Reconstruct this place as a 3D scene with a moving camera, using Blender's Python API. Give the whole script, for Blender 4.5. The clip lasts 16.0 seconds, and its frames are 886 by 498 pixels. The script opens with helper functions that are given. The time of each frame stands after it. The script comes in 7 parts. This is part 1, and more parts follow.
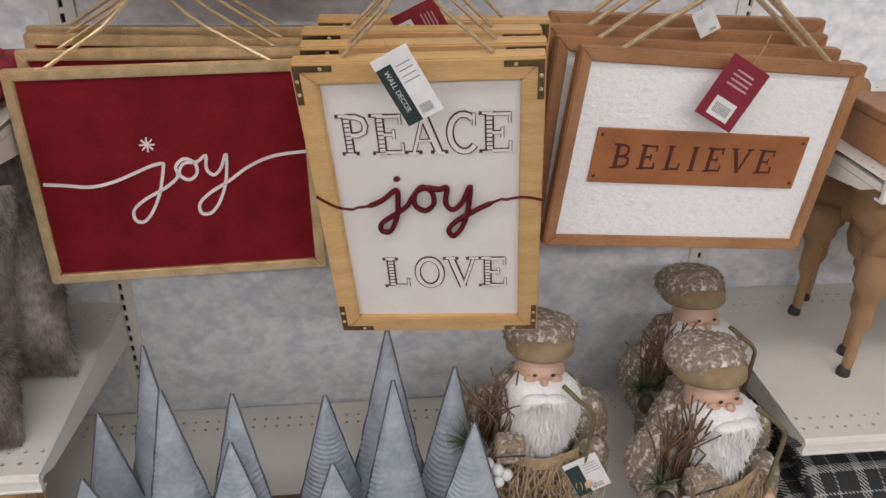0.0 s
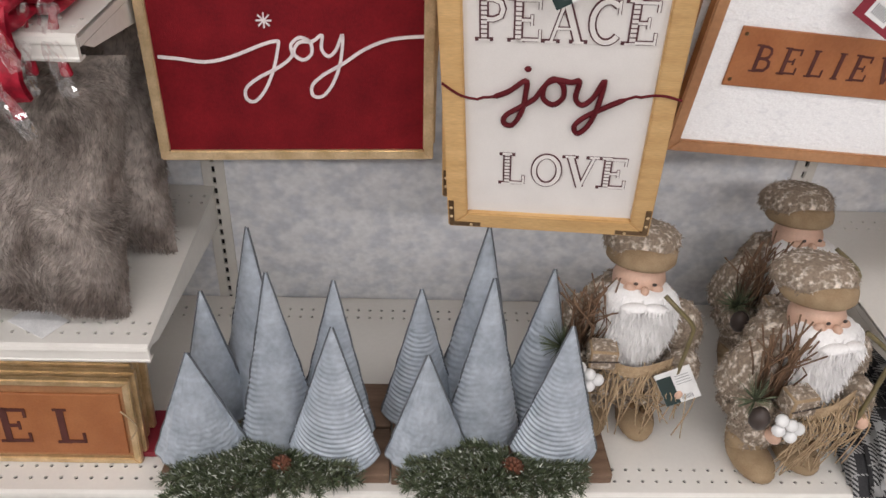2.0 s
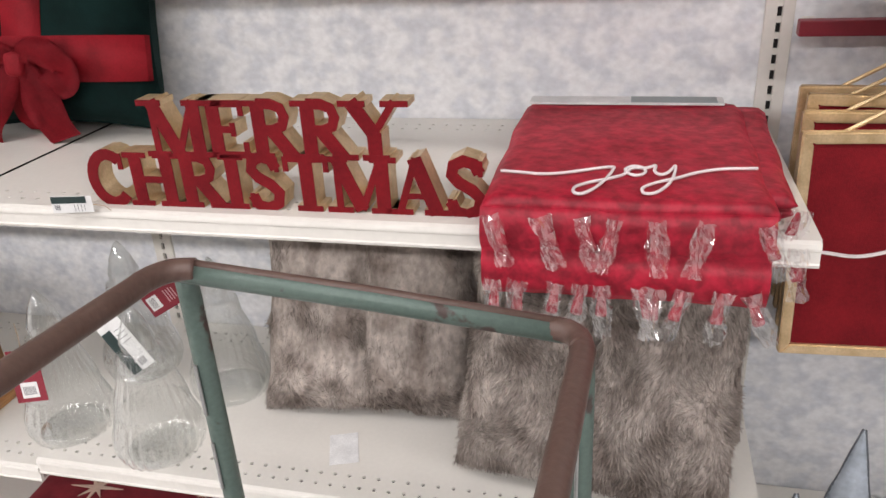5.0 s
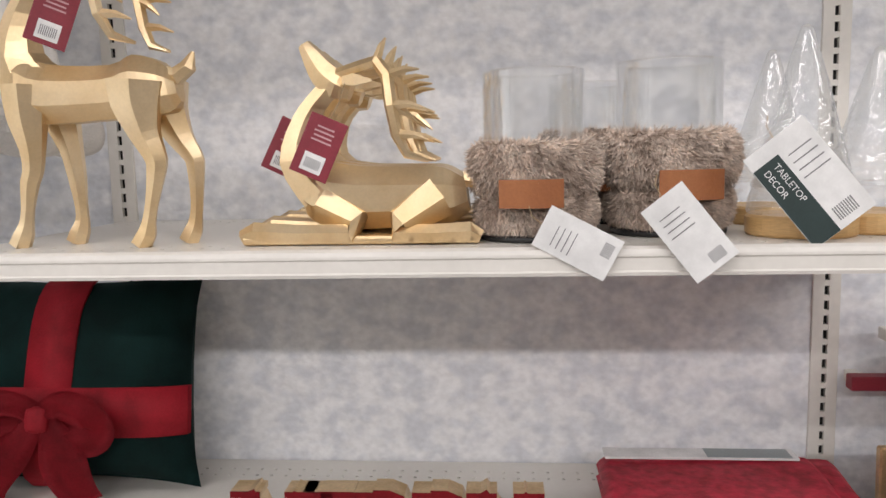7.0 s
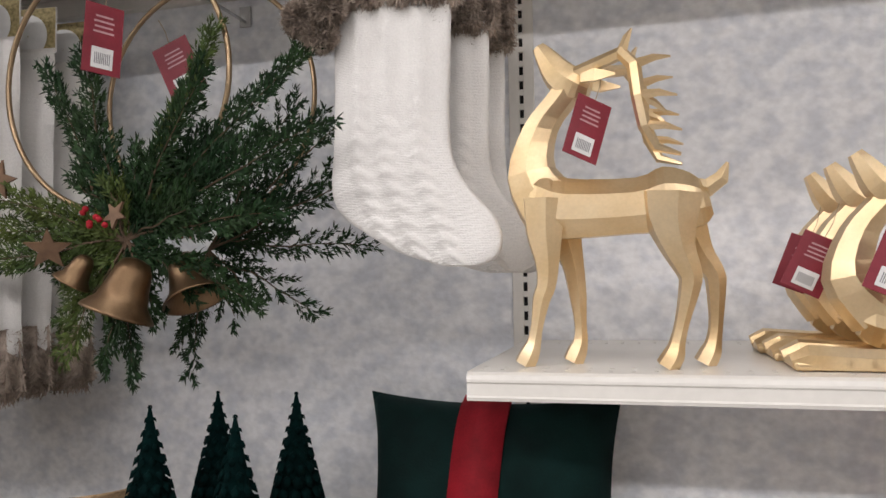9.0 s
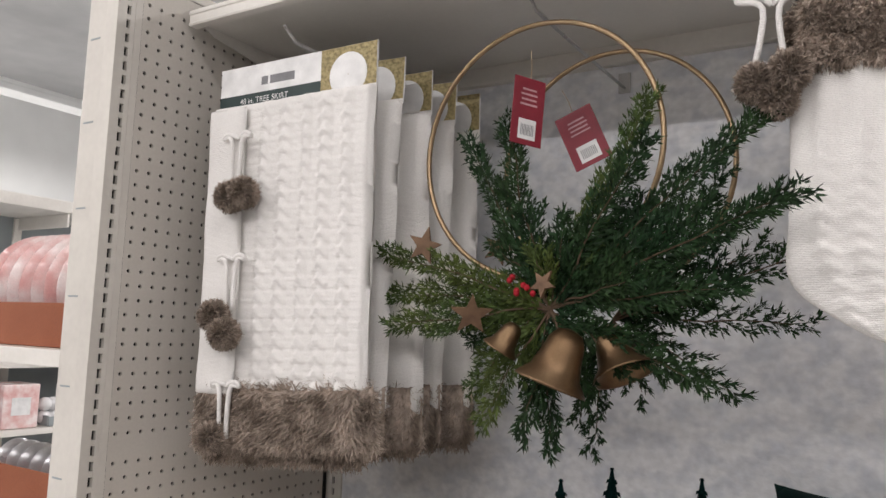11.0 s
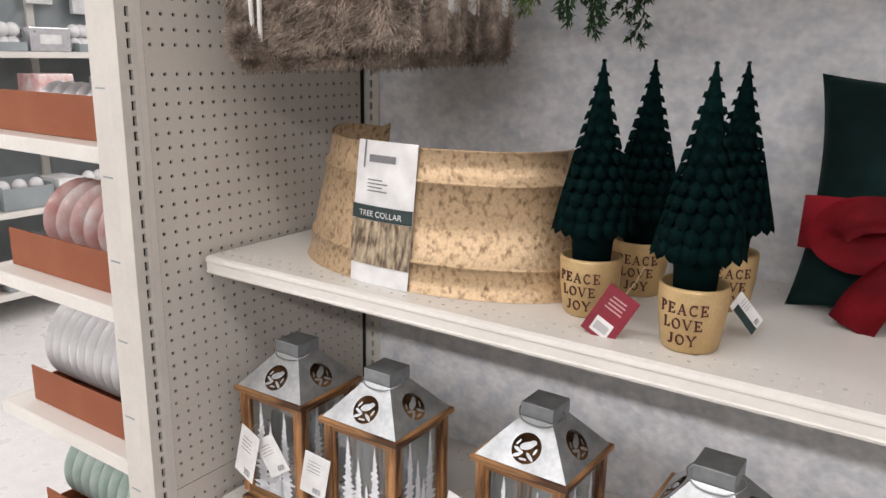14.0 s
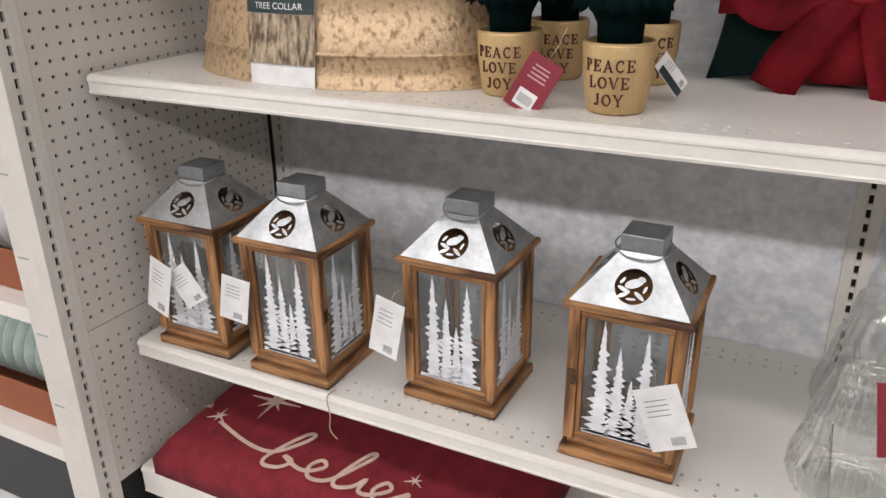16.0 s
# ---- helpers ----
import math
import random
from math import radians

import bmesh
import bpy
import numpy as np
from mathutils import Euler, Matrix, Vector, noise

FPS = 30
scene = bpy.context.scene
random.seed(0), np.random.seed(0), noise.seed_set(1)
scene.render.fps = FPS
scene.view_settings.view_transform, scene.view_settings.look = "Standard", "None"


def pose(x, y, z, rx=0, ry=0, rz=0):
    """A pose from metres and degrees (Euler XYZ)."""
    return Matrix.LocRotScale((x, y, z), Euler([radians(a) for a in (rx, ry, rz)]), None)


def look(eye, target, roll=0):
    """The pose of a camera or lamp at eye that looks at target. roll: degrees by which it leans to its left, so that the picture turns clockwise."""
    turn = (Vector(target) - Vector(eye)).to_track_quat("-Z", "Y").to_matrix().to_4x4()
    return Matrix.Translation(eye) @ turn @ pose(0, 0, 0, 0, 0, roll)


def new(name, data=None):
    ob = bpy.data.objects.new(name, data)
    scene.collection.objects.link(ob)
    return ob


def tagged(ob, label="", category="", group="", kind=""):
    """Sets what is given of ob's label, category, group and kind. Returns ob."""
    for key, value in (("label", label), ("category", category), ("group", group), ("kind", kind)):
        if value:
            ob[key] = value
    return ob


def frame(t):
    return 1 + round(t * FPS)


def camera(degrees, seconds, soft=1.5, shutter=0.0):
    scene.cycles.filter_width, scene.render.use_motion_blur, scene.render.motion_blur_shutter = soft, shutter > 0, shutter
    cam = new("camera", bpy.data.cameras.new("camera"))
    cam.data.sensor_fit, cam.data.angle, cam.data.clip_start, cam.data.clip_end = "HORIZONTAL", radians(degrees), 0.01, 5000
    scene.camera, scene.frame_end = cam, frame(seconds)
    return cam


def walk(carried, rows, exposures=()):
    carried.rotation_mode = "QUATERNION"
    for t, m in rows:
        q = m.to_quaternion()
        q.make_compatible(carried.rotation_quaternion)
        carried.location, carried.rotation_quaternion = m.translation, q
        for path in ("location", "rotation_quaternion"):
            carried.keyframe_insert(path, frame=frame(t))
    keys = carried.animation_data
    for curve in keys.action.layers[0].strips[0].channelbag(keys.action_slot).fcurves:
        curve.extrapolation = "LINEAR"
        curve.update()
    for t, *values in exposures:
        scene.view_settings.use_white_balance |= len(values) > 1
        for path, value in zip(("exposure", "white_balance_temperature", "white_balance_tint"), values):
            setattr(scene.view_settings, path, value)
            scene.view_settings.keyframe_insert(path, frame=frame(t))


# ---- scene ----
PATH = [
    (0, (2.936, -1.399, 1.319), (3.137, 0.35, 0.37), 1.2),
    (0.5, (2.918, -1.406, 1.281), (3.131, 0.248, 0.176), 2.4),
    (1, (2.904, -1.402, 1.26), (3.124, 0.183, 0.06), 3.8),
    (1.5, (2.886, -1.405, 1.248), (3.094, 0.192, 0.062), 4.1),
    (2, (2.828, -1.382, 1.284), (2.93, 0.252, 0.136), 3.3),
    (2.5, (2.75, -1.357, 1.311), (2.553, 0.31, 0.225), 0.3),
    (3, (2.617, -1.316, 1.302), (2.281, 0.367, 0.276), -1.6),
    (3.5, (2.525, -1.307, 1.309), (2.153, 0.384, 0.308), -1.6),
    (4, (2.455, -1.317, 1.314), (2.055, 0.377, 0.33), -1.7),
    (4.5, (2.323, -1.342, 1.327), (1.884, 0.354, 0.363), -2.8),
    (5, (2.217, -1.361, 1.341), (1.759, 0.39, 0.49), -3.3),
    (5.2, (2.197, -1.367, 1.347), (1.73, 0.438, 0.622), -3.0),
    (7.3, (1.831, -1.327, 1.513), (1.736, 0.663, 1.331), -1.2),
    (7.5, (1.771, -1.338, 1.498), (1.722, 0.658, 1.371), -1.2),
    (8, (1.624, -1.373, 1.498), (1.594, 0.624, 1.412), -1.4),
    (8.5, (1.525, -1.381, 1.5), (1.262, 0.601, 1.468), -1.3),
    (9, (1.43, -1.341, 1.507), (0.913, 0.59, 1.581), -1.0),
    (9.5, (1.323, -1.315, 1.532), (0.608, 0.54, 1.753), -0.5),
    (10, (1.237, -1.324, 1.531), (0.341, 0.442, 1.805), 0.5),
    (10.2, (1.216, -1.345, 1.531), (0.276, 0.399, 1.801), 1.1),
    (12.3, (1.144, -1.426, 1.519), (-0.025, 0.196, 1.472), 0.8),
    (12.5, (1.141, -1.423, 1.508), (-0.022, 0.199, 1.385), 0.8),
    (13, (1.146, -1.418, 1.446), (0.0, 0.199, 1.18), 0.8),
    (13.5, (1.148, -1.409, 1.382), (0.031, 0.198, 0.974), 0.8),
    (14, (1.153, -1.401, 1.332), (0.071, 0.207, 0.837), 1.0),
    (14.5, (1.16, -1.386, 1.296), (0.19, 0.251, 0.68), 0.7),
    (15, (1.149, -1.39, 1.246), (0.25, 0.258, 0.556), 0.2),
    (15.5, (1.137, -1.396, 1.207), (0.269, 0.244, 0.46), -0.5),
    (16, (1.135, -1.389, 1.18), (0.296, 0.251, 0.402), -0.8),
]
cam = camera(59.8, 16.0, 1.5, 0.0)
walk(cam, [(t, look(eye, target, roll)) for t, eye, target, roll in PATH],
     exposures=[(0.0, -0.74), (0.4, -0.52), (1.0, -0.46), (2.0, -0.46), (3.5, -0.28), (5.0, -0.22), (7.3, -0.63), (8.5, -0.55), (10.0, -0.55), (12.5, -0.80), (13.5, -0.42), (14.5, -0.42), (16.0, -0.54)])

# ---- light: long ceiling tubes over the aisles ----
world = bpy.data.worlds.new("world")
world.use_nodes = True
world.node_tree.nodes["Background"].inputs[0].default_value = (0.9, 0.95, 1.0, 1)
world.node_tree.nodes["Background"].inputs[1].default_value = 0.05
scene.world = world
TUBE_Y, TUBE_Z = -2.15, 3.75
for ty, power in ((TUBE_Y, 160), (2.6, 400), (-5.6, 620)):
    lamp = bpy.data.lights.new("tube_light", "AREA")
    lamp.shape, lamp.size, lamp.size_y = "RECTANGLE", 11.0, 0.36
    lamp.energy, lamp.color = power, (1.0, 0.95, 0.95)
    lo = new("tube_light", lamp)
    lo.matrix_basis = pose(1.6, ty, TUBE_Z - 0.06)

# lamp added over the next aisle to brighten the far fixture and wall
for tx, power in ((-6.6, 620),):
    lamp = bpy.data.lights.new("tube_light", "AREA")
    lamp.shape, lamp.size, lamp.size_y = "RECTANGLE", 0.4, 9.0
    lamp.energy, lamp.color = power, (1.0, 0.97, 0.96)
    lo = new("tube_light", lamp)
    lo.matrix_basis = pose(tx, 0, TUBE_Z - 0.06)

# ---- small mesh tools ----


def part(name, bm, material, parent, label="", smooth=False, m=None):
    me = bpy.data.meshes.new(name)
    if isinstance(bm, tuple):
        me.from_pydata(*bm)
    else:
        bmesh.ops.recalc_face_normals(bm, faces=bm.faces)
        bm.to_mesh(me)
        bm.free()
    for mt in (material if isinstance(material, (list, tuple)) else [material]):
        me.materials.append(mt)
    if smooth:
        for p in me.polygons:
            p.use_smooth = True
    ob = new(name, me)
    ob.parent = parent
    if m is not None:
        ob.matrix_basis = m
    if label:
        ob["label"] = label
    return ob


def thing(name, label, category, m=None, group="", kind=""):
    e = new(name)
    e.empty_display_size = 0.05
    if m is not None:
        e.matrix_basis = m
    return tagged(e, label, category, group, kind)


def box(bm, x0, x1, y0, y1, z0, z1, bev=0.0, mi=0):
    r = bmesh.ops.create_cube(bm, size=1.0)
    bmesh.ops.transform(bm, matrix=Matrix.Translation(((x0 + x1) / 2, (y0 + y1) / 2, (z0 + z1) / 2)) @ Matrix.Diagonal((x1 - x0, y1 - y0, z1 - z0, 1)), verts=r["verts"])
    fs = list({f for v in r["verts"] for f in v.link_faces})
    if bev:
        es = list({e for f in fs for e in f.edges})
        q = bmesh.ops.bevel(bm, geom=es, offset=bev, segments=2, affect="EDGES", profile=0.5)
        fs = q["faces"]
    if mi:
        for f in fs:
            f.material_index = mi
    return bm


def B(*a, **k):
    return box(bmesh.new(), *a, **k)


def smoothpts(pts, n=6, closed=False):
    """A curve through the points (Catmull-Rom)."""
    P = [Vector(p) for p in pts]
    N, out = len(P), []
    for i in range(N if closed else N - 1):
        a, b, c, d = (P[(i - 1) % N] if closed or i else P[0]), P[i], P[(i + 1) % N], (P[(i + 2) % N] if closed or i < N - 2 else P[-1])
        for k in range(n):
            t = k / n
            out.append(0.5 * (2 * b + (c - a) * t + (2 * a - 5 * b + 4 * c - d) * t * t + (3 * b - a - 3 * c + d) * t ** 3))
    if not closed:
        out.append(P[-1])
    return out


def tube(bm, pts, r, n=8, closed=False, mi=0, flat=1.0, caps=True):
    """A round bar along the points; r: a radius, or one for each point."""
    P = [Vector(p) for p in pts]
    N = len(P)
    R = r if isinstance(r, (list, tuple)) else [r] * N
    rings, up = [], None
    for i, p in enumerate(P):
        d = (P[(i + 1) % N] - P[i - 1]) if closed else (P[min(i + 1, N - 1)] - P[max(i - 1, 0)])
        d.normalize()
        if up is None:
            up = d.orthogonal().normalized() if abs(d.z) > 0.99 else d.cross(Vector((0, 0, 1))).normalized()
        up = (up - d * up.dot(d)).normalized()
        s = d.cross(up)
        rings.append([bm.verts.new(p + (up * math.cos(a) + s * math.sin(a) * flat) * R[i]) for a in (2 * math.pi * k / n for k in range(n))])
    for i in range(N if closed else N - 1):
        A, C = rings[i], rings[(i + 1) % N]
        for k in range(n):
            f = bm.faces.new((A[k], A[(k + 1) % n], C[(k + 1) % n], C[k]))
            f.material_index = mi
    if caps and not closed:
        for ring in (rings[0][::-1], rings[-1]):
            bm.faces.new(ring).material_index = mi
    return bm


def lathe(bm, prof, n=32, rib=None, mi=0, m=None, cap=True):
    rings = []
    for r, z in prof:
        ring = []
        for k in range(n):
            a = 2 * math.pi * k / n
            q = r * (rib(a, z) if rib else 1)
            v = Vector((q * math.cos(a), q * math.sin(a), z))
            ring.append(bm.verts.new(m @ v if m else v))
        rings.append(ring)
    for A, C in zip(rings, rings[1:]):
        for k in range(n):
            bm.faces.new((A[k], A[(k + 1) % n], C[(k + 1) % n], C[k])).material_index = mi
    if cap:
        for ring, rr in ((rings[0][::-1], prof[0][0]), (rings[-1], prof[-1][0])):
            if rr > 1e-4:
                bm.faces.new(ring).material_index = mi
    return bm


def ribbon(bm, pts, w, y0, y1, mi=0):
    """A flat stroke in the x-z plane, from y0 (front) to y1; w: width."""
    P = [Vector((p[0], p[1])) for p in pts]
    N, L, R = len(P), [], []
    for i, p in enumerate(P):
        d = P[min(i + 1, N - 1)] - P[max(i - 1, 0)]
        if d.length < 1e-9:
            d = Vector((1, 0))
        d.normalize()
        q = Vector((-d.y, d.x)) * (w[i] if isinstance(w, list) else w) / 2
        L.append(p + q)
        R.append(p - q)
    fl, fr, bl, br = ([bm.verts.new((v.x, y, v.y)) for v in S] for S, y in ((L, y0), (R, y0), (L, y1), (R, y1)))
    for i in range(N - 1):
        for q in ((fl[i], fl[i + 1], fr[i + 1], fr[i]), (bl[i], br[i], br[i + 1], bl[i + 1]), (fl[i], bl[i], bl[i + 1], fl[i + 1]), (fr[i], fr[i + 1], br[i + 1], br[i])):
            f = bm.faces.new(q)
            f.material_index = mi
    bm.faces.new((fl[0], fr[0], br[0], bl[0])).material_index = mi
    bm.faces.new((fl[-1], bl[-1], br[-1], fr[-1])).material_index = mi
    return bm


def poly(bm, pts, y0, y1, mi=0):
    """A flat polygon in the x-z plane with thickness."""
    a = [bm.verts.new((x, y0, z)) for x, z in pts]
    b = [bm.verts.new((x, y1, z)) for x, z in pts]
    bm.faces.new(a).material_index = mi
    bm.faces.new(b[::-1]).material_index = mi
    for i in range(len(a)):
        j = (i + 1) % len(a)
        bm.faces.new((a[i], b[i], b[j], a[j])).material_index = mi
    return bm


def oval(cx, cz, rx, rz, n=14, a0=0, a1=360):
    return [(cx + rx * math.cos(radians(a0 + (a1 - a0) * k / n)), cz + rz * math.sin(radians(a0 + (a1 - a0) * k / n))) for k in range(n + 1)]


BOWL = [(.2, .95), (.42, .95), (.58, .88), (.63, .73), (.58, .57), (.42, .5), (.2, .5)]
STEM = ([(.2, 0), (.2, 1)], 1)
GLYPH = {
    "M": (1.06, [([(.15, 0), (.15, 1)], .5), ([(.15, 1), (.52, .05)], 1), ([(.52, .05), (.88, 1)], .5), ([(.88, 0), (.88, 1)], 1)], [(.15, 0), (.12, 1), (.88, 0), (.91, 1)]),
    "E": (.8, [STEM, ([(.2, .95), (.68, .95)], .5), ([(.2, .05), (.7, .05)], .5), ([(.2, .5), (.5, .5)], .5), ([(.67, .99), (.67, .74)], .4), ([(.69, .01), (.69, .28)], .4), ([(.5, .38), (.5, .62)], .4)], [(.16, 0), (.16, 1)]),
    "R": (.86, [STEM, (BOWL, .75), ([(.4, .5), (.72, .02)], 1)], [(.18, 0), (.15, 1), (.74, 0)]),
    "P": (.76, [STEM, (BOWL, .75)], [(.2, 0), (.15, 1)]),
    "B": (.8, [STEM, (BOWL, .65), ([(.2, .5), (.5, .5), (.66, .4), (.68, .2), (.55, .06), (.2, .05)], .75)], [(.14, 0), (.14, 1)]),
    "Y": (.84, [([(.08, 1), (.42, .45)], 1), ([(.76, 1), (.42, .45)], .5), ([(.42, .48), (.42, 0)], 1)], [(.1, 1), (.76, 1), (.42, 0)]),
    "C": (.84, [(oval(.46, .5, .33, .46, 16, 50, 318), .85), ([(.7, .68), (.7, .98)], .4)], []),
    "O": (.9, [(oval(.46, .5, .34, .46, 22), .8)], []),
    "H": (.98, [STEM, ([(.76, 0), (.76, 1)], 1), ([(.2, .5), (.76, .5)], .5)], [(.2, 0), (.2, 1), (.76, 0), (.76, 1)]),
    "I": (.42, [STEM], [(.2, 0), (.2, 1)]),
    "L": (.74, [STEM, ([(.2, .05), (.66, .05)], .5), ([(.65, .01), (.65, .3)], .4)], [(.18, 0), (.2, 1)]),
    "S": (.76, [([(.6, .76), (.52, .92), (.36, .97), (.2, .89), (.17, .73), (.28, .59), (.48, .47), (.61, .32), (.57, .12), (.4, .03), (.22, .08), (.14, .26)], .85), ([(.61, .7), (.61, .97)], .35), ([(.13, .03), (.13, .3)], .35)], []),
    "T": (.82, [([(.4, 0), (.4, .98)], 1), ([(.05, .95), (.75, .95)], .5), ([(.06, .99), (.06, .72)], .4), ([(.74, .99), (.74, .72)], .4)], [(.4, 0)]),
    "A": (.86, [([(.12, 0), (.42, 1)], .5), ([(.4, 1), (.74, 0)], 1), ([(.22, .33), (.6, .33)], .4)], [(.12, 0), (.74, 0)]),
    "V": (.84, [([(.1, 1), (.42, 0)], 1), ([(.42, 0), (.74, 1)], .5)], [(.1, 1), (.74, 1)]),
    "N": (.94, [([(.15, 0), (.15, 1)], .5), ([(.15, 1), (.76, .02)], 1), ([(.76, 0), (.76, 1)], .5)], [(.15, 0), (.12, 1), (.76, 1)]),
    "J": (.6, [([(.4, 1), (.4, .22), (.32, .06), (.18, .03), (.08, .16)], 1)], [(.4, 1)]),
    " ": (.5, [], []),
}


def word_width(text, h, gap=0.0):
    return sum(GLYPH[c][0] * h + gap for c in text) - gap


def serif_word(bm, text, x, z, h, thick, y0, y1, squeeze=1.0, gap=0.0, mi=0):
    """Slab-serif capitals, drawn as strokes."""
    k = 0
    for c in text:
        w, strokes, serifs = GLYPH[c]
        for pts, wt in strokes:
            k += 1
            e = 0.00008 * (k % 7)
            ribbon(bm, [(x + p[0] * h * squeeze, z + p[1] * h) for p in pts], thick * wt, y0 - e, y1 + e, mi)
        for sx, sz in serifs:
            k += 1
            e = 0.00008 * (k % 7)
            cz = z + (thick * .2 - .0004 if sz == 0 else h - thick * .2 + .0004)
            ribbon(bm, [(x + sx * h * squeeze - thick * .95, cz), (x + sx * h * squeeze + thick * .95, cz)], thick * .4, y0 - e, y1 + e, mi)
        x += w * h * squeeze + gap
    return x


def plain_word(bm, text, x, z, h, y, mi=0, m=None):
    """Flat sans capitals in the x-z plane at y."""
    cu = bpy.data.curves.new("lettering", "FONT")
    cu.body, cu.size = text, h * 1.4
    ob = bpy.data.objects.new("lettering", cu)
    me = bpy.data.meshes.new_from_object(ob)
    tmp = bmesh.new()
    tmp.from_mesh(me)
    vs = {}
    for v in tmp.verts:
        p = Vector((x + v.co.x, y, z + v.co.y))
        vs[v.index] = bm.verts.new(m @ p if m else p)
    for f in tmp.faces:
        bm.faces.new([vs[v.index] for v in f.verts]).material_index = mi
    tmp.free()
    bpy.data.meshes.remove(me)
    bpy.data.objects.remove(ob)
    bpy.data.curves.remove(cu)


def plate(nx, rows, p=0.0254, py=0.0254, r=0.0035, depth=0.004, n=8):
    """Sheet in the x-y plane, nx cells wide; rows: list of (height, holed). Holes go through the sheet."""
    V, F = [], []

    def add(*vs):
        i = len(V)
        V.extend(vs)
        return list(range(i, i + len(vs)))
    y = 0.0
    for hgt, holed in rows:
        if not holed:
            F.append(tuple(add((0, y, 0), (nx * p, y, 0), (nx * p, y + hgt, 0), (0, y + hgt, 0))))
        else:
            for i in range(nx):
                x = i * p
                cx, cy = x + p / 2, y + hgt / 2
                o = add((x, y, 0), (cx, y, 0), (x + p, y, 0), (x + p, cy, 0), (x + p, y + hgt, 0), (cx, y + hgt, 0), (x, y + hgt, 0), (x, cy, 0))
                an = [radians(225 + 45 * k) for k in range(8)]
                a = add(*[(cx + r * math.cos(t), cy + r * math.sin(t), 0) for t in an])
                b = add(*[(cx + r * math.cos(t), cy + r * math.sin(t), -depth) for t in an])
                for k in range(8):
                    j = (k + 1) % 8
                    F.append((o[k], o[j], a[j], a[k]))
                    F.append((a[k], a[j], b[j], b[k]))
        y += hgt
    return V, [], F


def blades(pts, dirs, length, width, curl=0.5, seed=1, segs=2, jit=0.35):
    """Many small tapered blades (hair, needles). pts, dirs: arrays."""
    rng = np.random.default_rng(seed)
    n = len(pts)
    d = dirs + rng.normal(0, jit, (n, 3))
    d /= np.linalg.norm(d, axis=1)[:, None]
    side = np.cross(d, rng.normal(0, 1, (n, 3)))
    side /= np.linalg.norm(side, axis=1)[:, None] + 1e-9
    bend = np.cross(d, side)
    L = length * rng.uniform(0.6, 1.25, n)[:, None]
    c = curl * rng.uniform(0.2, 1, n)[:, None]
    w = width * rng.uniform(.7, 1.3, n)[:, None]
    a, b = pts - side * w, pts + side * w
    mid = pts + d * L * .55 + bend * L * c * .2
    m1, m2 = mid - side * w * .8, mid + side * w * .8
    tip = pts + d * L + bend * L * c * .75
    V = np.stack([a, b, m1, m2, tip], 1).reshape(-1, 3)
    F = []
    for i in range(n):
        k = i * 5
        F.append((k, k + 1, k + 3, k + 2))
        F.append((k + 2, k + 3, k + 4))
    return V.tolist(), [], F


def joined(*meshes):
    V, F = [], []
    for v, _, f in meshes:
        k = len(V)
        V.extend(v)
        F.extend([tuple(i + k for i in q) for q in f])
    return V, [], F


def scatter(bm, n, seed=1):
    """Random points on the faces of a bmesh, with normals."""
    rng = np.random.default_rng(seed)
    bm.normal_update()
    T = []
    for f in bm.faces:
        vs = [np.array(v.co) for v in f.verts]
        for i in range(1, len(vs) - 1):
            T.append((vs[0], vs[i], vs[i + 1], np.array(f.normal)))
    A = np.array([np.linalg.norm(np.cross(b - a, c - a)) for a, b, c, _ in T])
    pick = rng.choice(len(T), n, p=A / A.sum())
    u, v = rng.random(n), rng.random(n)
    fl = u + v > 1
    u[fl], v[fl] = 1 - u[fl], 1 - v[fl]
    a, b, c, nn = (np.array([T[i][k] for i in pick]) for k in range(4))
    return a + (b - a) * u[:, None] + (c - a) * v[:, None], nn


# ---- materials ----


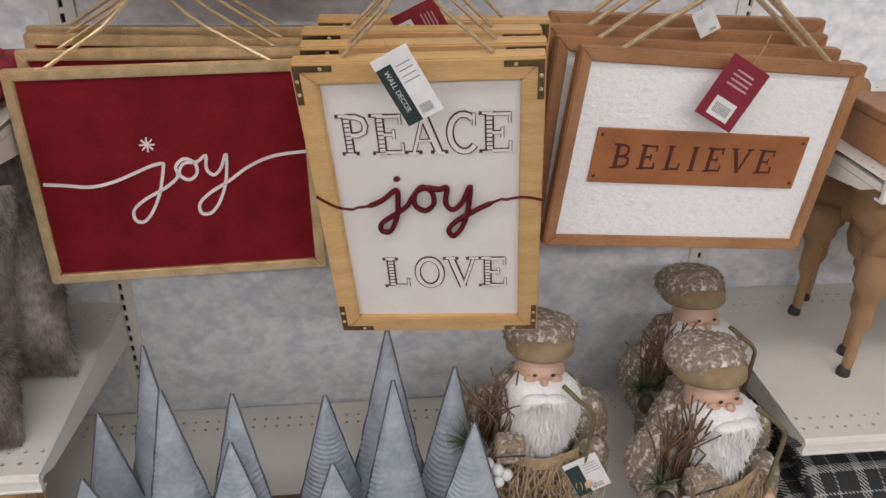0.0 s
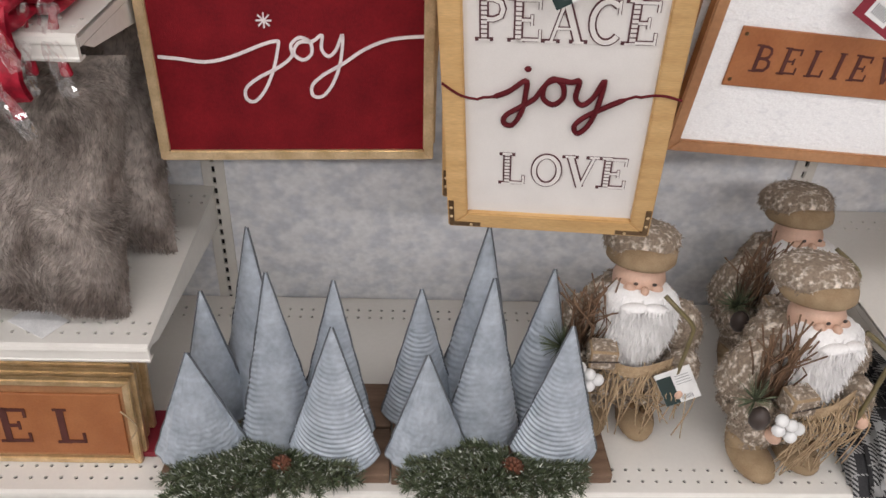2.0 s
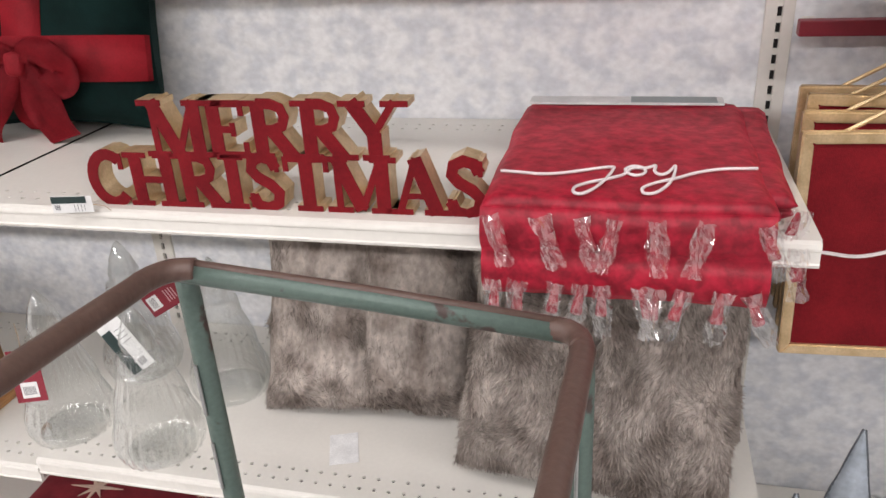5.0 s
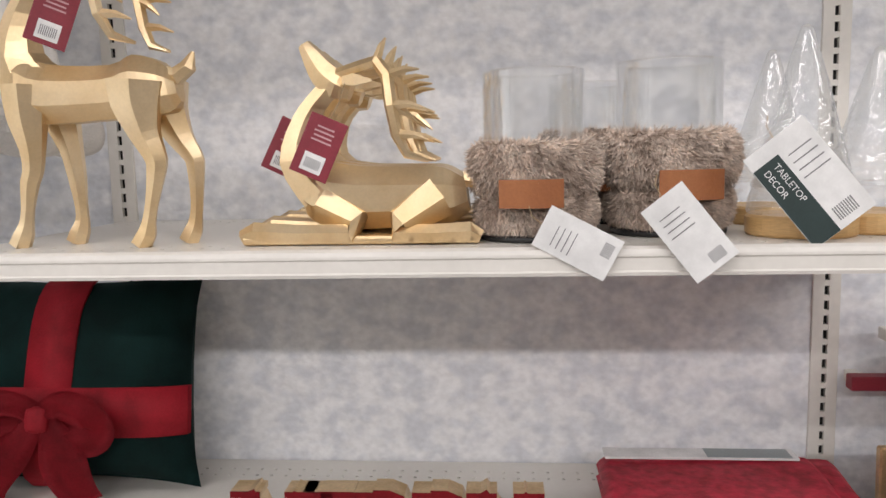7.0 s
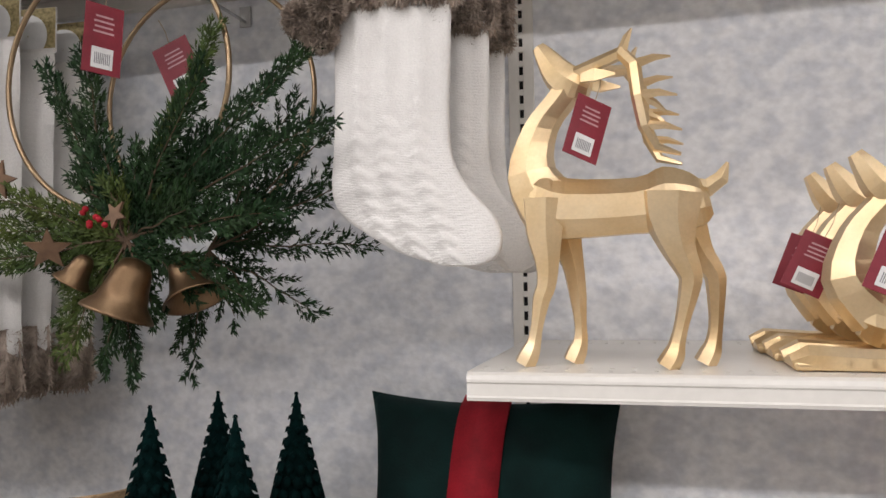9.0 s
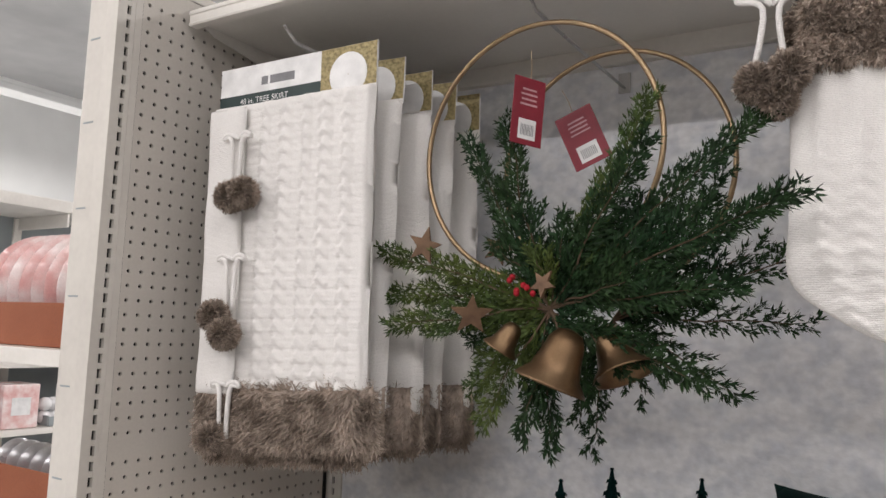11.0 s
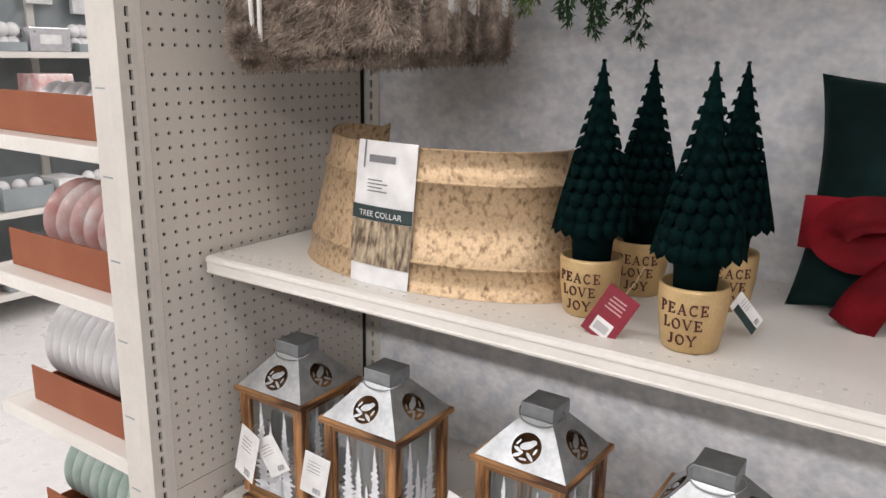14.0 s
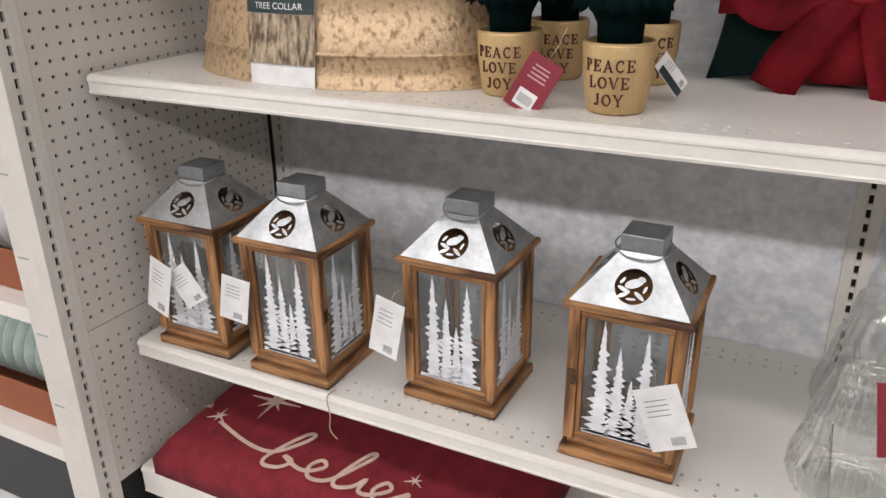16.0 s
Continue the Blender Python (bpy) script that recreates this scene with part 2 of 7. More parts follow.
def M(name, col, rough=.5, metal=0.0, col2=None, scale=25, detail=4, fine=350, famt=.08, bump=.15, bscale=None, rand=0.0, island=0.0, sheen=0.0, spec=.5, stretch=None, lo=.35, hi=.65, coat=0.0, spin=None):
    m = bpy.data.materials.new(name)
    m.use_nodes = True
    nt = m.node_tree
    N, K = nt.nodes, nt.links
    bs = N["Principled BSDF"]
    tc = N.new("ShaderNodeTexCoord")
    src = tc.outputs["Object"]
    if stretch or spin:
        mp = N.new("ShaderNodeMapping")
        mp.inputs["Scale"].default_value = stretch or (1, 1, 1)
        mp.inputs["Rotation"].default_value = spin or (0, 0, 0)
        K.new(src, mp.inputs[0])
        src = mp.outputs[0]

    def noise_node(sc, det=4):
        q = N.new("ShaderNodeTexNoise")
        q.inputs["Scale"].default_value, q.inputs["Detail"].default_value = sc, det
        K.new(src, q.inputs["Vector"])
        return q
    big, small = noise_node(scale, detail), noise_node(fine, 2)
    ramp = N.new("ShaderNodeMapRange")
    ramp.inputs[1].default_value, ramp.inputs[2].default_value = lo, hi
    K.new(big.outputs[0], ramp.inputs[0])
    mix = N.new("ShaderNodeMix")
    mix.data_type = "RGBA"
    c2 = col2 or tuple(c * .82 for c in col)
    mix.inputs[6].default_value, mix.inputs[7].default_value = (*col, 1), (*c2, 1)
    K.new(ramp.outputs[0], mix.inputs[0])
    hsv = N.new("ShaderNodeHueSaturation")
    K.new(mix.outputs[2], hsv.inputs["Color"])
    val = N.new("ShaderNodeMapRange")
    val.inputs[3].default_value, val.inputs[4].default_value = 1 - famt * 2, 1 + famt * 2
    K.new(small.outputs[0], val.inputs[0])
    out = val.outputs[0]
    for amount, node, sock in ((rand, "ShaderNodeObjectInfo", "Random"), (island, "ShaderNodeNewGeometry", "Random Per Island")):
        if amount:
            q, r2, mu = N.new(node), N.new("ShaderNodeMapRange"), N.new("ShaderNodeMath")
            r2.inputs[3].default_value, r2.inputs[4].default_value = 1 - amount, 1 + amount
            K.new(q.outputs[sock], r2.inputs[0])
            mu.operation = "MULTIPLY"
            K.new(out, mu.inputs[0])
            K.new(r2.outputs[0], mu.inputs[1])
            out = mu.outputs[0]
    K.new(out, hsv.inputs["Value"])
    K.new(hsv.outputs[0], bs.inputs["Base Color"])
    rr = N.new("ShaderNodeMapRange")
    rr.inputs[3].default_value, rr.inputs[4].default_value = max(.03, rough - .1), min(1, rough + .1)
    K.new(big.outputs[0], rr.inputs[0])
    K.new(rr.outputs[0], bs.inputs["Roughness"])
    bs.inputs["Metallic"].default_value = metal
    bs.inputs["Specular IOR Level"].default_value = spec
    if sheen:
        bs.inputs["Sheen Weight"].default_value, bs.inputs["Sheen Roughness"].default_value = sheen, .4
        bs.inputs["Sheen Tint"].default_value = (*[min(1, c * 2.0) for c in col], 1)
    if coat:
        bs.inputs["Coat Weight"].default_value = coat
    if bump:
        bn = noise_node(bscale or fine, 3)
        bp = N.new("ShaderNodeBump")
        bp.inputs["Strength"].default_value, bp.inputs["Distance"].default_value = bump, .002
        K.new(bn.outputs[0], bp.inputs["Height"])
        K.new(bp.outputs[0], bs.inputs["Normal"])
    return m


def clear(name, tint=(1, 1, 1), gloss=.9, rough=.03, haze=0.0, edge=(.035, .55)):
    """Thin clear glass or film: see-through, with gloss by angle."""
    m = bpy.data.materials.new(name)
    m.use_nodes = True
    N, K = m.node_tree.nodes, m.node_tree.links
    N.remove(N["Principled BSDF"])
    tr, gl, mx, lw, fr = N.new("ShaderNodeBsdfTransparent"), N.new("ShaderNodeBsdfGlossy"), N.new("ShaderNodeMixShader"), N.new("ShaderNodeLayerWeight"), N.new("ShaderNodeMapRange")
    lw.inputs[0].default_value = .22
    fr.inputs[3].default_value, fr.inputs[4].default_value = edge
    K.new(lw.outputs["Facing"], fr.inputs[0])
    tr.inputs[0].default_value = (*tint, 1)
    gl.inputs[0].default_value, gl.inputs[1].default_value = (gloss, gloss, gloss, 1), rough
    K.new(fr.outputs[0], mx.inputs[0])
    K.new(tr.outputs[0], mx.inputs[1])
    K.new(gl.outputs[0], mx.inputs[2])
    last = mx
    # haze mixes in flat white, standing in for glints on the clear surface
    if haze:
        df, m2 = N.new("ShaderNodeBsdfDiffuse"), N.new("ShaderNodeMixShader")
        df.inputs[0].default_value, m2.inputs[0].default_value = (.85, .87, .88, 1), haze
        K.new(mx.outputs[0], m2.inputs[1])
        K.new(df.outputs[0], m2.inputs[2])
        last = m2
    K.new(last.outputs[0], N["Material Output"].inputs[0])
    return m


CREAM = M("cream_enamel", (.77, .745, .695), .38, col2=(.73, .705, .655), scale=6, fine=120, famt=.02, bump=.03, coat=.15)
CREAM_EDGE = M("cream_lip", (.79, .765, .715), .42, col2=(.74, .715, .665), scale=9, fine=80, famt=.03, bump=.03)
PEG = M("peg_board", (.61, .575, .52), .6, col2=(.56, .525, .475), scale=5, fine=200, famt=.03, bump=.06)
POSTM = M("beige_post", (.66, .63, .575), .45, col2=(.61, .58, .53), scale=9, fine=80, famt=.03, bump=.04)
# near-black standing in for the shade behind holes and slots
HOLE_SHADE = M("hole_shade", (.012, .011, .01), .8, bump=0)
KICK = M("black_kick", (.018, .019, .022), .5, col2=(.03, .03, .033), scale=12, bump=.05)
WALLP = M("wallpaper", (.88, .89, .91), .72, col2=(.715, .74, .785), scale=21, detail=2.5, fine=70, famt=.09, bump=.6, bscale=70, lo=.43, hi=.62, stretch=(1, 1, 1.25))
FLOOR = M("vinyl_tile", (.74, .73, .72), .3, col2=(.68, .67, .66), scale=14, fine=160, famt=.05, bump=.03, rand=.05)
WHITEWALL = M("white_paint", (.8, .8, .79), .7, scale=3, col2=(.76, .76, .75), bump=.03)
# ceiling tone lowered to cut the fill light it bounces down
CEILM = M("dim_ceiling", (.42, .42, .42), .8, scale=3, col2=(.38, .38, .38), bump=.03)
# dark tone of the stand-in panel, set to cut bounced light
AISLE_STANDIN = M("gondola_standin", (.30, .28, .27), .7, col2=(.22, .20, .19), scale=3, fine=40, famt=.1, bump=.05)
REDV = M("red_velvet", (.20, .006, .011), .75, col2=(.135, .004, .008), scale=17, detail=5, fine=220, famt=.12, bump=.35, bscale=500, sheen=.2, spec=.2, lo=.3, hi=.7)
# mottled reds paint the crushed velvet's highlights into the colour
REDV2 = M("red_throw", (.39, .012, .034), .5, col2=(.20, .006, .017), scale=55, detail=9, fine=160, famt=.13, bump=.6, bscale=60, sheen=.45, spec=.35, lo=.37, hi=.62, spin=(.6, .5, .4))
GOLDF = M("gold_frame", (.78, .60, .37), .34, .65, col2=(.58, .42, .23), scale=30, fine=300, famt=.1, bump=.12)
GOLDD = M("gold_leaf", (.84, .67, .43), .36, .92, col2=(.74, .55, .31), scale=16, fine=260, famt=.04, bump=.2, bscale=45)
PINE = M("pine_wood", (.66, .43, .19), .5, col2=(.55, .33, .13), scale=7, fine=90, famt=.12, bump=.2, stretch=(1, 1, 7), rand=.06)
PINEH = M("pine_wood_cross", (.66, .43, .19), .5, col2=(.55, .33, .13), scale=7, fine=90, famt=.12, bump=.2, stretch=(1, 7, 7), rand=.06)
BROWNW = M("brown_wood", (.44, .225, .105), .5, col2=(.33, .155, .07), scale=9, fine=120, famt=.12, bump=.2, rand=.08)
CANVAS = M("white_canvas", (.80, .77, .74), .85, col2=(.77, .74, .71), scale=20, fine=700, famt=.03, bump=.2)
TWEED = M("white_tweed", (.88, .88, .88), .9, col2=(.74, .74, .76), scale=75, fine=300, famt=.07, bump=1.0, bscale=110, stretch=(1, 1, 1.8), lo=.58, hi=.8)
LEATHER = M("tan_leather", (.37, .14, .05), .5, col2=(.31, .108, .036), scale=14, fine=280, famt=.08, bump=.3)
LETTER = M("burnt_letter", (.085, .02, .015), .7, bump=.1)
INK = M("brown_ink", (.10, .035, .04), .7, bump=0)
WINE = M("wine_paint", (.11, .008, .013), .7, bump=.05, spec=.2)
CORDW = M("white_cord", (.86, .78, .78), .85, bump=.5, bscale=800)
TWINE = M("tan_twine", (.50, .37, .23), .85, col2=(.38, .27, .16), scale=120, bump=.5)
ZINC = M("galvanised", (.57, .63, .70), .42, .42, col2=(.36, .41, .47), scale=24, detail=7, fine=110, famt=.12, bump=.2, lo=.3, hi=.7)
ZINCD = M("galvanised_dark", (.33, .35, .36), .4, .7, col2=(.24, .26, .27), scale=22, detail=5, fine=110, famt=.08, bump=.1)
ZINCE = M("dark_folded_edge", (.17, .185, .205), .5, .5, bump=.1)
ZINCL = M("bright_zinc", (.60, .62, .63), .36, .85, col2=(.42, .44, .45), scale=26, detail=5, fine=140, famt=.08, bump=.15)
BOARDW = M("grey_brown_plank", (.20, .125, .08), .75, col2=(.14, .085, .055), scale=9, fine=120, famt=.15, bump=.4, stretch=(1, 8, 6))
NEEDLE = M("pine_needle", (.075, .100, .048), .6, col2=(.13, .15, .09), scale=40, fine=60, famt=.1, bump=0, island=.5)
FROST = M("frosted_needle", (.55, .57, .52), .7, col2=(.20, .24, .18), scale=60, bump=0, island=.4)
CEDAR = M("cedar_leaf", (.010, .032, .011), .6, col2=(.024, .050, .016), scale=9, fine=60, famt=.1, bump=0, island=.55, spec=.2)
CEDARL = M("pale_cedar", (.075, .10, .022), .6, col2=(.04, .07, .018), scale=12, fine=60, famt=.1, bump=0, island=.4, spec=.2)
BRANCH = M("bark", (.10, .06, .035), .8, scale=60, bump=.4)
CONE = M("pine_cone", (.14, .05, .025), .7, island=.4, bump=.2)
FLOCK = M("green_flock", (.0018, .013, .0125), .95, col2=(.001, .008, .008), scale=40, fine=600, famt=.2, bump=.6, bscale=700, sheen=.05, spec=.05)
GREENV = M("green_velvet", (.004, .023, .021), .8, col2=(.002, .011, .010), scale=11, detail=4, fine=300, famt=.1, bump=.3, bscale=300, sheen=.3, spec=.15)
RIBV = M("red_ribbon", (.34, .011, .022), .7, col2=(.19, .006, .012), scale=14, fine=260, famt=.1, bump=.3, sheen=.35, spec=.25)
POTG = M("gold_pot", (.60, .43, .215), .5, .4, col2=(.52, .36, .17), scale=20, fine=240, famt=.08, bump=.15)
COLLARG = M("worn_gold", (.60, .435, .265), .42, .42, col2=(.22, .135, .068), scale=110, detail=14, fine=240, famt=.14, bump=.8, bscale=140, lo=.50, hi=.72, stretch=(1, 1, .8))
LWOOD = M("lantern_wood", (.43, .215, .085), .5, col2=(.085, .034, .013), scale=22, detail=6, fine=120, famt=.14, bump=.35, stretch=(3, 3, .3), lo=.40, hi=.62, rand=.14)
LWOODH = M("lantern_wood_rail", (.41, .205, .08), .5, col2=(.07, .028, .011), scale=20, detail=6, fine=120, famt=.14, bump=.35, stretch=(.4, .4, 5), lo=.40, hi=.62, rand=.14)
FROSTW = M("white_print", (.82, .84, .86), .8, col2=(.68, .7, .74), scale=60, bump=.1)
GLASS = clear("clear_glass", (.975, .98, .98), .97, .02, .012, (.07, .95))
TREEGLASS = clear("pressed_glass", (.90, .91, .90), .97, .03, .025, (.07, .95))
PANE = clear("lantern_pane", (.9, .92, .92))
FILM = clear("cellophane", (.97, .95, .95), 1.0, .07, .045, (.16, .95))
FRGLASS = clear("pebbled_glass", (.94, .95, .95), .95, .12, .16, (.1, .9))
FUR = M("grey_brown_fur", (.50, .445, .405), .85, col2=(.175, .142, .124), scale=13, detail=7, fine=80, famt=.28, bump=.6, bscale=120, island=.2, lo=.33, hi=.66, stretch=(1.3, 1, .9), spec=.1, sheen=.2)
FURB = M("brown_fur", (.54, .45, .38), .85, col2=(.22, .175, .14), scale=24, detail=4, fine=80, famt=.2, bump=.5, bscale=150, island=.2, lo=.34, hi=.64, spec=.1)
FURC = M("pale_brown_fur", (.88, .76, .66), .85, col2=(.52, .42, .35), scale=30, detail=4, fine=80, famt=.2, bump=.5, bscale=150, island=.2, lo=.34, hi=.62, spec=.1)
STARW = M("rusty_star", (.19, .11, .06), .7, col2=(.11, .06, .033), scale=50, bump=.3)
FURDARK = M("fur_base", (.26, .215, .185), .95, bump=.5, bscale=200)
KNIT = M("cream_knit", (.86, .84, .81), .9, col2=(.82, .80, .77), scale=20, fine=420, famt=.05, bump=.6, bscale=420)


def ribbed(m, scale, strength):
    """Adds fine cross ribs to a knit."""
    N, K = m.node_tree.nodes, m.node_tree.links
    tc = [n for n in N if n.type == "TEX_COORD"][0]
    wave, bp = N.new("ShaderNodeTexWave"), N.new("ShaderNodeBump")
    wave.bands_direction = "Z"
    wave.inputs["Scale"].default_value, wave.inputs["Distortion"].default_value, wave.inputs["Detail"].default_value = scale, 1.4, 2
    wave.inputs["Detail Scale"].default_value = 3
    K.new(tc.outputs["Object"], wave.inputs["Vector"])
    bs = N["Principled BSDF"]
    old = bs.inputs["Normal"].links[0].from_socket
    bp.inputs["Strength"].default_value, bp.inputs["Distance"].default_value = strength, .002
    K.new(wave.outputs[0], bp.inputs["Height"])
    K.new(old, bp.inputs["Normal"])
    K.new(bp.outputs[0], bs.inputs["Normal"])
    return m


KNIT = ribbed(KNIT, 150, .32)
TAGR = M("wine_tag", (.25, .018, .035), .5, bump=0)
TAGW = M("white_tag", (.85, .85, .84), .5, bump=0, famt=.02)
TAGG = M("green_tag", (.020, .042, .040), .5, bump=0)
TAGB = M("tag_print", (.22, .22, .23), .6, bump=0)
TAGP = M("tag_pale_print", (.62, .36, .38), .6, bump=0)
CARD = M("brown_card", (.31, .098, .044), .75, col2=(.27, .082, .036), scale=8, bump=.1)
PINKG = M("pink_plate", (.70, .38, .36), .18, col2=(.88, .78, .76), scale=16, bump=0, island=.15)
WHITEG = M("white_plate", (.82, .82, .82), .2, col2=(.76, .76, .77), scale=10, bump=0)
MINTG = M("mint_plate", (.40, .52, .46), .15, col2=(.55, .64, .6), scale=20, bump=0, island=.15)
CARTG = M("cart_green", (.105, .150, .130), .42, .1, col2=(.07, .045, .04), scale=34, detail=8, fine=160, famt=.12, bump=.25, lo=.60, hi=.66)
CARTB = M("cart_brown", (.105, .062, .05), .4, col2=(.15, .10, .085), scale=22, detail=7, fine=160, famt=.12, bump=.2, lo=.55, hi=.75)
BLACKP = M("black_plastic", (.02, .02, .02), .45, bump=.1)
BRASS = M("antique_brass", (.20, .13, .072), .34, .85, col2=(.13, .078, .04), scale=20, bump=.08)
HOOP = M("hoop_brass", (.35, .25, .15), .35, .8, bump=.05)
STEEL = M("steel_wire", (.55, .55, .55), .3, .9, bump=0)
SKIN = M("painted_resin", (.66, .43, .32), .5, scale=30, bump=.05)
BEARD = M("white_beard", (.93, .92, .91), .9, col2=(.86, .85, .84), scale=60, stretch=(3, 3, .6), fine=400, bump=.3, bscale=160, island=.04, sheen=.3)
SPOT = M("spotted_fur", (.28, .22, .165), .9, col2=(.66, .59, .51), scale=80, detail=2.5, fine=160, famt=.3, bump=.8, bscale=150, lo=.50, hi=.68)
OLIVE = M("olive_cane", (.16, .13, .06), .45, scale=60, bump=.1)
BURLAP = M("tan_felt", (.36, .26, .155), .9, col2=(.29, .20, .115), scale=40, fine=500, famt=.12, bump=.5)
FAWN = M("fawn_flock", (.42, .26, .14), .85, col2=(.34, .2, .1), scale=20, bump=.3)
HOOF = M("dark_hoof", (.05, .035, .03), .5)
PLAIDB = M("black_woven", (.035, .035, .037), .9, col2=(.02, .02, .02), scale=60, fine=500, famt=.3, bump=.8, bscale=350)
PLAIDW = M("white_woven", (.46, .46, .46), .9, col2=(.26, .26, .26), scale=90, fine=500, famt=.2, bump=.8, bscale=350)
MATR = M("red_mat", (.22, .012, .022), .9, col2=(.16, .008, .016), scale=30, fine=500, famt=.2, bump=.7, bscale=420)
MATC = M("cream_pile", (.70, .52, .42), .9, col2=(.6, .43, .35), scale=50, fine=500, famt=.15, bump=.6)
GREYP = M("grey_panel", (.33, .37, .38), .6, scale=4, bump=.03)
PAPER = M("white_paper", (.84, .84, .84), .6, bump=.02)
SILVER = M("silver_goods", (.6, .6, .62), .3, .5, island=.3, bump=.1)
PHOTO = M("printed_photo", (.10, .065, .04), .5, col2=(.50, .40, .27), scale=90, fine=300, famt=.2, bump=0, stretch=(1.5, 1.5, .4))
GLITTER = M("gold_print", (.42, .34, .16), .6, col2=(.2, .16, .07), scale=160, bump=0)


def plaid(name):
    """Black and white woven check, as crossing stripes at two scales."""
    m = M(name, (.03, .03, .032), .9, bump=.8, bscale=350, fine=500, famt=.3)
    N, K = m.node_tree.nodes, m.node_tree.links
    tc = [n for n in N if n.type == "TEX_COORD"][0]
    sep = N.new("ShaderNodeSeparateXYZ")
    K.new(tc.outputs["Object"], sep.inputs[0])

    def op(kind, a, b=None):
        q = N.new("ShaderNodeMath")
        q.operation = kind
        for i, v in enumerate((a, b)):
            if v is None:
                continue
            if isinstance(v, (int, float)):
                q.inputs[i].default_value = v
            else:
                K.new(v, q.inputs[i])
        return q.outputs[0]

    def stripe(ax, pitch, lo, hi):
        f = op("FRACT", op("MULTIPLY", op("ADD", sep.outputs[ax], 5.0), 1 / pitch))
        return op("MULTIPLY", op("GREATER_THAN", f, lo), op("LESS_THAN", f, hi))
    sx = op("ADD", stripe(0, .085, .1, .30), stripe(0, .085, .6, .64))
    sy = op("ADD", stripe(1, .075, .15, .35), stripe(1, .075, .7, .74))
    thread = op("GREATER_THAN", op("FRACT", op("MULTIPLY", op("ADD", op("ADD", sep.outputs[0], sep.outputs[1]), 5.0), 140)), .5)
    both = op("MULTIPLY", sx, sy)
    one = op("MULTIPLY", op("MAXIMUM", sx, sy), thread)
    fac = op("MAXIMUM", both, one)
    bs = N["Principled BSDF"]
    old = bs.inputs["Base Color"].links[0].from_socket
    mx = N.new("ShaderNodeMix")
    mx.data_type = "RGBA"
    K.new(fac, mx.inputs[0])
    K.new(old, mx.inputs[6])
    mx.inputs[7].default_value = (.34, .34, .335, 1)
    K.new(mx.outputs[2], bs.inputs["Base Color"])
    return m


PLAID = plaid("plaid_weave")

# ---- the store shell ----
W = 1.2192
ground = tagged(part("floor", B(-9, 10, -8, 8, -.06, -.004), FLOOR, None), "pale speckled vinyl tile shop floor", "floor", kind="structure")
for nm, a in (("wall_north", (-9, 10, 7.9, 8, 0, 4.6)), ("wall_south", (-9, 10, -8, -7.9, 0, 4.6)), ("wall_west", (-9, -8.9, -7.9, 7.9, 0, 4.6)), ("wall_east", (9.9, 10, -7.9, 7.9, 0, 4.6))):
    tagged(part(nm, B(*a), WHITEWALL, None), "plain white painted shop wall", "wall", kind="structure")
# unseen panel added in place of the opposite gondola, dark to limit bounce
tagged(part("wall_aisle", B(-1.5, 7, -3.75, -3.6, 0, 2.1), AISLE_STANDIN, None), "unseen grey-brown panel standing in for the opposite gondola", "wall", kind="structure")
tagged(part("ceiling", B(-9, 10, -8, 8, 4.6, 4.7), CEILM, None), "grey open shop ceiling", "ceiling", kind="structure")
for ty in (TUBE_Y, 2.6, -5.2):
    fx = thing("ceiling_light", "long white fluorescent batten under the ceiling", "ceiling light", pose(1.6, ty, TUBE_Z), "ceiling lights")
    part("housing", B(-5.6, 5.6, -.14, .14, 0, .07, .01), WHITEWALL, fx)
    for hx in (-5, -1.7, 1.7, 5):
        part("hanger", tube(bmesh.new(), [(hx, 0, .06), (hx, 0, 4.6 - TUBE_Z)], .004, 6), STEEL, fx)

# housing made up to go with the added lamp
fx = thing("ceiling_light", "added white batten for the lamp that brightens the far fixture", "ceiling light", pose(-6.6, 0, TUBE_Z, 0, 0, 90), "ceiling lights")
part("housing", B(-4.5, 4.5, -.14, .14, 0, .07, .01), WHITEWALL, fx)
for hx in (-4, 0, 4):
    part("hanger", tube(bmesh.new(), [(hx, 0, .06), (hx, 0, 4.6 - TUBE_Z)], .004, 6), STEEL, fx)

# ---- back panels, uprights ----
for i in range(4):
    tagged(part("back_panel", B(i * W + .022, (i + 1) * W - .022, .004, .03, .12, 2.06, .001), WALLP, None), "pale grey-blue mottled wallpaper on a fixture back panel", "wall panel", kind="structure")
tagged(part("wall_back", B(-.1, 4 * W, .03, .08, 0, 2.3), GREYP, None), "grey core behind the fixture back panels", "wall", kind="structure")


def upright(m, z0, z1, label, mat=CREAM_EDGE):
    """A steel post with a column of slots one inch apart."""
    e = thing("upright", label, "shelf upright", m, "slotted uprights", "structure")
    # black strip paints the shade inside the slots
    part("channel", B(-.0055, .0055, .0055, .03, z0, z1), HOLE_SHADE, e)
    bm = bmesh.new()
    for a, b in ((-.0225, -.0038), (.0038, .0225)):
        box(bm, a, b, -.002, .03, z0, z1, .001)
    n = int((z1 - z0) / .0254)
    for k in range(n + 1):
        z = z0 + k * .0254
        box(bm, -.0039, .0039, -.0016, .004, z, min(z1, z + .0098))
    part("slotted_face", bm, mat, e)
    return e


for i in range(5):
    upright(pose(i * W + (.004 if i == 0 else 0), 0, 0), .15, 2.12, "cream steel upright with black slots")
# rail over the panels
tagged(part("trim", B(0, 4 * W, -.012, .03, 2.06, 2.10, .003), CREAM_EDGE, None), "grey-cream top rail of the fixture", "rail", kind="structure")


